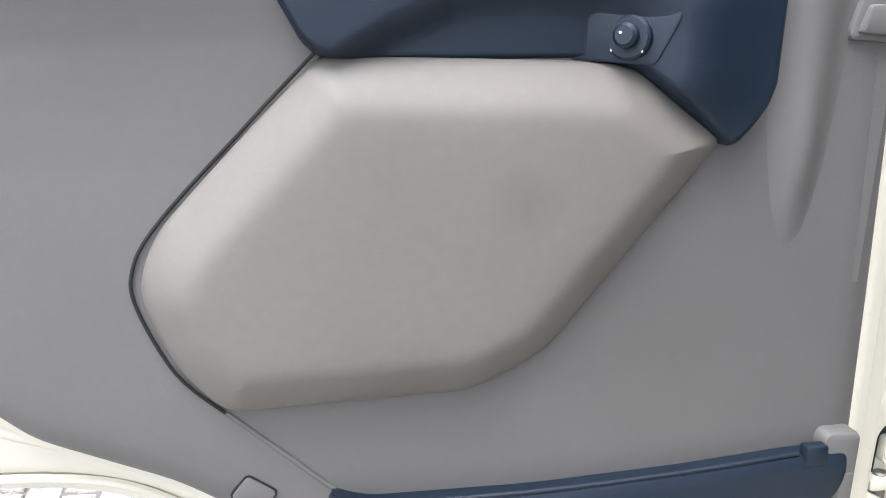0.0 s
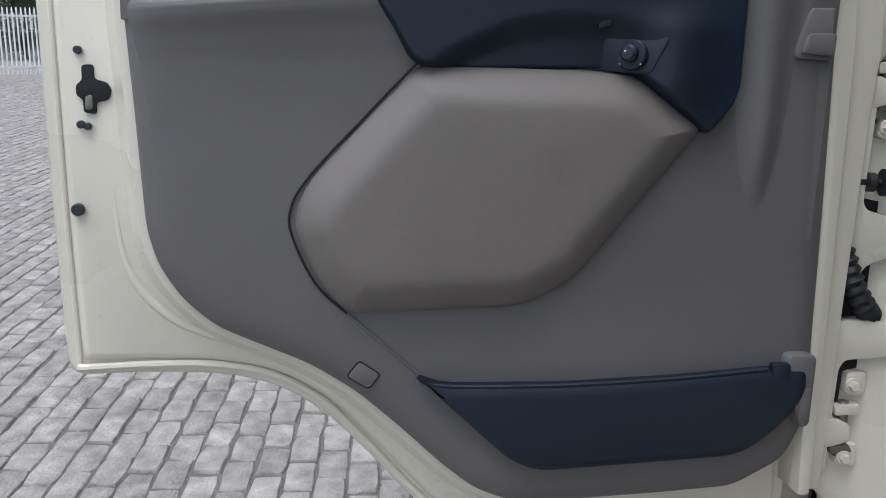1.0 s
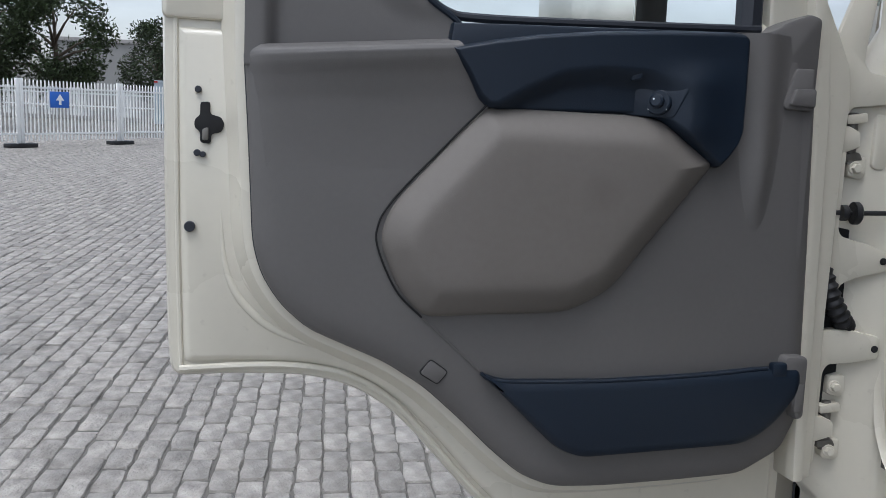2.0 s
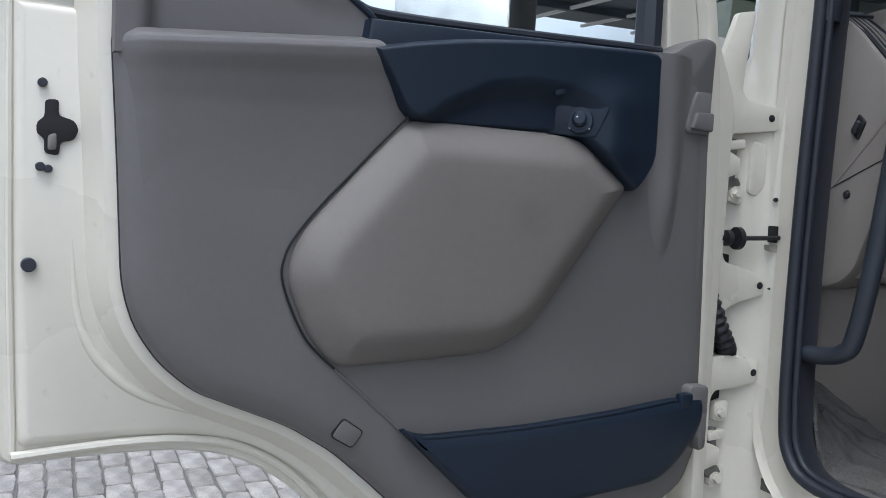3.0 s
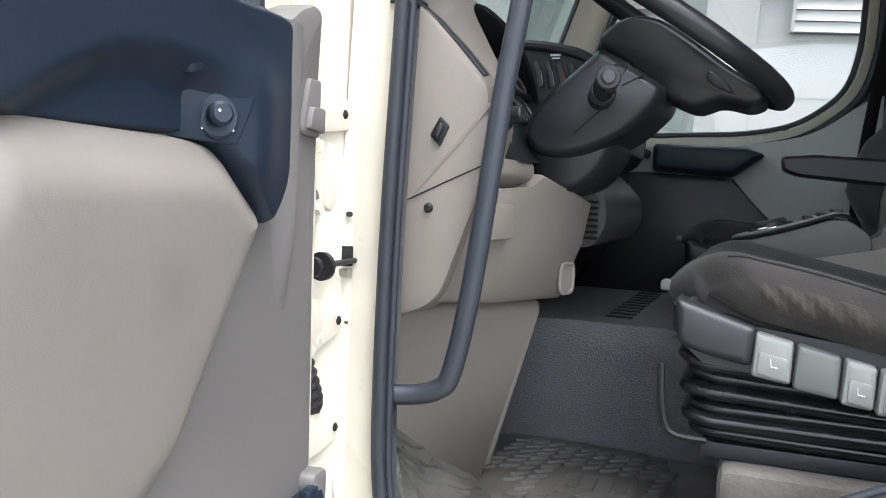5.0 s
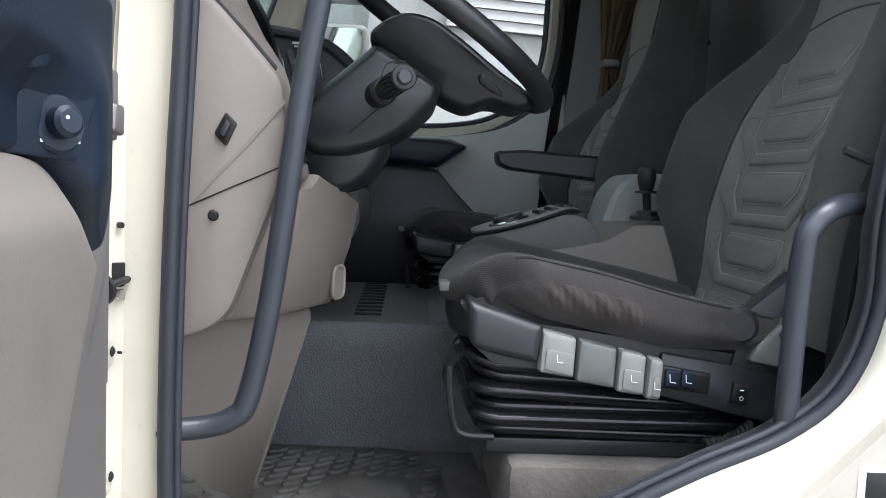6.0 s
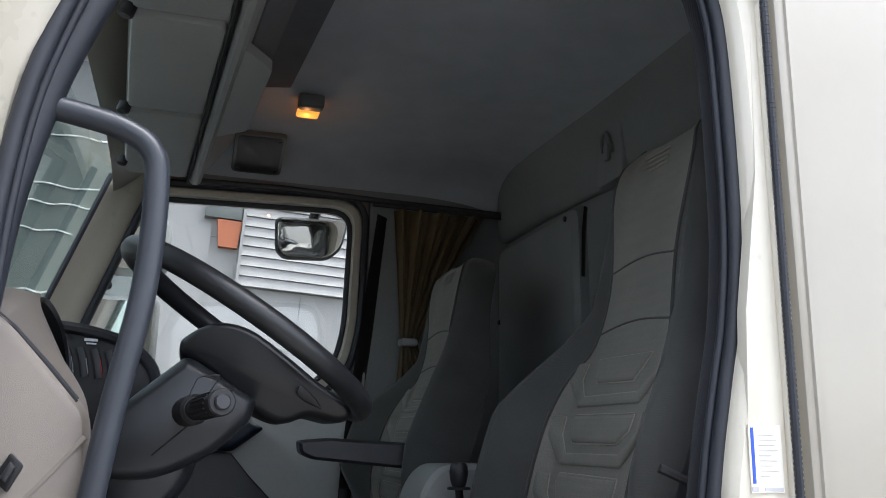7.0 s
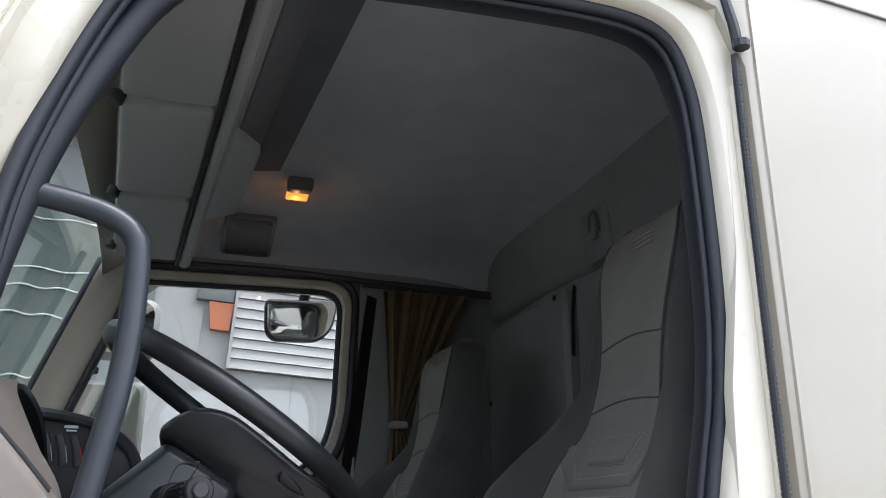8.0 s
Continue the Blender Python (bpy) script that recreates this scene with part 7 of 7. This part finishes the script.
for y, z in ((0.1, 2.6), (2.8, 2.6)):
    part("red_mark", box(B(), (0.06, y - 0.1, z), (0.09, y + 0.1, z + 0.1)), RED, cb)
# portal lamp frame
pf = thing("portal_frame", "tall black steel portal frame with lamps", "lamp frame", (-57.1, -14.4, 0), WORLD)
PA, PB = Vector((-57.1, -14.4, 0)), Vector((-50, -33, 0))
for c in (PA, PB):
    part("upright", box(B(), c + Vector((-0.12, -0.15, 0)), c + Vector((0.12, 0.15, 8.5))), BLACK, pf)
part("beam", sweep(B(), [PA + Vector((0, 0, 8.35)), PB + Vector((0, 0, 8.35))], 0.16, 8), BLACK, pf)
for t in (0.25, 0.45, 0.7):
    c = PA.lerp(PB, t) + Vector((0, 0, 8.45))
    part("floodlight", box(B(), c + Vector((0, -0.35, 0.1)), c + Vector((0.5, 0.35, 0.45)), 0.03), GREYP, pf)
part("floodlight", box(B(), PA + Vector((0.1, -0.7, 5.0)), PA + Vector((0.6, -0.1, 5.25)), 0.03), GREYP, pf)
# far wall with rail, brick house, pale hall
solo("barrier_wall", box(B(), (-58, -60, 0), (-57.6, 10, 0.7)), CONCRETE, "low grey concrete barrier far behind the fence", "barrier", (-58, -25, 0), WORLD)
rf = thing("rail_fence", "distant white palisade fence on the yard edge", "fence", (-56, -20, 0), WORLD)
for z in (0.9, 1.7):
    part("rail", box(B(), (-56, -50, z), (-55.9, 4, z + 0.08)), FENCE, rf)
b = B()
for k in range(270):
    y = -50 + k * 0.2
    box(b, (-56, y, 0.3), (-55.95, y + 0.06, 2.1))
tagged(part("pales", b, FENCE, rf), kind="stuff")
bh = thing("brick_house", "brown brick house with two chimneys", "house", (-95, -15, 0), WORLD)
part("wall", box(B(), (-103, -24, 0), (-95, -6, 4.6)), BRICKM, bh)
part("roof", loft(B(), [[(x, -24.5, z), (x, -5.5, z)] + [(x - 0.01, -5.5, z + 0.01), (x - 0.01, -24.5, z + 0.01)] for x, z in ((-94.5, 4.5), (-99, 6.2), (-103.5, 4.5))], cap=False), BRICKM, bh)
for y in (-14.6, -13.0):
    part("chimney", box(B(), (-99, y, 5.5), (-98, y + 0.9, 7.0)), BRICKM, bh)
for y in (-16.5, -13.2, -10.0):
    w = part("window", box(B(), (-95.0, y, 2.0), (-94.94, y + 1.6, 3.7), 0.02), DARK, bh)
    part("window_arch", sweep(B(), [(-94.95, y + 0.8 + 0.9 * math.cos(q), 3.6 + 0.5 * math.sin(q)) for q in [k * math.pi / 8 for k in range(9)]], 0.14, 6), CONCRETE, w)
ph = thing("pale_hall", "long pale flat-roofed hall in the distance", "building", (-120, -15, 0), WORLD)
part("wall", box(B(), (-128, -45, 0), (-120, 20, 8.4)), CLAD, ph)
part("roof_edge", box(B(), (-128.3, -45.3, 8.4), (-119.7, 20.3, 8.9)), CONCRETE, ph)
cn = thing("traffic_cone", "red and white traffic cone on the paving", "cone", (-47, -7.6, 0), WORLD)
part("cone_body", sweep(B(), [(-47, -7.4, 0.05), (-47, -7.4, 0.7)], lambda t: 0.24 - 0.18 * t, 14), RED, cn)
part("cone_base", box(B(), (-47.35, -7.75, 0), (-46.65, -7.05, 0.06), 0.02), RED, cn)


# trees
def tree(x, y, h, r, seed):
    R = random.Random(seed)
    t = thing("tree", "broad leafy green tree behind the yard", "tree", (x, y, 0), WORLD, group="yard trees")
    b = sweep(B(), smooth([(x, y, -0.05), (x + 0.1, y, h * 0.2), (x - 0.1, y + 0.1, h * 0.45), (x, y, h * 0.8)], 5), lambda q: 0.04 * h * (1 - 0.8 * q), 9)
    for k in range(9):
        a = R.uniform(0, 6.28)
        z0 = h * R.uniform(0.25, 0.6)
        e = Vector((x + math.cos(a) * r * 0.75, y + math.sin(a) * r * 0.75, z0 + h * R.uniform(0.12, 0.3)))
        sweep(b, [(x, y, z0), Vector((x, y, z0)).lerp(e, 0.5) + Vector((0, 0, 0.2)), e], lambda q: 0.015 * h * (1 - 0.8 * q), 6)
    part("trunk", b, BARK, t)
    vs, fs = [], []
    clumps = []
    for k in range(60):
        a, u = R.uniform(0, 6.28), R.uniform(-0.9, 1)
        rr = r * (1 - 0.3 * abs(u)) * R.uniform(0.45, 1.0) ** 0.5
        clumps.append((Vector((x + math.cos(a) * rr * math.sqrt(1 - u * u * 0.8), y + math.sin(a) * rr * math.sqrt(1 - u * u * 0.8), h * 0.58 + u * h * 0.4)), r * R.uniform(0.18, 0.36)))
    for c, cr_ in clumps:
        for j in range(150):
            d = Vector((R.gauss(0, 1), R.gauss(0, 1), R.gauss(0, 1))).normalized() * cr_ * R.uniform(0.5, 1.1)
            p = c + d
            u1 = Vector((R.gauss(0, 1), R.gauss(0, 1), R.gauss(0, 1))).normalized()
            u2 = u1.orthogonal().normalized()
            s = R.uniform(0.1, 0.22) * h / 9
            i = len(vs)
            vs += [p - u1 * s, p + u2 * s * 0.5, p + u1 * s, p - u2 * s * 0.5]
            fs.append((i, i + 1, i + 2, i + 3))
    me = bpy.data.meshes.new("crown")
    me.from_pydata([v - Vector((x, y, 0)) for v in vs], [], fs)
    me.materials.append(LEAF)
    cro = new("crown", me)
    cro.parent = t
    INV[cro.name] = INV[t.name]
    tagged(cro, kind="stuff")


tree(-69.3, -26.5, 10.0, 4.4, 1)
tree(-67, -32, 10.5, 4.8, 2)
tree(-76.3, -20.2, 8.0, 3.6, 3)
tree(-63, -38, 11.0, 5.5, 4)
tree(-60, -47, 11.0, 5.5, 5)
tree(-40, -20.5, 2.7, 2.0, 6)


# ---- paving: setts in running bond, columns along the truck ----
SL, SWD, GAP = 0.27, 0.15, 0.0075
PR = random.Random(11)


def sett(w, l, j):
    """One worn block with an uneven outline and a domed top."""
    a, b2 = l / 2, w / 2
    rim = [(-a, -b2), (-a * 0.35, -b2), (a * 0.35, -b2), (a, -b2), (a, 0), (a, b2), (a * 0.35, b2), (-a * 0.35, b2), (-a, b2), (-a, 0)]
    n = len(rim)
    rag = [(x + PR.uniform(-j, j), y + PR.uniform(-j, j)) for x, y in rim]
    rag = [(x * 0.96, y * 0.93) if abs(x) > a * 0.8 and abs(y) > b2 * 0.8 else (x, y) for x, y in rag]
    lift = [PR.uniform(-0.002, 0.003) for k in range(4)]
    base = [(x, y, -0.03) for x, y in rag]
    mid = [(x * 0.99, y * 0.98, -0.007 + PR.uniform(-0.003, 0.002)) for x, y in rag]
    top = [(x * 0.935, y * 0.885, lift[(x > 0) + 2 * (y > 0)]) for x, y in rag]
    faces = [(q + k, q + (k + 1) % n, q + n + (k + 1) % n, q + n + k) for q in (0, n) for k in range(n)]
    return base + mid + top, faces + [tuple(range(2 * n, 3 * n))]


kinds = []
for k in range(8):
    v, f = sett(SWD - GAP, SL - GAP, 0.0065)
    me = bpy.data.meshes.new("sett")
    me.from_pydata(v, [], f)
    me.materials.append(SETT)
    me.polygons.foreach_set("use_smooth", [True] * len(me.polygons))
    me.set_sharp_from_angle(angle=radians(50))
    kinds.append(me)
pave = thing("paving", "worn grey paving setts laid in running bond", "paving", (0, 0, 0), WORLD, kind="structure")
vs, fs = [], []
count = 0
PT = math.tan(radians(-3))
for r in range(-190, 30):
    y = r * SWD
    for c in range(0, 155):
        x = 4.1 - c * SL - (r % 2) * SL / 2 + PR.uniform(-0.006, 0.006)
        yy = y + x * -PT + PR.uniform(-0.004, 0.004)
        if yy < -5.5 + 0.6 * min(x, 0) or yy > 6.9 or yy > 5.5 + 0.3 * x and x < -6:
            continue
        tw, zz = PR.gauss(0, 0.014), PR.uniform(-0.005, 0.005)
        if -2.9 > x > -5.6 and -1.9 < yy < 0.35 and count < 300:
            ob = new("sett", kinds[PR.randrange(8)])
            ob.parent = pave
            ob.matrix_basis = Matrix.Translation((x, yy, zz)) @ Matrix.Rotation(tw + radians(3), 4, "Z") @ Matrix.Rotation(PR.gauss(0, 0.01), 4, "X")
            count += 1
        else:
            v, f = sett(SWD - GAP, SL - GAP, 0.0065)
            i = len(vs)
            mm = Matrix.Translation((x, yy, zz)) @ Matrix.Rotation(tw + radians(3), 4, "Z")
            vs += [mm @ Vector(p) for p in v]
            fs += [tuple(i + k for k in q) for q in f]
me = bpy.data.meshes.new("sett_field")
me.from_pydata(vs, [], fs)
me.materials.append(SETT_FAR)
me.polygons.foreach_set("use_smooth", [True] * len(me.polygons))
me.set_sharp_from_angle(angle=radians(50))
fld = new("sett_field", me)
fld.parent = pave
tagged(fld, kind="stuff")
# grit and crumbs lying in the joints
vs, fs = [], []
for k in range(2600):
    x = PR.uniform(-7.5, 1.5)
    y = (PR.randrange(-34, 8) + 0.5) * SWD - x * PT + PR.gauss(0, 0.006)
    q, i = PR.uniform(0.002, 0.0055), len(vs)
    z = -0.008 + q
    vs += [(x + q * PR.uniform(0.6, 1.4), y, z), (x, y + q * PR.uniform(0.6, 1.4), z), (x - q, y, z), (x, y - q, z), (x, y, z + q), (x, y, z - q)]
    fs += [(i + a, i + (a + 1) % 4, i + 4) for a in range(4)] + [(i + (a + 1) % 4, i + a, i + 5) for a in range(4)]
me = bpy.data.meshes.new("joint_grit")
me.from_pydata(vs, [], fs)
me.materials.append(GROUT)
grit = new("joint_grit", me)
grit.parent = pave
tagged(grit, kind="stuff")
